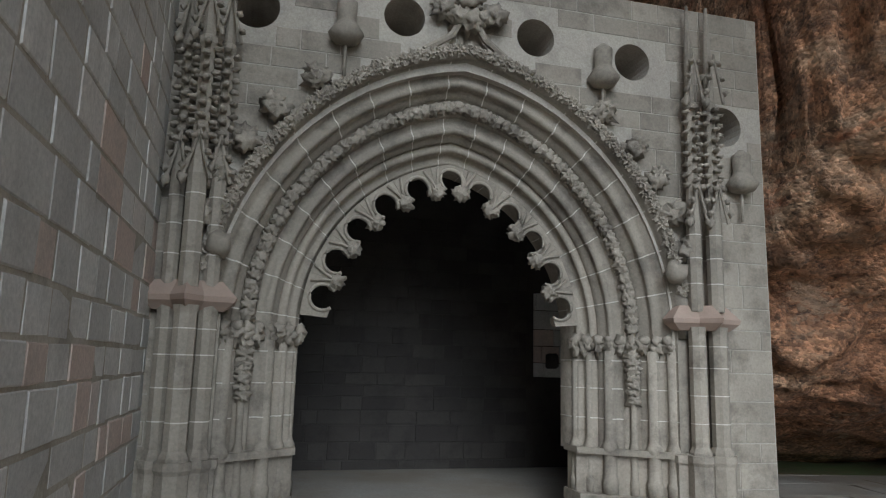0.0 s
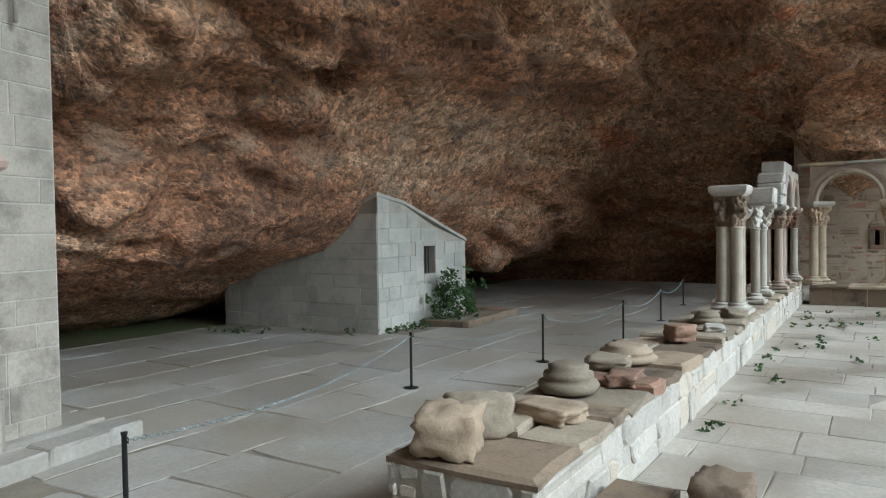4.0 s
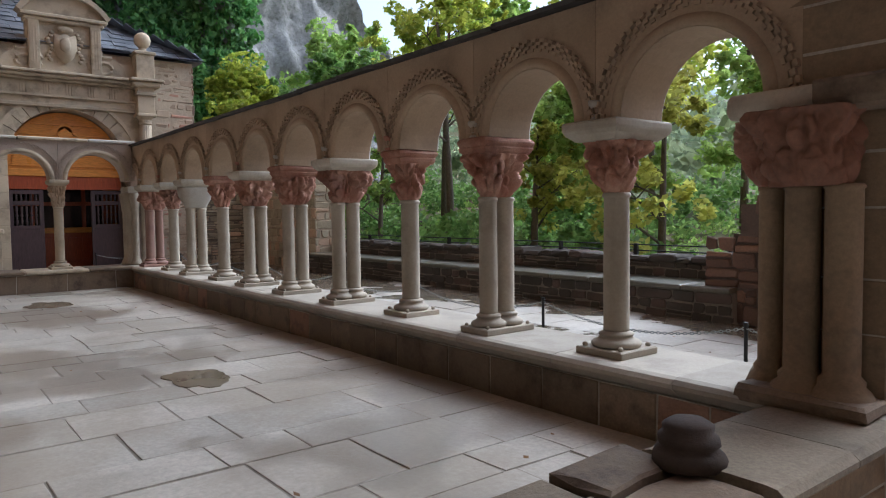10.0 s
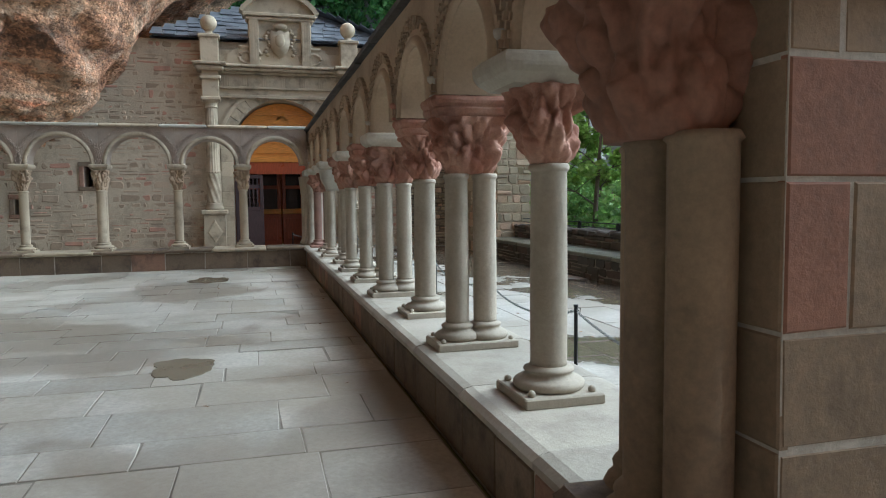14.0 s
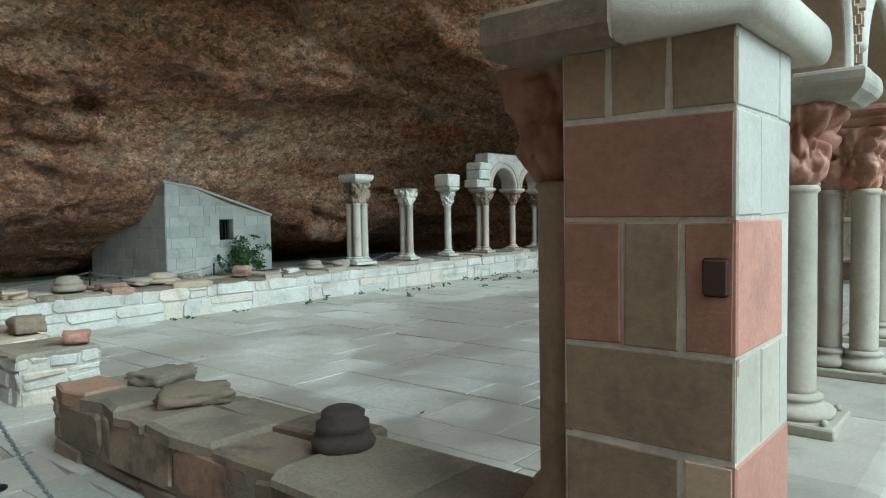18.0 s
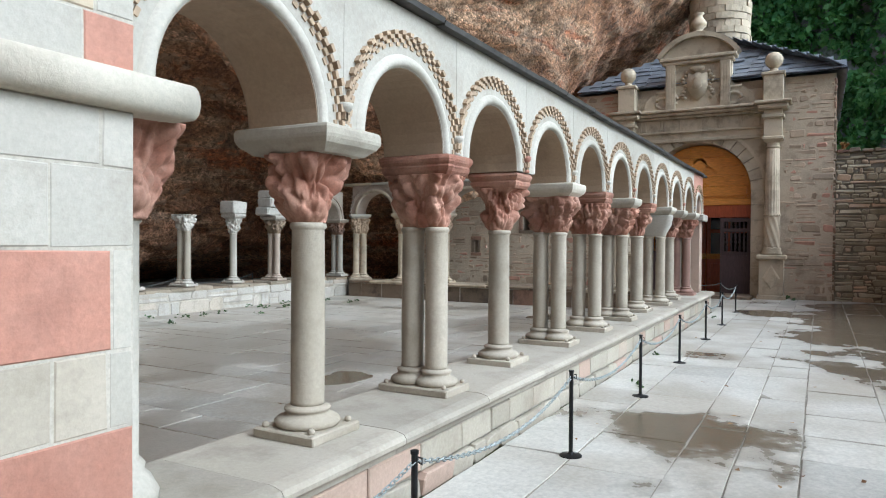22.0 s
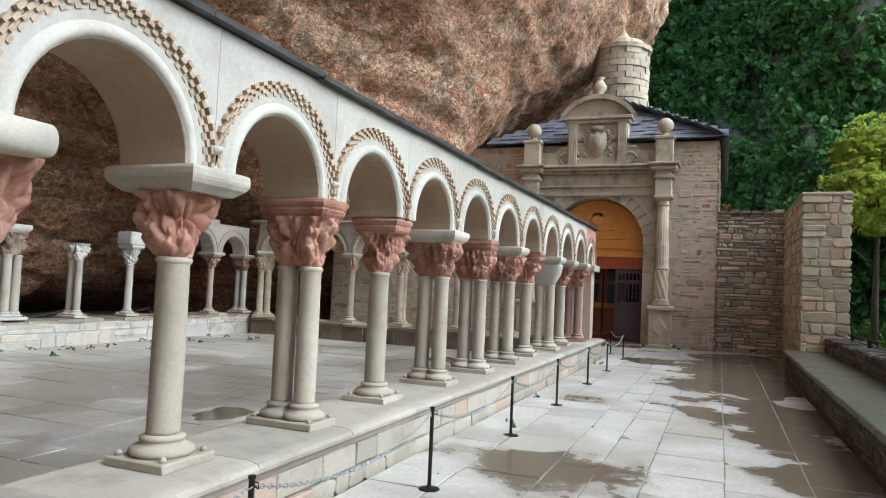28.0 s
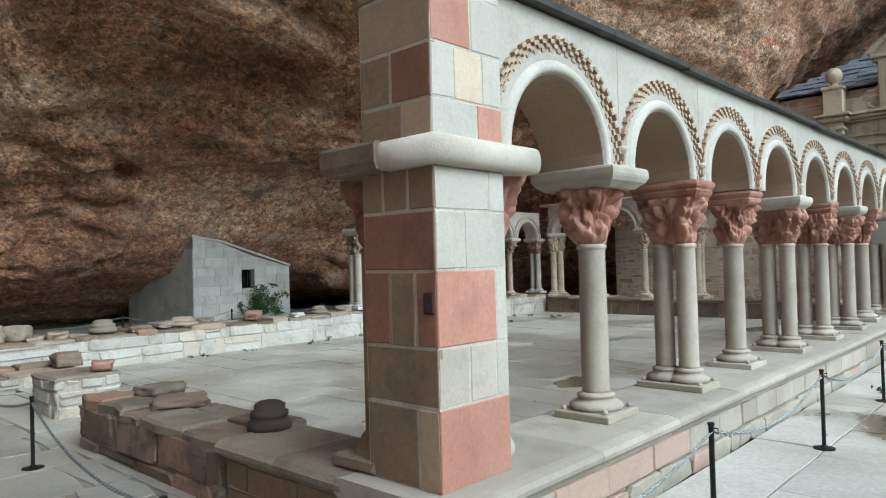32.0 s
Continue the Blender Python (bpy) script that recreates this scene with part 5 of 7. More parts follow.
for s in (-1, 1):
    z = 0
    while z < DZ - .05:
        h = min(.46, DZ - z)
        dpart("jamb_stone", lambda bm: add_box(bm, min(s * DR, s * (DR + .36)), max(s * DR, s * (DR + .36)), -.1, .3, z + .003, z + h - .003, .01))
        z += h
    cx = s * 2.08
    lo, hi = cx - .36, cx + .36
    dpart("pedestal", lambda bm: (add_box(bm, lo + .04, hi - .04, -.5, 0, .14, 1.16, .01), add_box(bm, lo - .02, hi + .02, -.56, 0, 0, .14, .02), add_box(bm, lo - .03, hi + .03, -.58, 0, 1.16, 1.3, .03)), "stone pedestal with a sunk diamond panel")
    dpart("diamond_panel", lambda bm: quad_strip(bm, [[(cx, -.5, .28), (cx + .24, -.5, .62), (cx, -.5, 1.02), (cx - .24, -.5, .62)], [(cx, -.53, .36), (cx + .18, -.53, .62), (cx, -.53, .94), (cx - .18, -.53, .62)]]))
    dpart("column_base", lambda bm: add_lathe(bm, [(.27, 1.3), (.28, 1.36), (.23, 1.42), (.25, 1.47), (.2, 1.52)], 20, (cx, -.29, 0)), smooth=True)
    spiral = lambda a, z: 1 + .07 * math.sin(8 * a + z * 13)
    dpart("spiral_shaft", lambda bm: add_lathe(bm, [(.205, 1.5 + .03 * k) for k in range(31)], 48, (cx, -.29, 0), wobble=spiral), "lower shaft carved with spiral flutes", True)
    dpart("fluted_shaft", lambda bm: add_lathe(bm, [(.22, 2.4), (.22, 2.46), (.19, 2.48), (.185, 3.3), (.165, 4.35)], 64, (cx, -.29, 0), wobble=lambda a, z: 1 + .05 * math.cos(16 * a)), "upper shaft with straight flutes", True)
    dpart("column_capital", lambda bm: (add_lathe(bm, [(.17, 4.35), (.2, 4.38), (.18, 4.42), (.18, 4.5), (.25, 4.58)], 20, (cx, -.29, 0)), add_box(bm, cx - .28, cx + .28, -.57, 0, 4.58, 4.68, .02)))
    dpart("entablature_block", lambda bm: add_box(bm, cx - .24, cx + .24, -.5, 0, 4.68, 5.45, .01))
    dpart("block_cornice", lambda bm: (add_box(bm, cx - .3, cx + .3, -.58, 0, 5.2, 5.3, .02), add_box(bm, cx - .48, cx + .48, -.76, 0, 5.6, 5.68, .02), add_box(bm, cx - .4, cx + .4, -.66, 0, 5.45, 5.6, .04)))
    dpart("ball_plinth", lambda bm: (add_box(bm, cx - .26, cx + .26, -.52, 0, 5.68, 6.5, .015), add_box(bm, cx - .31, cx + .31, -.57, .02, 6.42, 6.52, .02), add_lathe(bm, [(.2, 6.52), (.12, 6.58), (.1, 6.64), (.14, 6.68)], 14, (cx, -.26, 0))))
    dpart("stone_ball", lambda bm: bmesh.ops.create_uvsphere(bm, u_segments=20, v_segments=14, radius=.24, matrix=Matrix.Translation((cx, -.26, 6.88))), "round stone ball finial", True)
    def volute(bm, s=s):
        outer = [(s * (1.0 + .62 * math.exp(-k / 9) * math.cos(k * .55 + 1.2)), 5.95 + .32 * math.exp(-k / 14) * math.sin(k * .55 + 1.2)) for k in range(14)]
        add_tube(bm, [(u, -.2, z) for u, z in outer], .07, 6)
        add_prism(bm, [(s * .72, 5.68), (s * 1.62, 5.68), (s * 1.55, 6.0), (s * 1.3, 6.22), (s * 1.05, 6.3), (s * .72, 6.75)] if s > 0 else [(s * .72, 6.75), (s * 1.05, 6.3), (s * 1.3, 6.22), (s * 1.55, 6.0), (s * 1.62, 5.68), (s * .72, 5.68)], -.22, -.02)
    dpart("scroll", volute, "side scroll of the gable")
    dpart("gable_pilaster", lambda bm: (add_box(bm, s * .78 - .14, s * .78 + .14, -.36, 0, 5.7, 7.15, .01), *[add_box(bm, s * .78 - .1 + .075 * k, s * .78 - .06 + .075 * k, -.375, -.34, 5.85, 6.95) for k in range(3)]))
dpart("frieze", lambda bm: (add_box(bm, -2.0, 2.0, -.14, 0, 4.72, 5.42, .01), add_box(bm, -2.0, 2.0, -.2, 0, 4.7, 4.8, .015), add_box(bm, -1.99, 1.99, -.24, 0, 4.98, 5.05, .015)), "plain frieze with low relief lines")
for k in range(7):
    dpart("triglyph", lambda bm: [add_box(bm, -1.72 + .57 * k + .07 * q, -1.67 + .57 * k + .07 * q, -.17, -.13, 5.07, 5.4, .006) for q in range(3)])
dpart("spandrel_panel", lambda bm: add_prism(bm, [(-2.0, DZ + .1)] + [(u, z) for u, z in arc(0, DZ, DR + .36, 176, 4, 24)] + [(2.0, DZ + .1), (2.0, 4.72), (-2.0, 4.72)], -.08, 0))
dpart("cornice", lambda bm: (add_box(bm, -1.9, 1.9, -.3, 0, 5.42, 5.5, .02), add_box(bm, -2.0, 2.0, -.42, 0, 5.5, 5.6, .03), add_box(bm, -2.05, 2.05, -.5, 0, 5.6, 5.68, .02)))
dpart("attic", lambda bm: add_box(bm, -2.0, 2.0, -.12, .1, 5.68, 6.15, .01))
dpart("gable_panel", lambda bm: add_box(bm, -.95, .95, -.22, .15, 5.68, 7.2, .01))
dpart("gable_cornice", lambda bm: (add_box(bm, -1.1, 1.1, -.45, .1, 7.15, 7.25, .02), add_box(bm, -1.02, 1.02, -.38, .1, 7.04, 7.15, .03)))
dpart("round_pediment", lambda bm: (add_prism(bm, [(-1.1, 7.25)] + arc(0, 6.55, 1.3, 147, 33, 16) + [(1.1, 7.25)], -.25, .1), add_band(bm, arc(0, 6.55, 1.42, 147, 33, 16), arc(0, 6.55, 1.28, 147, 33, 16), -.42, .1)))
dpart("urn_finial", lambda bm: add_lathe(bm, [(.22, 7.94), (.22, 8.0), (.1, 8.05), (.22, 8.18), (.24, 8.26), (.14, 8.4), (.1, 8.5), (.16, 8.56), (.02, 8.6)], 14, (0, -.15, 0)), smooth=True)


def shield(bm):
    add_prism(bm, [(-.27, 6.75), (-.3, 6.35), (-.2, 6.1), (0, 5.93), (.2, 6.1), (.3, 6.35), (.27, 6.75), (.12, 6.7), (0, 6.78), (-.12, 6.7)], -.33, -.2)
    add_blob(bm, (0, -.33, 6.45), (.15, .06, .22), 2, .3, 3, 2)
    add_blob(bm, (0, -.3, 6.88), (.22, .09, .1), 2, .3, 3, 4)
    for q in range(9):
        for w in (-1, 1):
            add_blob(bm, (w * (.38 + .06 * math.sin(q * 1.4)), -.25, 6.02 + q * .095), (.075, .055, .06), 1, .3, 3, q)


dpart("coat_of_arms", shield, "shield with scrollwork and tassels in relief", True)

# Door joinery: dark grille leaves below a varnished lunette.
leaves = thing("church_door", "half-open dark wooden church door with turned spindles under an orange lunette", "door", at=(FX + .32, DY, 0), turn=-90)
bm = bmesh.new()
add_prism(bm, [(DR - .05, DZ - .28)] + arc(0, DZ, DR - .04, 0, 180, 24) + [(-DR + .05, DZ - .28)], .08, .14)
part("lunette", bm, VARNISHED, leaves, "varnished pine boarding in the arch")
for k in range(5):
    z = DZ - .12 + k * .3
    w = math.sqrt(max(.05, (DR - .08) ** 2 - max(0, z + .05 - DZ) ** 2))
    bm = bmesh.new()
    add_box(bm, -w, w, .045, .082, z, z + .045, .008)
    part("lunette_batten", bm, VARNISHED, leaves)
for e in (-1, 1):
    bm = bmesh.new()
    pts = [(e * 1.35, DZ - .05), (e * 1.35, DZ + .12), (0, DZ + 1.2), (0, DZ + 1.02)]
    add_prism(bm, pts if e > 0 else pts[::-1], .01, .07)
    part("lunette_rafter", bm, VARNISHED, leaves)
bm = bmesh.new()
add_lathe(bm, [(.0, -.03), (.16, -.03), (.2, 0), (.2, .03)], 20)
part("lunette_roundel", bm, VARNISHED, leaves).matrix_basis = pose(0, .04, DZ + .86, 90)
bm = bmesh.new()
add_box(bm, -DR + .02, DR - .02, -.02, .16, DZ - .4, DZ - .2, .015)
part("transom", bm, VARNISHED, leaves)
bm = bmesh.new()
add_box(bm, -DR + .02, DR - .02, .02, .14, DZ - .78, DZ - .4, .01)
part("upper_panel", bm, DOORWOOD, leaves)
for s in (-1, 1):
    x0, x1 = (-DR + .02, -.62) if s < 0 else (.62, DR - .02)
    bm = bmesh.new()
    add_box(bm, x0, x1, -.02, .05, .04, 1.25, .01)
    for a in (x0, x1 - .11):
        add_box(bm, a, a + .11, -.03, .06, 1.25, DZ - .8, .008)
    for z in (1.25, 1.95, DZ - .92):
        add_box(bm, x0 + .11, x1 - .11, -.03, .06, z, z + .12, .008)
    leaf = part("leaf", bm, LEAFWOOD, leaves, "dark stained leaf with panels")
    for z0, z1 in ((1.37, 1.95), (2.07, DZ - .92)):
        for k in range(5):
            bm = bmesh.new()
            h = z1 - z0
            add_lathe(bm, [(.02, z0), (.035, z0 + h * .2), (.02, z0 + h * .4), (.04, z0 + h * .5), (.02, z0 + h * .6), (.035, z0 + h * .8), (.02, z1)], 8, (x0 + .19 + k * (x1 - x0 - .38) / 4, .015, 0))
            part("spindle", bm, LEAFWOOD, leaf, smooth=True)
inner = thing("inner_doors", "red-brown inner wooden doors seen through the open leaves", "door", at=(FX + 1.9, DY, 0), turn=-90)
for s in (-1, 1):
    a, b = (-1.4, -.02) if s < 0 else (.02, 1.4)
    bm = bmesh.new()
    add_box(bm, a, b, 0, .06, 0, 1.1, .01)
    for x in (a, (a + b) / 2 - .06, b - .12):
        add_box(bm, x, x + .12, 0, .06, 1.1, 3.1, .01)
    for z in (1.95, 2.98):
        add_box(bm, a + .12, b - .12, 0, .06, z, z + .12, .01)
    for x in (a + .12, (a + b) / 2 + .05):
        add_box(bm, x, x + .5, -.03, .0, .2, .95, .02)
    leaf = part("leaf", bm, DOORWOOD, inner)
    bm = bmesh.new()
    add_box(bm, a - .01, b + .01, -.06, .08, 1.1, 1.27, .015)
    part("middle_rail", bm, VARNISHED, leaf, "orange varnished rail")
    bm = bmesh.new()
    add_box(bm, a + .1, b - .1, .025, .035, 1.2, 3.0)
    part("pane", bm, PANE, leaf, "dark glass pane")
bm = bmesh.new()
add_box(bm, -DR - .1, DR + .1, -1.3, .4, -.03, .1, .02)
part("threshold", bm, OLD, leaves, "worn stone threshold")

# Wall and gate pier beside the church.
sidewall = thing("wall_church_side", "rough drystone wall of flat grey-brown stones", "wall", kind="structure")
bm = bmesh.new()
add_box(bm, 25.12, 25.5, -12.9, -10.76, -.05, 4.2)
part("core", bm, JOINT, sidewall)
face_blocks(sidewall, courses(10.76, 12.85, -.02, 4.18, .15, .38, .55, .03), pose(25.08, 0, 0, 0, 0, -90), COURSED, .08, .03, .02)
for k in range(7):
    bm = bmesh.new()
    add_box(bm, 25.0, 25.6, -10.78 - .3 * k - .28, -10.78 - .3 * k, 4.18, 4.27 + random.uniform(-.03, .03), .02, .02)
    part("cap_stone", bm, OLD, sidewall)
gate = thing("wall_pier", "square end of a tall coursed stone wall", "wall pier", kind="structure")
bm = bmesh.new()
add_box(bm, 20.43, 25.6, -13.55, -12.62, -.05, 4.08)
part("core", bm, PLASTER, gate)
face_blocks(gate, courses(12.58, 13.6, .4, 4.1, .25, .4, .5, .022), pose(20.4, 0, 0, 0, 0, -90), COURSED, .05, .018, .014)
face_blocks(gate, courses(-25.5, -20.4, -.02, 4.1, .25, .45, .45, .02), pose(0, -12.58, 0, 0, 0, 180), COURSED, .05, .012, .012)
bm = bmesh.new()
add_box(bm, 20.38, 25.6, -13.61, -12.56, 4.08, 4.16, .02, .004)
part("coping", bm, BAROQUE, gate)

# Parapet with its bench and iron rail.
parapet = thing("wall_parapet", "dark low stone parapet with a flat bench ledge along the terrace", "parapet", kind="structure")
bm = bmesh.new()
add_box(bm, 7.6, 20.4, -13.1, -12.3, -.05, .42)
add_box(bm, 7.6, 25.5, -13.62, -13.12, -1.5, .72)
part("core", bm, JOINT, parapet)
face_blocks(parapet, courses(-20.4, -7.6, -.02, .42, .15, .42, .4, .016), pose(0, -12.28, 0, 0, 0, 180), DARKWALL, .05, .012, .012)
face_blocks(parapet, courses(-20.4, -7.6, .5, .74, .13, .4, .4, .016), pose(0, -13.1, 0, 0, 0, 180), DARKWALL, .05, .012, .012)
x = 7.6
while x < 20.4:
    e = min(x + random.uniform(.6, 1.1), 20.4)
    bm = bmesh.new()
    add_box(bm, x + .004, e - .004, -13.12, -12.22, .42, .5, .015, .005)
    part("bench_slab", bm, WETBENCH, parapet)
    x = e
x = 7.6
while x < 20.4:
    e = min(x + random.uniform(.25, .6), 20.4)
    bm = bmesh.new()
    add_box(bm, x + .01, e - .01, -13.66, -13.08, .73, .83 + random.uniform(-.03, .05), .03, .02)
    part("cap_stone", bm, DARKWALL, parapet)
    x = e
rail = thing("iron_rail", "thin dark iron rail standing on the parapet", "railing")
for k in range(11):
    bm = bmesh.new()
    add_box(bm, 8.2 + 1.75 * k, 8.27 + 1.75 * k, -13.4, -13.33, .6, 1.02, .006)
    part("post", bm, IRON, rail)
for z in (1.0, .9):
    bm = bmesh.new()
    add_tube(bm, [(8.0, -13.365, z), (25.8, -13.365, z)], .012, 5)
    part("rail_bar", bm, IRON, rail)

# Stepped ruin with an arch at the south-west end of the terrace.
ruin = thing("wall_ruin", "dark red ruined wall with a stepped edge and a small arched opening", "ruined wall", kind="structure")
AX, AR, AZ, SILL = 6.12, .45, 1.3, 1.04
steps = [(8.1, .95), (7.68, 1.25), (7.57, 1.66), (7.3, 1.9), (7.05, 2.15)]
pts = [(8.1, -.05)]
for (x, z), (x2, z2) in zip(steps, steps[1:] + [(AX + AR, 2.15)]):
    pts += [(x, z), (x2, z)]
pts += [(AX + AR, SILL), (AX - AR, SILL), (AX - AR, 2.05), (5.5, 2.02), (5.36, 1.82), (5.2, 1.8), (5.18, 1.6), (4.8, 1.58), (4.78, 1.4), (4.6, 1.38), (4.58, 1.22), (4.2, 1.2), (3.2, 1.1), (1.8, 1.1), (-2.5, 1.1), (-2.5, -.05)]
bm = bmesh.new()
add_prism(bm, pts, -13.0, -12.45)
part("wall_body", bm, DARKWALL, ruin)
for k in range(9):
    bm = bmesh.new()
    a0, a1 = 20 * k + .6, 20 * k + 19.4
    add_band(bm, arc(AX, AZ, AR + .5 + random.uniform(-.03, .03), a0, a1, 3), arc(AX, AZ, AR, a0, a1, 3), -13.0, -12.43)
    part("voussoir", bm, RUINRED, ruin)


def ruin_top(x):
    for a, z in steps:
        if x > a - .15:
            return z
    return 2.1 if x > 5.5 else 1.78 if x > 5.2 else 1.58 if x > 4.8 else 1.38 if x > 4.6 else 1.12


face_blocks(ruin, courses(-8.1, 2.5, -.02, 2.1, .24, .42, .5, .022, lambda u, z: z < ruin_top(-u) - .1 and not (abs(-u - AX) < AR + .4 and z > SILL - .1)), pose(0, -12.41, 0, 0, 0, 180), RUINRED, .05, .02, .016)

# Unseen tall wall added on the west to block sky light.
sky_blocker = thing("wall_west_blocker", "tall plain rubble wall added out of view to block sky light", "wall", kind="structure")
bm = bmesh.new()
add_box(bm, -3.0, -2.51, -30.0, 1.0, -8, 13)
part("wall_body", bm, CHURCH, sky_blocker)


# ---- the gothic chapel portal ----
PA = 10.3
portal = thing("wall_portal", "gothic portal wall of grey limestone with a deep moulded pointed arch", "chapel portal", at=(.80 - .18 * .2, 5.57 + .98 * .2, 0), turn=PA, kind="structure")
CX, SPR = -.07, 2.25


def pointed(half, rise, n=18, cx=CX, z=SPR):
    """Half outlines of a pointed arch, left foot to apex to right foot."""
    # circle through the foot and the apex with its centre on the springing line
    c = (rise * rise - half * half) / (2 * half)
    r = half + c
    a = math.atan2(rise, c)
    left = [(cx + c - r * math.cos(a * i / n), z + r * math.sin(a * i / n)) for i in range(n + 1)]
    return left + [(2 * cx - u, v) for u, v in left[-2::-1]]


def wpart(name, fill, mat=PORTAL, label="", smooth=False):
    bm = bmesh.new()
    fill(bm)
    return part(name, bm, mat, portal, label, smooth)


# The wall in front, with the opening cut for the widest order.
W0, W1, WT, BASE = -3.2, 3.74, 6.3, .36
H3, R3 = 2.5, 2.87
face = wpart("wall_face", lambda bm: add_prism(bm, [(W0, -.05), (CX - H3, -.05), (CX - H3, SPR)] + pointed(H3, R3)[1:-1] + [(CX + H3, SPR), (CX + H3, -.05), (W1, -.05), (W1, WT), (W0, WT)], 0, 1.1), PORTALMORTAR)
holes = [(-2.36, 5.54, .25), (-.78, 5.66, .23), (.76, 5.64, .23), (1.99, 5.51, .23), (3.21, 4.84, .25)]
arch_z = lambda u: SPR + R3 * math.sqrt(max(0, 1 - (abs(u - CX) / (H3 + .1)) ** 1.7))
free = lambda u, z: (abs(u - CX) > H3 + .05 or z > arch_z(u) + .1) and all((u - a) ** 2 + (z - b) ** 2 > (c + .05) ** 2 for a, b, c in holes)
clear = lambda x0, x1, z0, z1: all((max(x0, min(a, x1)) - a) ** 2 + (max(z0, min(b, z1)) - b) ** 2 > (c + .02) ** 2 for a, b, c in holes)
face_blocks(portal, [r for r in courses(W0, W1 - .005, .0, WT, .27, .5, .35, .012, free) if clear(*r) and all(free(u, z) for u in r[:2] for z in r[2:])], pose(0, -.006, 0), PORTAL, .03, .002, .004, "ashlar_block")
face_blocks(portal, courses(.0, 1.08, .0, WT, .27, .5, .35, .012), pose(W1 + .006, 0, 0, 0, 0, 90), PORTAL, .03, .002, .004, "ashlar_block")
bm = bmesh.new()
for a, b, c in holes:
    bmesh.ops.create_cone(bm, cap_ends=True, segments=24, radius1=c, radius2=c, depth=1.2, matrix=Matrix.Translation((a, .5, b)) @ pose(0, 0, 0, 90))
cutter = new("cutter", mesh_from(bm, MORTAR))
cutter.parent = portal
cut = face.modifiers.new("holes", "BOOLEAN")
cut.object, cut.operation, cut.solver = cutter, "DIFFERENCE", "EXACT"
bpy.context.view_layer.update()
whole = bpy.data.meshes.new_from_object(face.evaluated_get(bpy.context.evaluated_depsgraph_get()))
face.modifiers.clear()
face.data = whole
bpy.data.objects.remove(cutter)
# Moulded orders, each a step further back; sections swept along the arch and down the jamb.
def sweep(bm, section, half, rise, foot=None, n=20):
    """section: (out from the opening line, depth) pairs."""
    rows = []
    for o, d in section:
        line = pointed(half + o, rise + o * 1.12, n)
        if foot is not None:
            line = [(line[0][0], foot)] + line + [(line[-1][0], foot)]
        rows.append([(u, d, v) for u, v in line])
    quad_strip(bm, rows, closed=False)


HI, RI = 1.62, 1.95      # inner opening
orders = [("inner_order", [(0, 1.1), (0, .82), (.03, .8), (.05, .76), (.03, .72), (.06, .69), (.1, .7), (.14, .67), (.16, .62), (.14, .58), (.19, .56), (.24, .58)]),
          ("second_order", [(.24, .6), (.24, .5), (.29, .47), (.31, .43), (.29, .4), (.33, .37), (.38, .4), (.42, .41), (.46, .38)]),
          ("foliage_bed", [(.46, .4), (.48, .33), (.54, .35), (.6, .31), (.62, .27)]),
          ("third_order", [(.62, .3), (.63, .24), (.68, .2), (.71, .15), (.69, .12), (.74, .09), (.79, .12), (.83, .1), (.86, .04), (.9, .02), (.92, -.03)])]
for name, sec in orders:
    wpart(name, lambda bm: sweep(bm, sec, HI, RI, .95), PORTAL, "", True)


def joints(bm, section, half, rise, foot, gap=270):
    """Thin pale joint lines across a moulded order, standing a hair proud of it."""
    lines = []
    for o, d in section:
        line = pointed(half + o - .005, rise + (o - .005) * 1.12, gap)
        lines.append([(u, d - .006, v) for u, v in line])
    for i in range(10, 2 * gap - 8, 31):
        quad_strip(bm, [[l[i] for l in lines], [l[i + 1] for l in lines]], closed=False, caps=False)
    for z in (1.32, 1.66, 1.98):
        for e, s in ((0, -1), (-1, 1)):
            quad_strip(bm, [[(l[e][0], l[e][1], z) for l in lines], [(l[e][0], l[e][1], z + .012) for l in lines]], closed=False, caps=False)


for name, sec in orders:
    if name != "foliage_bed":
        wpart("mortar_joints", lambda bm: joints(bm, sec, HI, RI, .95), PALEJOINT)
wpart("hood_moulding", lambda bm: sweep(bm, [(.92, .0), (.93, -.08), (.97, -.11), (1.02, -.12), (1.06, -.09), (1.08, .0)], HI, RI, 2.7), PORTAL, "projecting hood with carved leaves", True)
# Carved foliage band and leafy capitals.
line = pointed(HI + .54, RI + .54 * 1.12, 36)
for k, (u, v) in enumerate(line[1:-1]):
    wpart("foliage_boss", lambda bm: add_blob(bm, (u, .29, v), (.07, .06, .07), 3, 1.0, 4.2, k), PORTAL, "", True)
line = pointed(HI + 1.0, RI + 1.0 * 1.12, 40)
for k, (u, v) in enumerate(line[5:-5]):
    wpart("hood_leaf", lambda bm: add_blob(bm, (u, -.125, v), (.062, .045, .062), 3, 1.2, 4, k), PORTAL)
for k in (8, 12, 16, 20, 25):
    for s in (0, 1):
        u, v = line[k] if not s else line[80 - k]
        d = 1 if s else -1
        wpart("crocket", lambda bm: (add_blob(bm, (u + d * .13, -.1, v + .13), (.13, .1, .1), 3, 1.1, 4.0, k), add_blob(bm, (u + d * .17, -.12, v + .2), (.1, .08, .085), 3, 1.1, 4.2, k + 3)), PORTAL, "curling leaf crocket", True)
for k, (du, dv, sz) in enumerate(((0, .1, .17), (-.16, .14, .11), (.16, .14, .11), (-.3, .2, .13), (.3, .2, .13), (0, .34, .14))):
    wpart("finial_leaf", lambda bm: add_blob(bm, (CX + du, -.12, 5.56 + dv), (sz, .1, sz * .8), 3, 1.1, 4.2, k + 9), PORTAL, "", True)
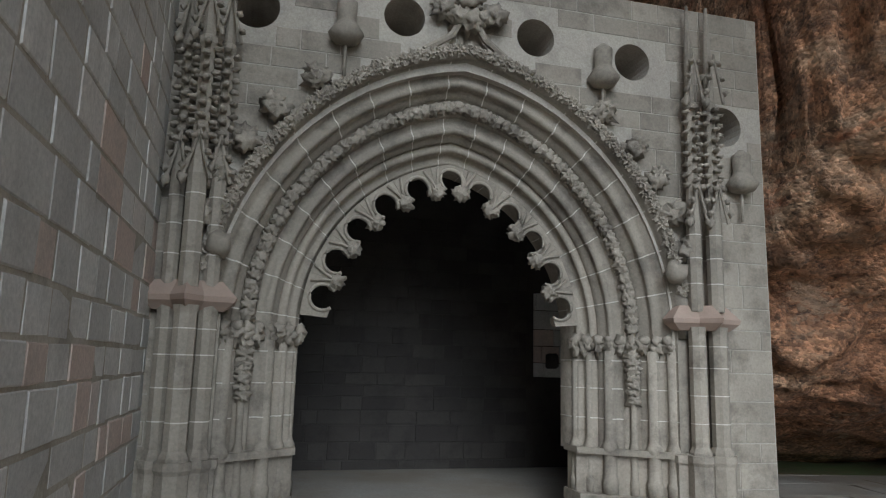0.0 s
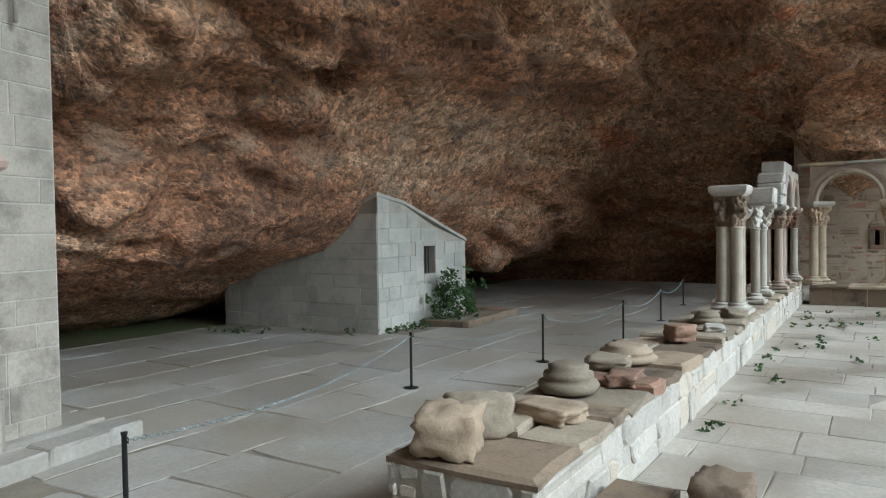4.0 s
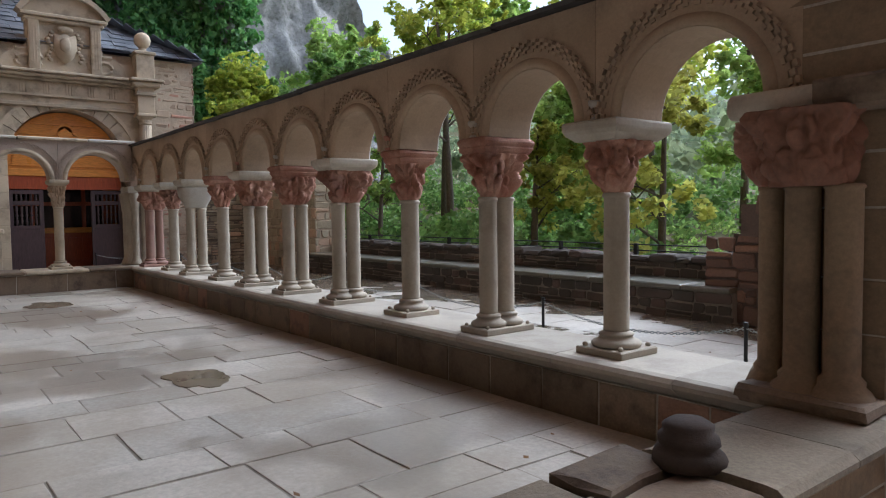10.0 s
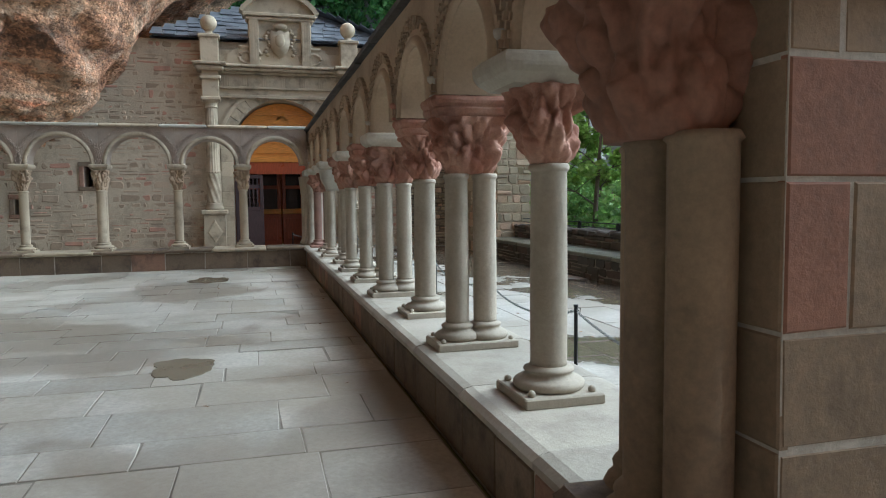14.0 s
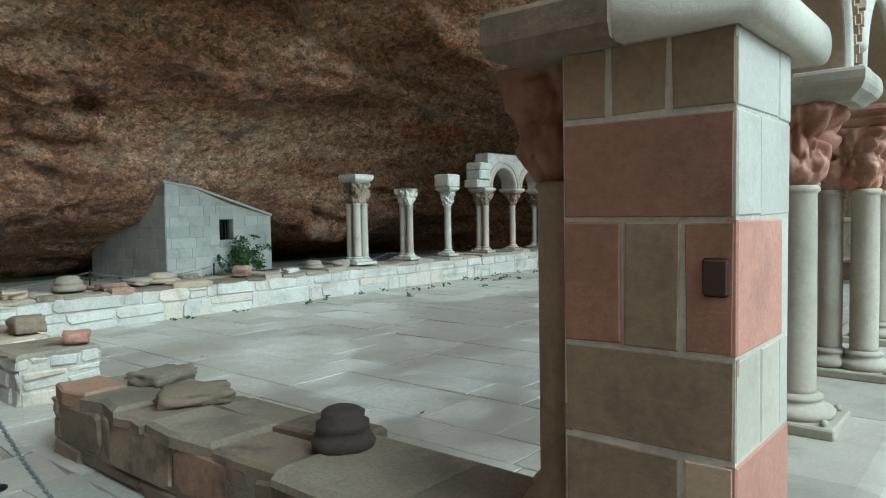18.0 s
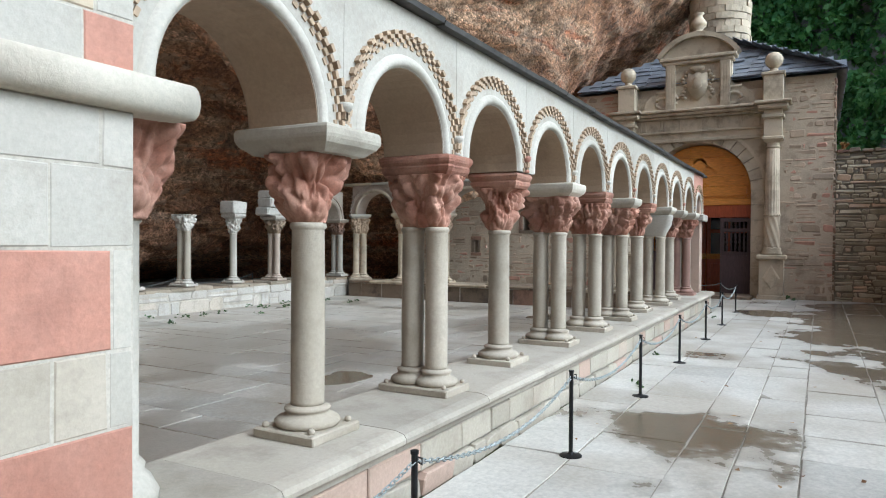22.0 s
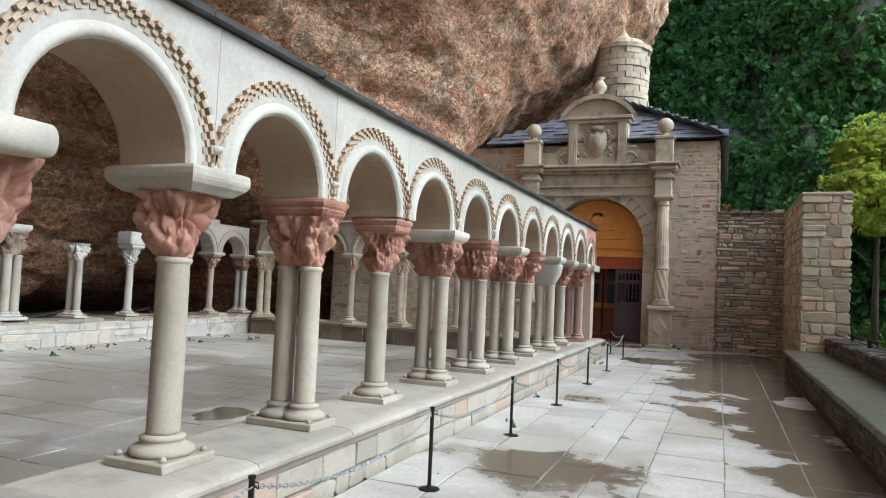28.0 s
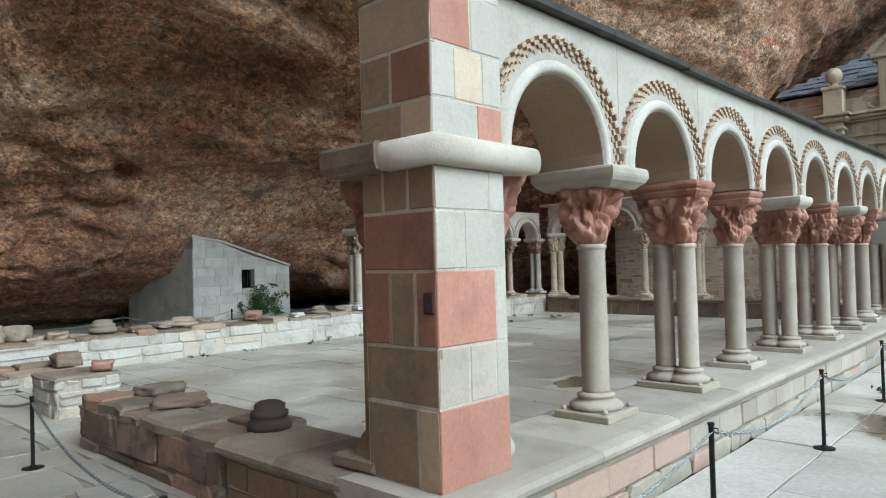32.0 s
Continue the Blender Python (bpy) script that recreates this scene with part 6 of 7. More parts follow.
wpart("gablet", lambda bm: (add_tube(bm, [(CX - .5, -.1, 5.26), (CX - .2, -.12, 5.46), (CX - .02, -.12, 5.8)], .04, 6), add_tube(bm, [(CX + .46, -.1, 5.26), (CX + .18, -.12, 5.46), (CX - .02, -.12, 5.8)], .04, 6)))
for s in (-1, 1):
    for k in range(9):
        o = .02 + k * .105
        wpart("capital_leaf", lambda bm: (add_blob(bm, (CX + s * (HI + o), .72 - o * .76, 2.16), (.08, .08, .11), 3, 1.1, 4.2, k + 20 * s), add_blob(bm, (CX + s * (HI + o - .02), .68 - o * .76, 2.22), (.06, .06, .06), 2, 1.0, 4, k)), PORTAL, "", True)
    wpart("capital_drop", lambda bm: [add_blob(bm, (CX + s * (HI + .54), .29, 2.05 - .085 * q), (.08, .07, .065), 3, 1.1, 4.2, q) for q in range(7)], PORTAL, "hanging carved foliage", True)
    # jamb shafts and their stepped bases
    for o, d, r in ((.05, .76, .05), (.16, .62, .05), (.31, .43, .06), (.54, .29, .035), (.71, .15, .06), (.88, .03, .05)):
        u = CX + s * (HI + o)
        wpart("jamb_shaft", lambda bm: add_lathe(bm, [(r * 1.5, BASE + .12), (r * 1.5, .58), (r * 1.6, .6), (r * 1.6, .64), (r * 1.3, .67), (r * 1.25, .95), (r * 1.6, .98), (r * 1.6, 1.02), (r * 1.1, 1.07), (r, 1.1), (r, 2.1)], 12, (u, d, 0)), PORTAL, "", True)
    a, b = CX + s * HI, CX + s * (HI + 1.0)
    pts = [(a - s * .03, .95), (a - s * .03, .5), (b, -.24), (b + s * .05, .4), (b, .95)]
    wpart("jamb_plinth", lambda bm: add_prism(bm, pts if s < 0 else pts[::-1], -.02, BASE + .14, "z"), PORTAL)
    wpart("jamb_moulding", lambda bm: (add_prism(bm, [(a - s * .03, .95), (a - s * .03, .58), (b, -.15), (b, .95)][::s], .93, 1.0, "z"), add_prism(bm, [(a, .9), (a, .66), (b, -.04), (b, .9)][::s], BASE + .14, .95, "z")), PORTAL)
    # flanking buttress with pinnacle
    m = -2.76 if s < 0 else 2.76
    w = .3
    tri = lambda k, d: [(m - w * k, .02), (m - w * k, -d * .4), (m - w * k * .35, -d * .55), (m, -d), (m + w * k * .35, -d * .55), (m + w * k, -d * .4), (m + w * k, .02)]
    wpart("buttress", lambda bm: add_prism(bm, tri(.98, .1)[::-1], .98, 2.36, "z"), PORTAL)
    wpart("buttress_base", lambda bm: (add_prism(bm, tri(1.25, .3)[::-1], -.02, .52, "z"), add_prism(bm, tri(1.15, .2)[::-1], .52, .9, "z"), add_prism(bm, tri(1.22, .26)[::-1], .9, .98, "z")), PORTAL)
    wpart("buttress_impost", lambda bm: quad_strip(bm, [[(u, v, z) for u, v in tri(k, d)[::-1]] for k, d, z in ((1.05, .32, 2.34), (1.4, .46, 2.42), (1.45, .48, 2.47), (1.0, .28, 2.62))]), PINK, "pinkish restored moulded impost")
    ups = ((-.185, -.1, .075), (0, -.24, .095), (.185, -.1, .08)) if s < 0 else ((-.12, -.16, .085), (.13, -.18, .09))
    for q, (du, dv, r) in enumerate(ups):
        uu = m + du
        turned = lambda k: [(uu + k * math.cos(radians(45 * i + 22.5)), dv + k * math.sin(radians(45 * i + 22.5))) for i in range(8)]
        wpart("upper_shaft", lambda bm: add_prism(bm, turned(r), 2.55, 3.62, "z"))
        wpart("lower_shaft", lambda bm: quad_strip(bm, [[(u, v, z) for u, v in turned(k)] for k, z in ((r * 1.45, .98), (r * 1.45, 1.02), (r * 1.12, 1.08), (r * 1.12, 2.3), (r * 1.3, 2.38))]))
        wpart("shaft_plinth", lambda bm: quad_strip(bm, [[(u, v, z) for u, v in turned(k)] for k, z in ((r * 1.9, .0), (r * 1.9, .5), (r * 1.6, .56), (r * 1.6, .88), (r * 1.8, .92), (r * 1.8, .99))]))
        wpart("mortar_joints", lambda bm: [add_prism(bm, turned(r * 1.12 + .003), z, z + .012, "z") for z in (1.32, 1.62, 1.92, 2.16)], PALEJOINT)
        wpart("mortar_joints", lambda bm: [add_prism(bm, turned(r + .003), z, z + .012, "z") for z in (2.86, 3.15, 3.42)], PALEJOINT)
        wpart("spire", lambda bm: quad_strip(bm, [[(u, v, z) for u, v in turned(k)] for k, z in ((r * .95, 3.6), (r * .8, 4.1), (r * .7, 4.9), (r * .9, 4.94), (r * .9, 5.0), (r * .75, 5.02))]))
        for tier, high in ((3.56, .5), (5.0, .6)):
            for e in (-1, 1):
                wpart("gablet", lambda bm: add_tube(bm, [(uu + e * (r + .035), dv - r - .02, tier), (uu + e * r * .55, dv - r - .035, tier + high * .5), (uu, dv - r - .03, tier + high)], .022, 6, .014), PORTAL)
                for w in range(3):
                    f = .2 + .3 * w
                    wpart("crocket", lambda bm: add_blob(bm, (uu + e * ((r + .035) * (1 - f) + .025), dv - r - .05, tier + high * f), (.032, .035, .03), 2, 1.1, 4.2, w + q), PORTAL, "", True)
            wpart("gablet_foot", lambda bm: add_blob(bm, (uu - r - .03, dv - r - .02, tier - .01), (.045, .05, .055), 2, .9, 4, q), PORTAL, "", True)
        for w in range(8):
            z = 4.0 + w * .125
            for e in (-1, 0, 1):
                wpart("crocket", lambda bm: (add_blob(bm, (uu + e * (r * .95 + .01), dv - (r + .02 if e == 0 else r * .45), z + (.05 if e == 0 else 0)), (.042, .048, .026), 2, 1.0, 4.5, w + q + e)), PORTAL, "", True)
        wpart("spire_top", lambda bm: quad_strip(bm, [[(u, v, z) for u, v in turned(k)] for k, z in ((r * .7, 5.0), (r * .55, 5.6), (r * .2, 6.25))]))
    wpart("mask_corbel", lambda bm: add_blob(bm, (CX + s * 2.46, -.16, 2.98), (.13, .13, .14), 2, .6, 2.2, 5), PORTAL, "worn carved corbel", True)
for u, z in ((-1.42, 5.3), (1.55, 5.2), (3.35, 4.1)):
    wpart("hanging_boss", lambda bm: (add_lathe(bm, [(.02, z - .12), (.14, z - .08), (.19, z), (.12, z + .1), (.1, z + .14), (.11, z + .35), (.03, z + .42)], 14, (u, -.12, 0)), add_tube(bm, [(u, -.1, z - .45), (u, -.1, z - .1)], .02, 5)), PORTAL, "carved round boss on a stem", True)

# Cusped foils hanging inside the arch, each ending in a carved boss.
for k in range(11):
    line = pointed(HI - .01, RI - .01, 60)
    f0, f1 = 3 + k * 10.36, 3 + (k + 1) * 10.36
    mid = (f0 + f1) / 2
    def at(f):
        i = max(0, min(len(line) - 2, int(f)))
        a, b = Vector(line[i]), Vector(line[i + 1])
        return a.lerp(b, f - i), (b - a).normalized()
    p0, t0 = at(f0)
    p1, t1 = at(f1)
    pm, tm = at(mid)
    inw = Vector((tm.y, -tm.x))
    a, b = p0 + Vector((t0.y, -t0.x)) * .27, p1 + Vector((t1.y, -t1.x)) * .27
    if k < 10:
        wpart("cusp_boss", lambda bm: add_blob(bm, (b.x, .62, b.y), (.088, .075, .088), 3, .9, 5.0, k), PORTAL, "carved rosette at a cusp", True)
    outw, along = -inw, (p1 - p0).normalized()
    centre = pm + inw * .185
    arcpts = [centre + (outw * math.cos(q) + along * math.sin(q)) * .145 for q in (math.radians(-140 + 280 * i / 14) for i in range(15))]
    feet = [at(f0 + (f1 - f0) * i / 14)[0] + outw * .02 for i in range(15)]
    inner = [a] + arcpts + [b]
    outer = [feet[0]] + feet + [feet[-1]]
    wpart("cusp_web", lambda bm: quad_strip(bm, [[(p.x, y, p.y) for p in inner] + [(p.x, y, p.y) for p in outer[::-1]] for y in (.6, .7)], caps=False), PORTAL)
    wpart("cusp_face", lambda bm: quad_strip(bm, [[(p.x, .6, p.y) for p in inner], [(p.x, .6, p.y) for p in outer]], closed=False, caps=False), PORTAL)
    wpart("cusp_arc", lambda bm: add_tube(bm, [(p.x, .6, p.y) for p in arcpts], .022, 6), PORTAL, "", True)
    if k < 10:      # ribs that meet in the rosette
        for e in (-1, 1):
            mid_rib = b.lerp(p1, .5) + along * e * .035
            wpart("cusp_rib", lambda bm: add_tube(bm, [(b.x, .585, b.y), (mid_rib.x, .575, mid_rib.y), (p1.x + along.x * e * .09, .59, p1.y + along.y * e * .09)], .016, 6), PORTAL, "", True)

# Step in front, chapel inside.
step = thing("portal_step", "low worn stone step below the portal", "step", at=(.8 - .036, 5.57 + .196, 0), turn=PA)
x = -3.3
while x < 4.1:
    e = min(x + random.uniform(.5, 1.1), 4.1)
    bm = bmesh.new()
    deep = .16 if x < 1.9 else .3
    add_box(bm, x + .004, e - .004, -.3 if x < 1.9 else -.62, -.3 + deep if x < 1.9 else -.3, -.02, .16, .02, .008)
    part("step_stone", bm, OCHRE if -1.2 < x < -.4 else CHAPELFLAGS, step)
    x = e
for x0, x1, y0, y1 in [(a, b, c, d) for a, b in zip((-3.3, -2.3, -1.2, -.3, .6, 1.5, 2.6), (-2.3, -1.2, -.3, .6, 1.5, 2.6, 4.1)) for c, d in ((-.14, .45), (.45, 1.2))]:
    bm = bmesh.new()
    add_box(bm, x0 + .005, x1 - .005, y0 + .005, y1 - .005, -.02, .14 + random.uniform(0, .012), .012, .006)
    part("tread_slab", bm, CHAPELFLAGS, step)
chapel = thing("chapel_room", "dark vaulted chapel, block walls darkened to stand for shade", "room", at=(.8 - .036, 5.57 + .196, 0), turn=PA, kind="structure")
# Walls, blocks and vault carry the room's shade in their colour.
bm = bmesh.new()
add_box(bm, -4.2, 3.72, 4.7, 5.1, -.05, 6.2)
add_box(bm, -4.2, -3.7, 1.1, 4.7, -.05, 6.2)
# Unseen opening added in this side wall to light the back wall.
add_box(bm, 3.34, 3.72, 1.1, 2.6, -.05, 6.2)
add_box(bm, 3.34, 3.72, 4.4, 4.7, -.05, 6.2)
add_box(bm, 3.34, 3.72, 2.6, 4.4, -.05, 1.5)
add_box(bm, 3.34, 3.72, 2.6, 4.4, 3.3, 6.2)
part("walls", bm, DIMSTONE, chapel)
face_blocks(chapel, courses(-3.7, 2.5, .1, 4.4, .24, .5, .35, .014), pose(0, 4.69, 0), DIMSTONE, .04, .006, .008, "soot_block")
# Pale blocks stand in for the daylit patch of the back wall.
face_blocks(chapel, courses(2.62, 3.33, 1.7, 3.2, .3, .4, .3, .012), pose(0, 4.66, 0), APPROACH, .06, .004, .006, "pale_block")
bm = bmesh.new()
add_box(bm, 2.84, 3.06, 4.55, 4.66, 1.86, 2.12, .03, .008)
part("wall_box", bm, DIMSTONE, chapel, "small dark niche box on the pale wall")
bm = bmesh.new()
add_box(bm, -3.7, 3.34, 1.2, 4.7, .1, .15)
part("chapel_floor", bm, CHAPELFLAGS, chapel)
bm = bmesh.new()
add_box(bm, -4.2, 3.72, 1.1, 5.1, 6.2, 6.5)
part("vault", bm, DIMSTONE, chapel)

# Side wall along the approach.
side = thing("wall_approach", "tall ashlar wall of grey and reddish blocks beside the portal", "wall", at=(-2.26, 5.25, 0), turn=PA, kind="structure")
bm = bmesh.new()
add_box(bm, -.9, -.04, -9.5, .6, -.05, 9.0)
part("core", bm, MORTAR, side)
face_blocks(side, courses(-9.5, .6, -.02, 6.6, .29, .5, .36, .022), pose(-.034, 0, 0, 0, 0, 90), APPROACH, .05, .0085, .009, "ashlar_block")


# ---- the small stone hut under the rock ----
hut = thing("stone_hut", "small lean-to hut of pale grey ashlar built under the rock", "hut", at=(10.81, 7.8, 0), turn=2.5)
bm = bmesh.new()
L, WX0, WX1, WZ0, WZ1 = 3.26, 1.55, 1.98, 1.0, 1.55
add_prism(bm, [(0, -.05), (WX0, -.05), (WX0, 2.1), (.85, 2.36), (0, 2.5)], 0, .25)
add_prism(bm, [(WX1, -.05), (L, -.05), (L, 1.62), (WX1, 1.95)], 0, .25)
add_box(bm, WX0, WX1, 0, .25, -.05, WZ0)
add_prism(bm, [(WX0, WZ1), (WX1, WZ1), (WX1, 1.95), (WX0, 2.1)], 0, .25)
part("front_wall", bm, MORTAR, hut)
roofline = lambda x: 2.5 - x * .165 if x < .85 else 2.36 - (x - .85) * .307
face_blocks(hut, courses(0, L, -.02, 2.5, .27, .55, .25, .008, lambda x, z: z < roofline(x) - .12 and not (WX0 - .2 < x < WX1 + .2 and WZ0 - .1 < z < WZ1 + .1)), pose(0, -.012, 0), HUT, .03, .003, .005, "ashlar_block")
for r in ((WX0 - .3, WX0 - .005, WZ0 - .12, WZ0 + .27), (WX0 - .3, WX0 - .005, WZ0 + .275, WZ1 + .13), (WX1 + .005, WX1 + .32, WZ0 - .12, WZ0 + .27), (WX1 + .005, WX1 + .3, WZ0 + .275, WZ1 + .1), (WX0, WX1, WZ1 + .005, WZ1 + .3), (WX0, WX1, WZ0 - .2, WZ0 - .005)):
    face_blocks(hut, [r], pose(0, -.016, 0), HUT, .03, .003, .005, "ashlar_block")
bm = bmesh.new()
quad_strip(bm, [[(0, 0, -.05), (.25, 0, -.05), (.25, 3.9, -.05), (0, 3.9, -.05)], [(0, 0, 2.48), (.25, 0, 2.45), (.25, 3.9, .9), (0, 3.9, .9)]])
part("side_wall", bm, MORTAR, hut)
face_blocks(hut, courses(-3.8, 0, -.02, 2.5, .27, .55, .25, .008, lambda u, z: z < 2.5 + u * .4 - .1), pose(-.012, 0, 0, 0, 0, -90), HUT, .03, .003, .005, "ashlar_block")
bm = bmesh.new()
add_box(bm, L - .25, L, .25, 3.5, -.05, 1.4)
part("end_wall", bm, HUT, hut)
bm = bmesh.new()
quad_strip(bm, [[(-.03, -.03, 2.5), (.85, -.03, 2.37), (L + .03, -.03, 1.62), (L + .03, 3.6, .9), (-.03, 3.9, .9)], [(-.03, -.03, 2.56), (.85, -.03, 2.43), (L + .03, -.03, 1.68), (L + .03, 3.6, .96), (-.03, 3.9, .96)]])
part("roof_slab", bm, HUT, hut, "sloping stone slab roof")
bm = bmesh.new()
for k in range(4):
    add_tube(bm, [(WX0 + .06 + k * .105, .12, WZ0), (WX0 + .06 + k * .105, .12, WZ1)], .012, 6)
part("window_bars", bm, IRON, hut)
planter = thing("planter", "low reddish stone kerb of a planting bed by the hut", "planter", at=(12.2, 6.75, 0), turn=4)
for x0, x1, y0, y1 in ((0, 2.3, 0, .16), (0, .16, .16, 1.05), (2.14, 2.3, .16, 1.05)):
    bm = bmesh.new()
    add_box(bm, x0, x1, y0, y1, 0, .14, .02, .006)
    part("kerb_stone", bm, OLD, planter)
bm = bmesh.new()
add_box(bm, .16, 2.14, .16, 1.05, 0, .1)
part("earth", bm, JOINT, planter)


def leaf_cloud(bm, centre, size, n, leaf, seed, hollow=.55, droop=.3):
    """Many small leaf blades scattered through an uneven, clumped volume."""
    rnd = random.Random(seed)
    clumps = [(Vector((rnd.gauss(0, .5), rnd.gauss(0, .5), rnd.gauss(0, .5))), rnd.uniform(.22, .5)) for _ in range(max(5, n // 60))]
    verts = []
    for _ in range(n):
        c, w = rnd.choice(clumps)
        d = Vector((rnd.gauss(0, 1), rnd.gauss(0, 1), rnd.gauss(0, 1))).normalized() * (w * rnd.uniform(hollow, 1.0))
        p = c + d
        if p.length > 1.25:
            p *= 1.25 / p.length
        q = Vector((centre[0] + p.x * size[0], centre[1] + p.y * size[1], centre[2] + p.z * size[2]))
        s = leaf * rnd.uniform(.6, 1.4)
        u = Vector((rnd.gauss(0, 1), rnd.gauss(0, 1), rnd.gauss(0, .6) - droop)).normalized()
        v = u.cross(Vector((rnd.gauss(0, 1), rnd.gauss(0, 1), rnd.gauss(0, 1)))).normalized()
        a, b, c2, e = (bm.verts.new(q + k) for k in (-u * s, v * s * .55, u * s, -v * s * .55))
        bm.faces.new((a, b, c2, e))


bm = bmesh.new()
leaf_cloud(bm, (0, 0, .5), (.66, .4, .46), 2200, .035, 3, .3)
bush = tagged(new("ivy_bush", mesh_from(bm, WEED)), "dense dark green bush growing against the hut", "bush")
bush.matrix_basis = pose(12.85, 7.4, .06)
bm = bmesh.new()
for k in range(60):
    x = random.uniform(9.6, 14.6)
    y = 7.55 + (.1 if x > 10.8 else 2.6 * (10.8 - x)) + random.uniform(-.2, .2)
    leaf_cloud(bm, (x, y, .06), (.14, .1, .08), 40, .022, k, .2)
tagged(new("moss_fringe", mesh_from(bm, WEED)), "low weeds along the foot of the hut", "weeds", "", "stuff")

# ---- posts and chains ----
def barrier(posts, h, label, group):
    tops = []
    for x, y, z in posts:
        p = thing("barrier_post", label, "barrier post", group, at=(x, y, z))
        bm = bmesh.new()
        add_lathe(bm, [(.085, 0), (.085, .008), (.03, .018), (.016, .03)], 16)
        part("foot", bm, IRON, p)
        bm = bmesh.new()
        add_lathe(bm, [(.016, .02), (.016, h - .02), (.02, h - .015), (.02, h)], 10)
        part("rod", bm, IRON, p)
        bm = bmesh.new()
        add_tube(bm, [(0, -.02, h - .05), (0, -.04, h - .06), (0, -.04, h - .03), (0, -.02, h - .03)], .005, 5)
        part("hook", bm, IRON, p)
        tops.append(Vector((x, y, z + h - .05)))
    for a, b in zip(tops, tops[1:]):
        bm = bmesh.new()
        n = int((b - a).length / .034)
        sag = .16 if (b - a).length > 1.6 else .1
        def at(t):
            p = a.lerp(b, t)
            p.z -= sag * 4 * t * (1 - t)
            return p
        for i in range(n):
            p, q = at(i / n), at((i + 1) / n)
            d = (q - p).normalized()
            u = d.cross(Vector((0, 0, 1))).normalized()
            w = u if i % 2 else d.cross(u)
            ring = []
            for k in range(6):
                an = 2 * math.pi * k / 6
                ring.append((p + q) / 2 + d * (.024 * math.cos(an)) + w * (.012 * math.sin(an)))
            m = 4
            rows = []
            for k in range(6):
                t = (ring[(k + 1) % 6] - ring[k - 1]).normalized()
                e = t.cross(w.cross(d)).normalized()
                f = w.cross(d).normalized()
                rows.append([bm.verts.new(ring[k] + .004 * (math.cos(2 * math.pi * s / m) * e + math.sin(2 * math.pi * s / m) * f)) for s in range(m)])
            for k in range(6):
                r0, r1 = rows[k], rows[(k + 1) % 6]
                for s in range(m):
                    bm.faces.new((r0[s], r0[(s + 1) % m], r1[(s + 1) % m], r1[s]))
        tagged(new("chain", mesh_from(bm, STEEL)), "sagging galvanised steel chain between the posts", "chain", group + " chains")


IRONP = "slim black iron barrier post on a round foot"
barrier([(3.05, -8.75, .012), (5.5, -8.75, .012), (7.8, -8.75, .012), (10.11, -8.75, .012), (12.42, -8.75, .012), (15.0, -8.73, .012), (17.3, -8.72, .012), (20.1, -8.69, .012)], .65, IRONP, "posts along the arcade")
barrier([(20.1, -8.69, .012), (21.4, -8.2, .012), (22.3, -7.2, .012)], .65, IRONP, "posts by the church door")
barrier([(3.05, -8.75, .012), (2.93, -7.28, .012), (3.38, -3.9, .012), (3.4, -1.2, .012)], .6, IRONP, "posts along the west walk")
barrier([(3.53, 4.0, .012), (7.68, 4.85, .012), (9.88, 4.17, .012), (12.18, 3.79, .012), (14.8, 3.9, .012), (17.8, 4.2, .012)], .66, IRONP, "posts along the north walk")

# Weeds and fallen leaves on the courtyard.
bm = bmesh.new()
for k in range(26):
    x, y = random.choice(((random.uniform(5, 19), 1.58 - random.uniform(0, .12)), (random.uniform(9, 18), random.uniform(.3, 1.3)), (random.uniform(12, 17), random.uniform(.6, 1.5))))
    leaf_cloud(bm, (x, y, .04), (.12, .09, .045), 36, .024, 100 + k, .2)
for x, y in ((13.0, -8.35), (10.7, -8.6), (18.5, -8.35)):
    leaf_cloud(bm, (x, y, .03), (.16, .1, .04), 40, .022, int(x * 10), .2)
leaf_cloud(bm, (24.8, -9.6, .08), (.3, .2, .09), 120, .03, 7, .2)
tagged(new("weeds", mesh_from(bm, WEED)), "small green weeds growing in the paving joints", "weeds", "", "stuff")
bm = bmesh.new()
for k in range(110):
    x, y = random.choice(((random.uniform(4.6, 19), random.uniform(-7.2, 1.5)), (random.uniform(4, 20), random.uniform(-12, -8.5))))
    a = random.uniform(0, 6.3)
    s = random.uniform(.018, .035)
    z = .03
    pts = [bm.verts.new((x + s * math.cos(a + t) * k2, y + s * math.sin(a + t) * k2, z + random.uniform(0, .015))) for t, k2 in ((0, 1), (1.57, .55), (3.14, 1), (4.71, .55))]
    bm.faces.new(pts)
tagged(new("fallen_leaves", mesh_from(bm, DEADLEAF)), "scattered brown fallen leaves on the paving", "leaves", "", "stuff")
bm = bmesh.new()
leaf_cloud(bm, (25.25, -10.95, 4.38), (.18, .14, .12), 90, .05, 5, .2)
tagged(new("dry_grass_tuft", mesh_from(bm, DEADLEAF)), "dry yellow grass tuft on top of the wall", "grass")


# ---- valley ----
def land(x, y):
    if y > -13.3 and x < 26:
        return -.06
    d = max(0, -13.3 - y, (x - 26) if y > -13.3 else 0)
    deep = smooth(17, 6, x)
    z = -.06 - (.45 + 2.4 * deep) * smooth(0, 1.5, d)
    z += (2.4 * smooth(2, 30, d) + 1.5 * smooth(24, 40, x) * smooth(2, 14, d)) * (1 - deep) - 9 * deep * smooth(3, 30, d)
    z += 12 * smooth(50, 160, d) + 20 * smooth(50, 120, x) * smooth(20, 70, d)
    z += noise.noise(Vector((x * .11, y * .11, 0))) * .9 * smooth(3, 14, d)
    return z


bm = bmesh.new()
xs = [-700, -300, -120, -60] + [-30 + 2.2 * i for i in range(52)] + [90, 110, 140, 200, 320, 800]
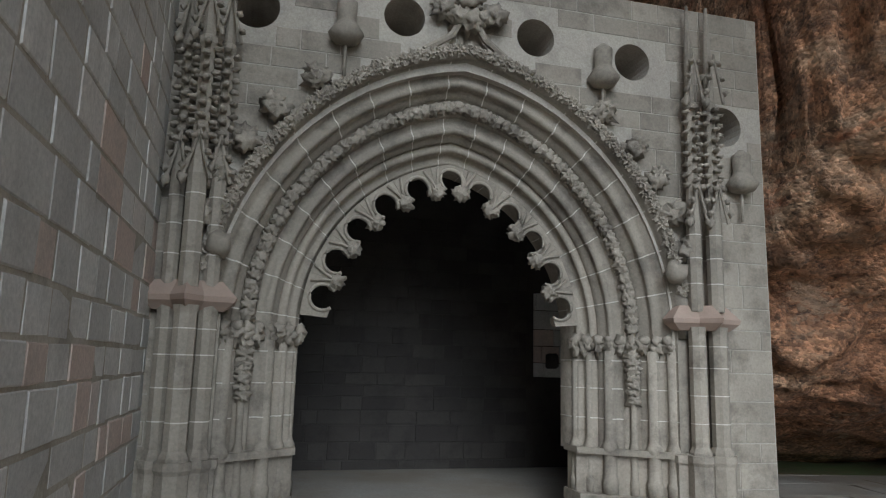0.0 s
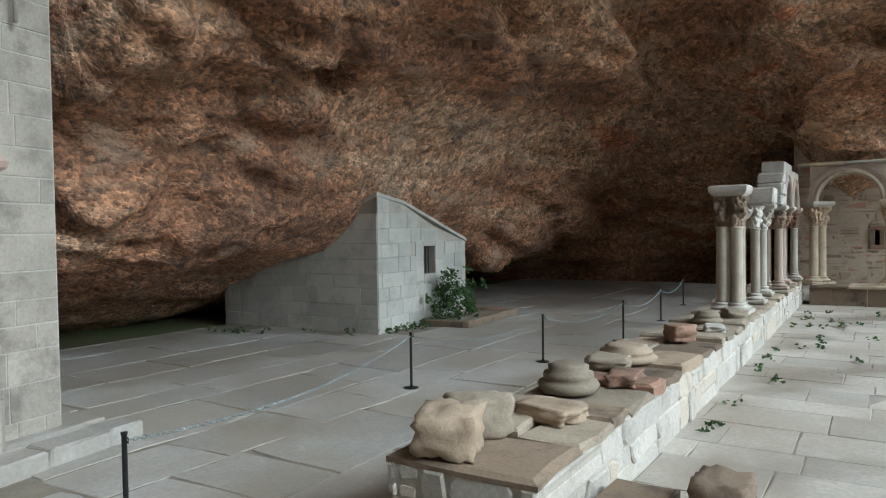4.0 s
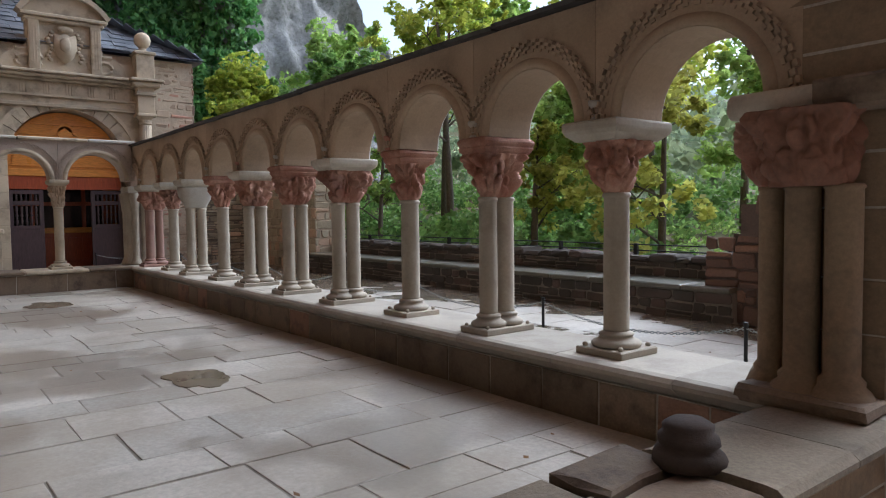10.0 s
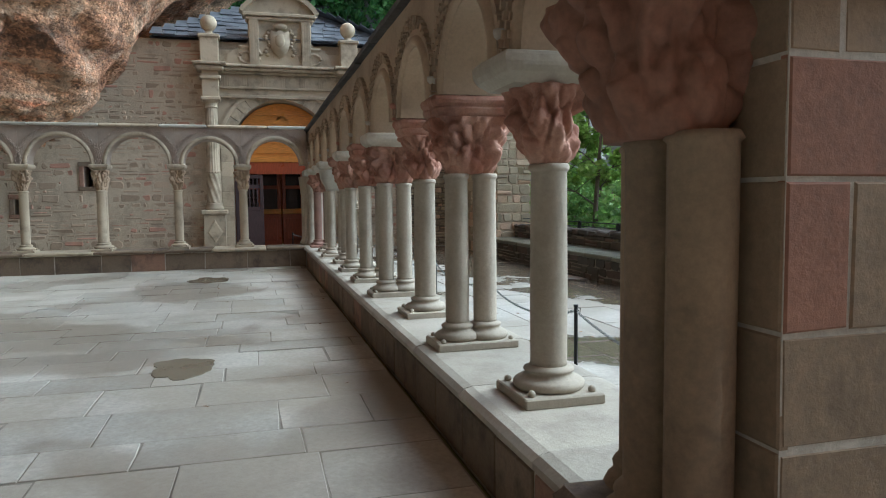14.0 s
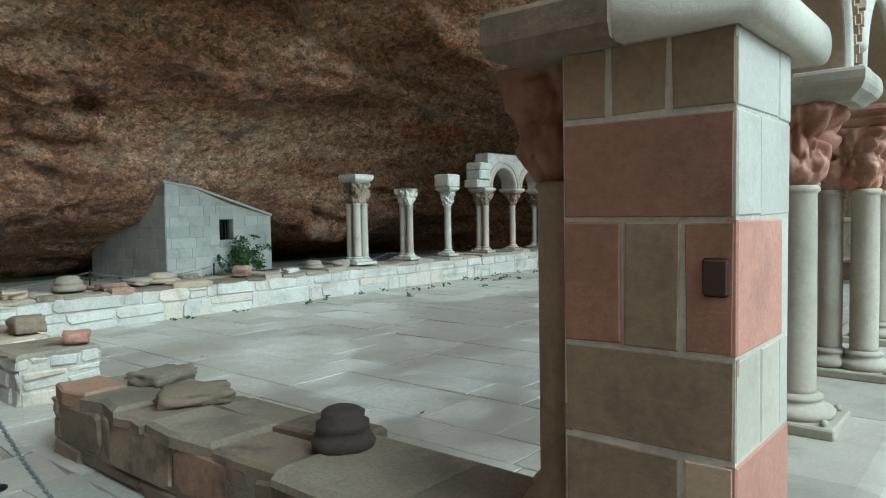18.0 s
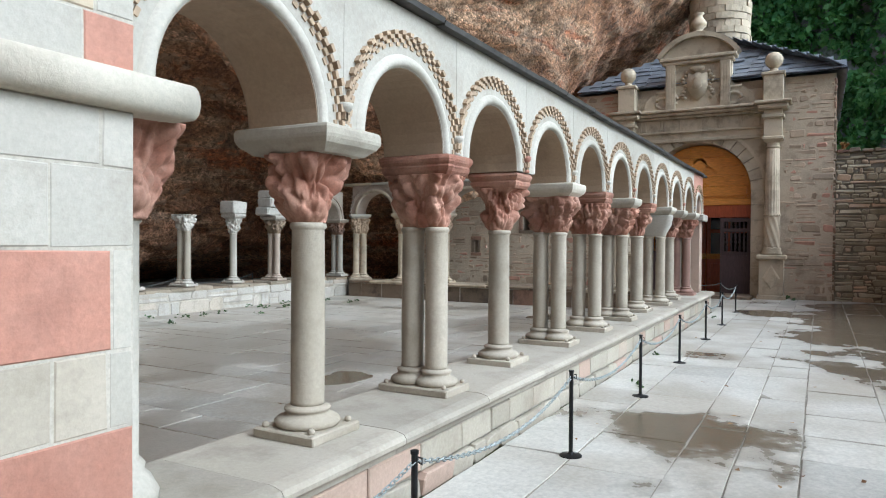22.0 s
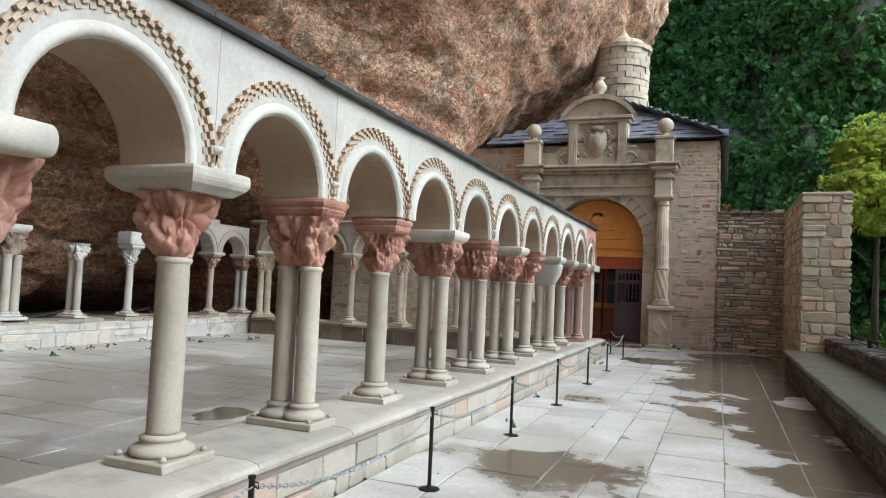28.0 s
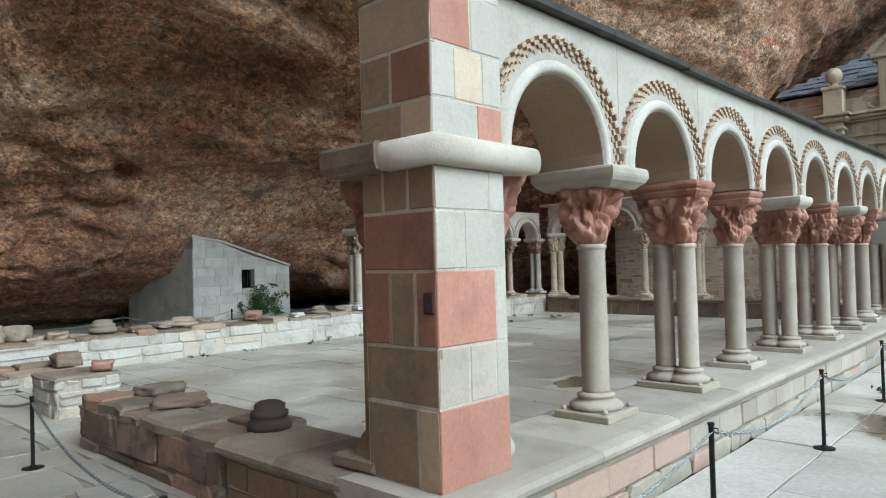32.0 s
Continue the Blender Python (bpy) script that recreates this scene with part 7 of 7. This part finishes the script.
ys = [-900, -400, -200, -140, -100, -75] + [-60 + 1.35 * i for i in range(35)] + [-13.35, -13.29, -12, -6, 0, 8, 16, 24, 60, 300]
rows = [[bm.verts.new((x, y, land(x, y) if y < 25 else -.06)) for x in xs] for y in ys]
for a, b in zip(rows, rows[1:]):
    for i in range(len(xs) - 1):
        bm.faces.new((a[i], a[i + 1], b[i + 1], b[i]))
structure("ground", bm, GROUND, "earth, leaf litter and grass falling away below the terrace", "ground", True)


def tree(label, at, height, crown, n, leaf, mat, seed, limbs=7, trunk=.16, bare=.35, lean=(0, 0)):
    rnd = random.Random(seed)
    t = thing("tree", label, "tree", at=at)
    bm = bmesh.new()
    top = Vector((lean[0], lean[1], height))
    add_tube(bm, [(0, 0, -.6), (lean[0] * .15, lean[1] * .15, height * .3), (lean[0] * .5, lean[1] * .5, height * .65), tuple(top)], trunk, 8, trunk * .2)
    part("trunk", bm, BARK, t, smooth=True)
    bm = bmesh.new()
    tips = []
    for k in range(limbs):
        f = bare + (.95 - bare) * k / limbs
        a = rnd.uniform(0, 6.3)
        p0 = Vector((lean[0] * f * f, lean[1] * f * f, height * f))
        l = crown * rnd.uniform(.6, 1.05) * (1.15 - f * .6)
        p2 = p0 + Vector((l * math.cos(a), l * math.sin(a), l * rnd.uniform(.25, .7)))
        p1 = p0.lerp(p2, .5) + Vector((0, 0, l * .12))
        add_tube(bm, [tuple(p0), tuple(p1), tuple(p2)], trunk * .4 * (1.1 - f), 5, .012)
        for _ in range(2):
            b = rnd.uniform(0, 6.3)
            q = p1 + Vector((l * .5 * math.cos(b), l * .5 * math.sin(b), l * rnd.uniform(.1, .5)))
            add_tube(bm, [tuple(p1), tuple(p1.lerp(q, .5) + Vector((0, 0, .05))), tuple(q)], trunk * .16, 4, .008)
            tips.append((q, l * .45))
        tips.append((p2, l * .55))
    part("branchwork", bm, BARK, t, smooth=True)
    tips.append((top, crown * .5))
    bm = bmesh.new()
    for k, (p, r) in enumerate(tips):
        leaf_cloud(bm, p, (r, r, r * .75), n // len(tips), leaf, seed * 50 + k)
    part("crown", bm, mat, t)
    return t


LG, YG, DG = "light green", "yellow-green", "dark green"
TREES = [  # x, y, height, crown, leaves, leaf size, material, words
    (34.8, -16.6, 8.4, 3.1, 9000, .13, YELLOWGREEN, "leafy yellow-green tree beside the church"),
    (31.5, -19.5, 5.0, 1.9, 2600, .13, LIGHTGREEN, "bushy light green young tree on the slope"),
    (27.0, -19.0, 5.4, 2.0, 2600, .12, LIGHTGREEN, "bushy light green young tree on the slope"),
    (24.0, -20.5, 11.0, 2.8, 2600, .13, YELLOWGREEN, "tall thin tree with sparse yellowing leaves"),
    (20.0, -21.0, 6.0, 2.4, 3000, .12, LIGHTGREEN, "bushy light green young tree on the slope"),
    (17.5, -18.5, 4.6, 1.8, 2400, .11, YELLOW, "young tree with bright yellow autumn leaves"),
    (15.5, -20.0, 6.4, 2.4, 3200, .12, LIGHTGREEN, "light green tree below the terrace"),
    (13.0, -18.5, 6.4, 2.0, 2600, .11, YELLOW, "young tree with bright yellow autumn leaves"),
    (12.2, -23.5, 8.0, 2.4, 2600, .13, LIGHTGREEN, "light green tree below the terrace"),
    (5.0, -20.0, 8.5, 2.5, 2600, .13, MIDGREEN, "mid green tree behind the ruined wall"),
    (1.0, -19.0, 9.0, 2.8, 2600, .13, MIDGREEN, "mid green tree behind the ruined wall"),
    (29.0, -24.0, 12.5, 3.4, 3400, .16, YELLOWGREEN, "tall thin tree with sparse yellowing leaves"),
    (36.0, -24.0, 9.0, 3.4, 3800, .17, MIDGREEN, "mid green tree on the slope"),
    (22.0, -28.0, 13.5, 3.2, 2800, .16, YELLOWGREEN, "tall dark-limbed tree with sparse leaves"),
    (41.0, -19.5, 9.0, 3.2, 3200, .17, MIDGREEN, "mid green tree on the slope"),
    (16.5, -29.0, 10.5, 3.6, 3400, .17, LIGHTGREEN, "light green tree on the slope"),
    (43.0, -27.0, 11.0, 4.0, 3600, .2, LIGHTGREEN, "light green tree on the slope"),
    (34.0, -33.0, 13.0, 4.4, 3600, .22, LIGHTGREEN, "light green tree on the slope"),
    (27.0, -38.0, 14.0, 4.6, 3600, .22, YELLOWGREEN, "yellow-green tree on the slope")]
for k, (x, y, h, c, n, lf, m, words) in enumerate(TREES):
    tree(words, (x, y, land(x, y)), h, c, int(n * 1.7), lf, m, k + 1, 9 if h > 9 else 7, .09 + h * .009, .3 if h < 8 else .42, (random.uniform(-.6, .6), random.uniform(-.6, .6)))

# Far woods: clumped crowns on the opposite slope.
bm = bmesh.new()
rnd = random.Random(5)
for k in range(420):
    x, y = rnd.uniform(-70, 120), rnd.uniform(-140, -38)
    if x > 55 and y > -75:
        continue
    r = rnd.uniform(3, 5.5)
    leaf_cloud(bm, (x, y, land(x, y) + r * .8), (r, r, r * 1.1), 190, .5, 900 + k)
tagged(new("far_woods", mesh_from(bm, FARGREEN)), "mixed woods on the far valley side, greyed for haze", "woods", "", "stuff")
bm = bmesh.new()
for k in range(900):
    x, y = rnd.uniform(2, 50), rnd.uniform(-36, -14.8)
    s = rnd.uniform(.25, .7)
    leaf_cloud(bm, (x, y, land(x, y) + s * .5), (s, s, s * .6), 46, .09, 2000 + k)
tagged(new("undergrowth", mesh_from(bm, LIGHTGREEN)), "low bushes and ferns on the slope below the terrace", "undergrowth", "", "stuff")

bm = bmesh.new()
for k in range(230):
    x, y = rnd.uniform(4, 46), rnd.uniform(-34, -17)
    if x < 17 and y < -21:
        continue
    s = rnd.uniform(.8, 1.7)
    leaf_cloud(bm, (x, y, land(x, y) + s * .7), (s, s, s * .8), 230, .13, 7000 + k)
tagged(new("thicket", mesh_from(bm, MIDGREEN)), "dense green bushes filling the slope under the trees", "bushes", "", "stuff")

# Wooded ridges that close the valley; their haze is painted as a bluish glow.
HAZE = {}
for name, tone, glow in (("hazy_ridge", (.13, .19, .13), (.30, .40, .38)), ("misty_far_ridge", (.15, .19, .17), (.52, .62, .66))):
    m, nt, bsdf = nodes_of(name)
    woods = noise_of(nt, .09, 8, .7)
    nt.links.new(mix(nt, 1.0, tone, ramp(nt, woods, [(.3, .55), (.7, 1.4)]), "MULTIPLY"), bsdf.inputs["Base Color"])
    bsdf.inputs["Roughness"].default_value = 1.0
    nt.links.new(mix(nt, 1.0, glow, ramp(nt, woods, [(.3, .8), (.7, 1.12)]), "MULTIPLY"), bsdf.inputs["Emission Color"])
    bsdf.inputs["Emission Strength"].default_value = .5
    bump(nt, bsdf, woods, 1.0, 4.0)
    HAZE[name] = m
for name, far, low, high, seed, words in (("hazy_ridge", 170, -12, 15, 3, "wooded slope beyond the valley, its thin haze a painted glow"), ("misty_far_ridge", 330, -20, 62, 8, "high ridge beyond the valley, its mist a pale painted glow")):
    bm = bmesh.new()
    rings = []
    for j in range(13):
        f = j / 12
        ring = []
        for i in range(121):
            a = radians(-115 + 110 * i / 120)
            crest = high * (1 + .35 * noise.fractal(Vector((i * .045, seed, 0)), .8, 2.1, 5)) * (1 - .45 * smooth(70, 120, i))
            r = far + 60 * f + 6 * noise.noise(Vector((i * .2, f * 4, seed)))
            ring.append((r * math.cos(a), r * math.sin(a), low + (crest - low) * math.sin(f * math.pi / 2) + noise.noise(Vector((i * .5, f * 6, seed))) * 1.5))
        rings.append(ring)
    quad_strip(bm, rings, closed=False)
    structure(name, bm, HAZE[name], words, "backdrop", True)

# Ivy-hung cliff behind the church and the bare grey cliff beyond it.
bm = bmesh.new()
NI, NJ = 60, 50
pts = []
for j in range(NJ + 1):
    row = []
    for i in range(NI + 1):
        s, h = i / NI, 42 * j / NJ
        x = 40 + 3.5 * math.sin(s * 5) + 6 * s
        y = -1 - 18.5 * s
        b = noise.fractal(Vector((s * 5, h * .16, 2)), .8, 2.1, 5)
        row.append(bm.verts.new((x + b * 2.0 - 1.5 + h * .02, y, h - 2)))
    pts.append(row)
for a, b in zip(pts, pts[1:]):
    for i in range(NI):
        bm.faces.new((a[i], b[i], b[i + 1], a[i + 1]))
cliff = structure("ivy_cliff", bm, CLIFF, "tall cliff behind the church hung with dark ivy", "cliff", True)
bm = bmesh.new()
rnd = random.Random(9)
for k in range(3000):
    i, j = rnd.randrange(NI), rnd.randrange(NJ)
    s, h = (i + rnd.random()) / NI, 42 * (j + rnd.random()) / NJ - 2
    if h > 34 - 40 * max(0, s - .62):
        continue
    b = noise.fractal(Vector((s * 5, (h + 2) * .16, 2)), .8, 2.1, 5)
    x = 40 + 3.5 * math.sin(s * 5) + 6 * s + b * 2.0 - 1.8 + h * .02
    leaf_cloud(bm, (x, -1 - 18.5 * s, h), (.5, 1.0, 1.3), 62, .2, 5000 + k, .2, .7)
tagged(new("ivy", mesh_from(bm, IVY)), "dense dark green ivy covering the cliff", "ivy", "", "stuff")
bm = bmesh.new()
pts = []
for j in range(51):
    row = []
    for i in range(71):
        s, f = i / 70, j / 50
        x, y = 66 + 14 * s, -14 - 50 * s
        topz = 46 - 36 * smooth(.42, 1.1, s)
        h = topz * f - 3
        b = noise.fractal(Vector((s * 6, h * .1, 7)), .8, 2.1, 6)
        g = abs(noise.noise(Vector((s * 22, h * .02, 1))))
        row.append(bm.verts.new((x + b * 3.2 - g * 2.0 + h * .18, y + b * .8, h)))
    pts.append(row)
for a, b in zip(pts, pts[1:]):
    for i in range(70):
        bm.faces.new((a[i], b[i], b[i + 1], a[i + 1]))
structure("grey_cliff", bm, CLIFF, "bare grey conglomerate cliff across the ravine", "cliff", True)

# Stone steps and low terraces on the slope.
steps = thing("slope_steps", "rough dark steps climbing the slope across the gully", "steps", at=(25.5, -23.5, land(25.5, -23.5) - .15), turn=-35)
for k in range(9):
    bm = bmesh.new()
    add_box(bm, -.8, .8, .34 * k, .34 * k + .4, 0, .17 * (k + 1), .02, .015)
    part("step", bm, DARKWALL, steps)
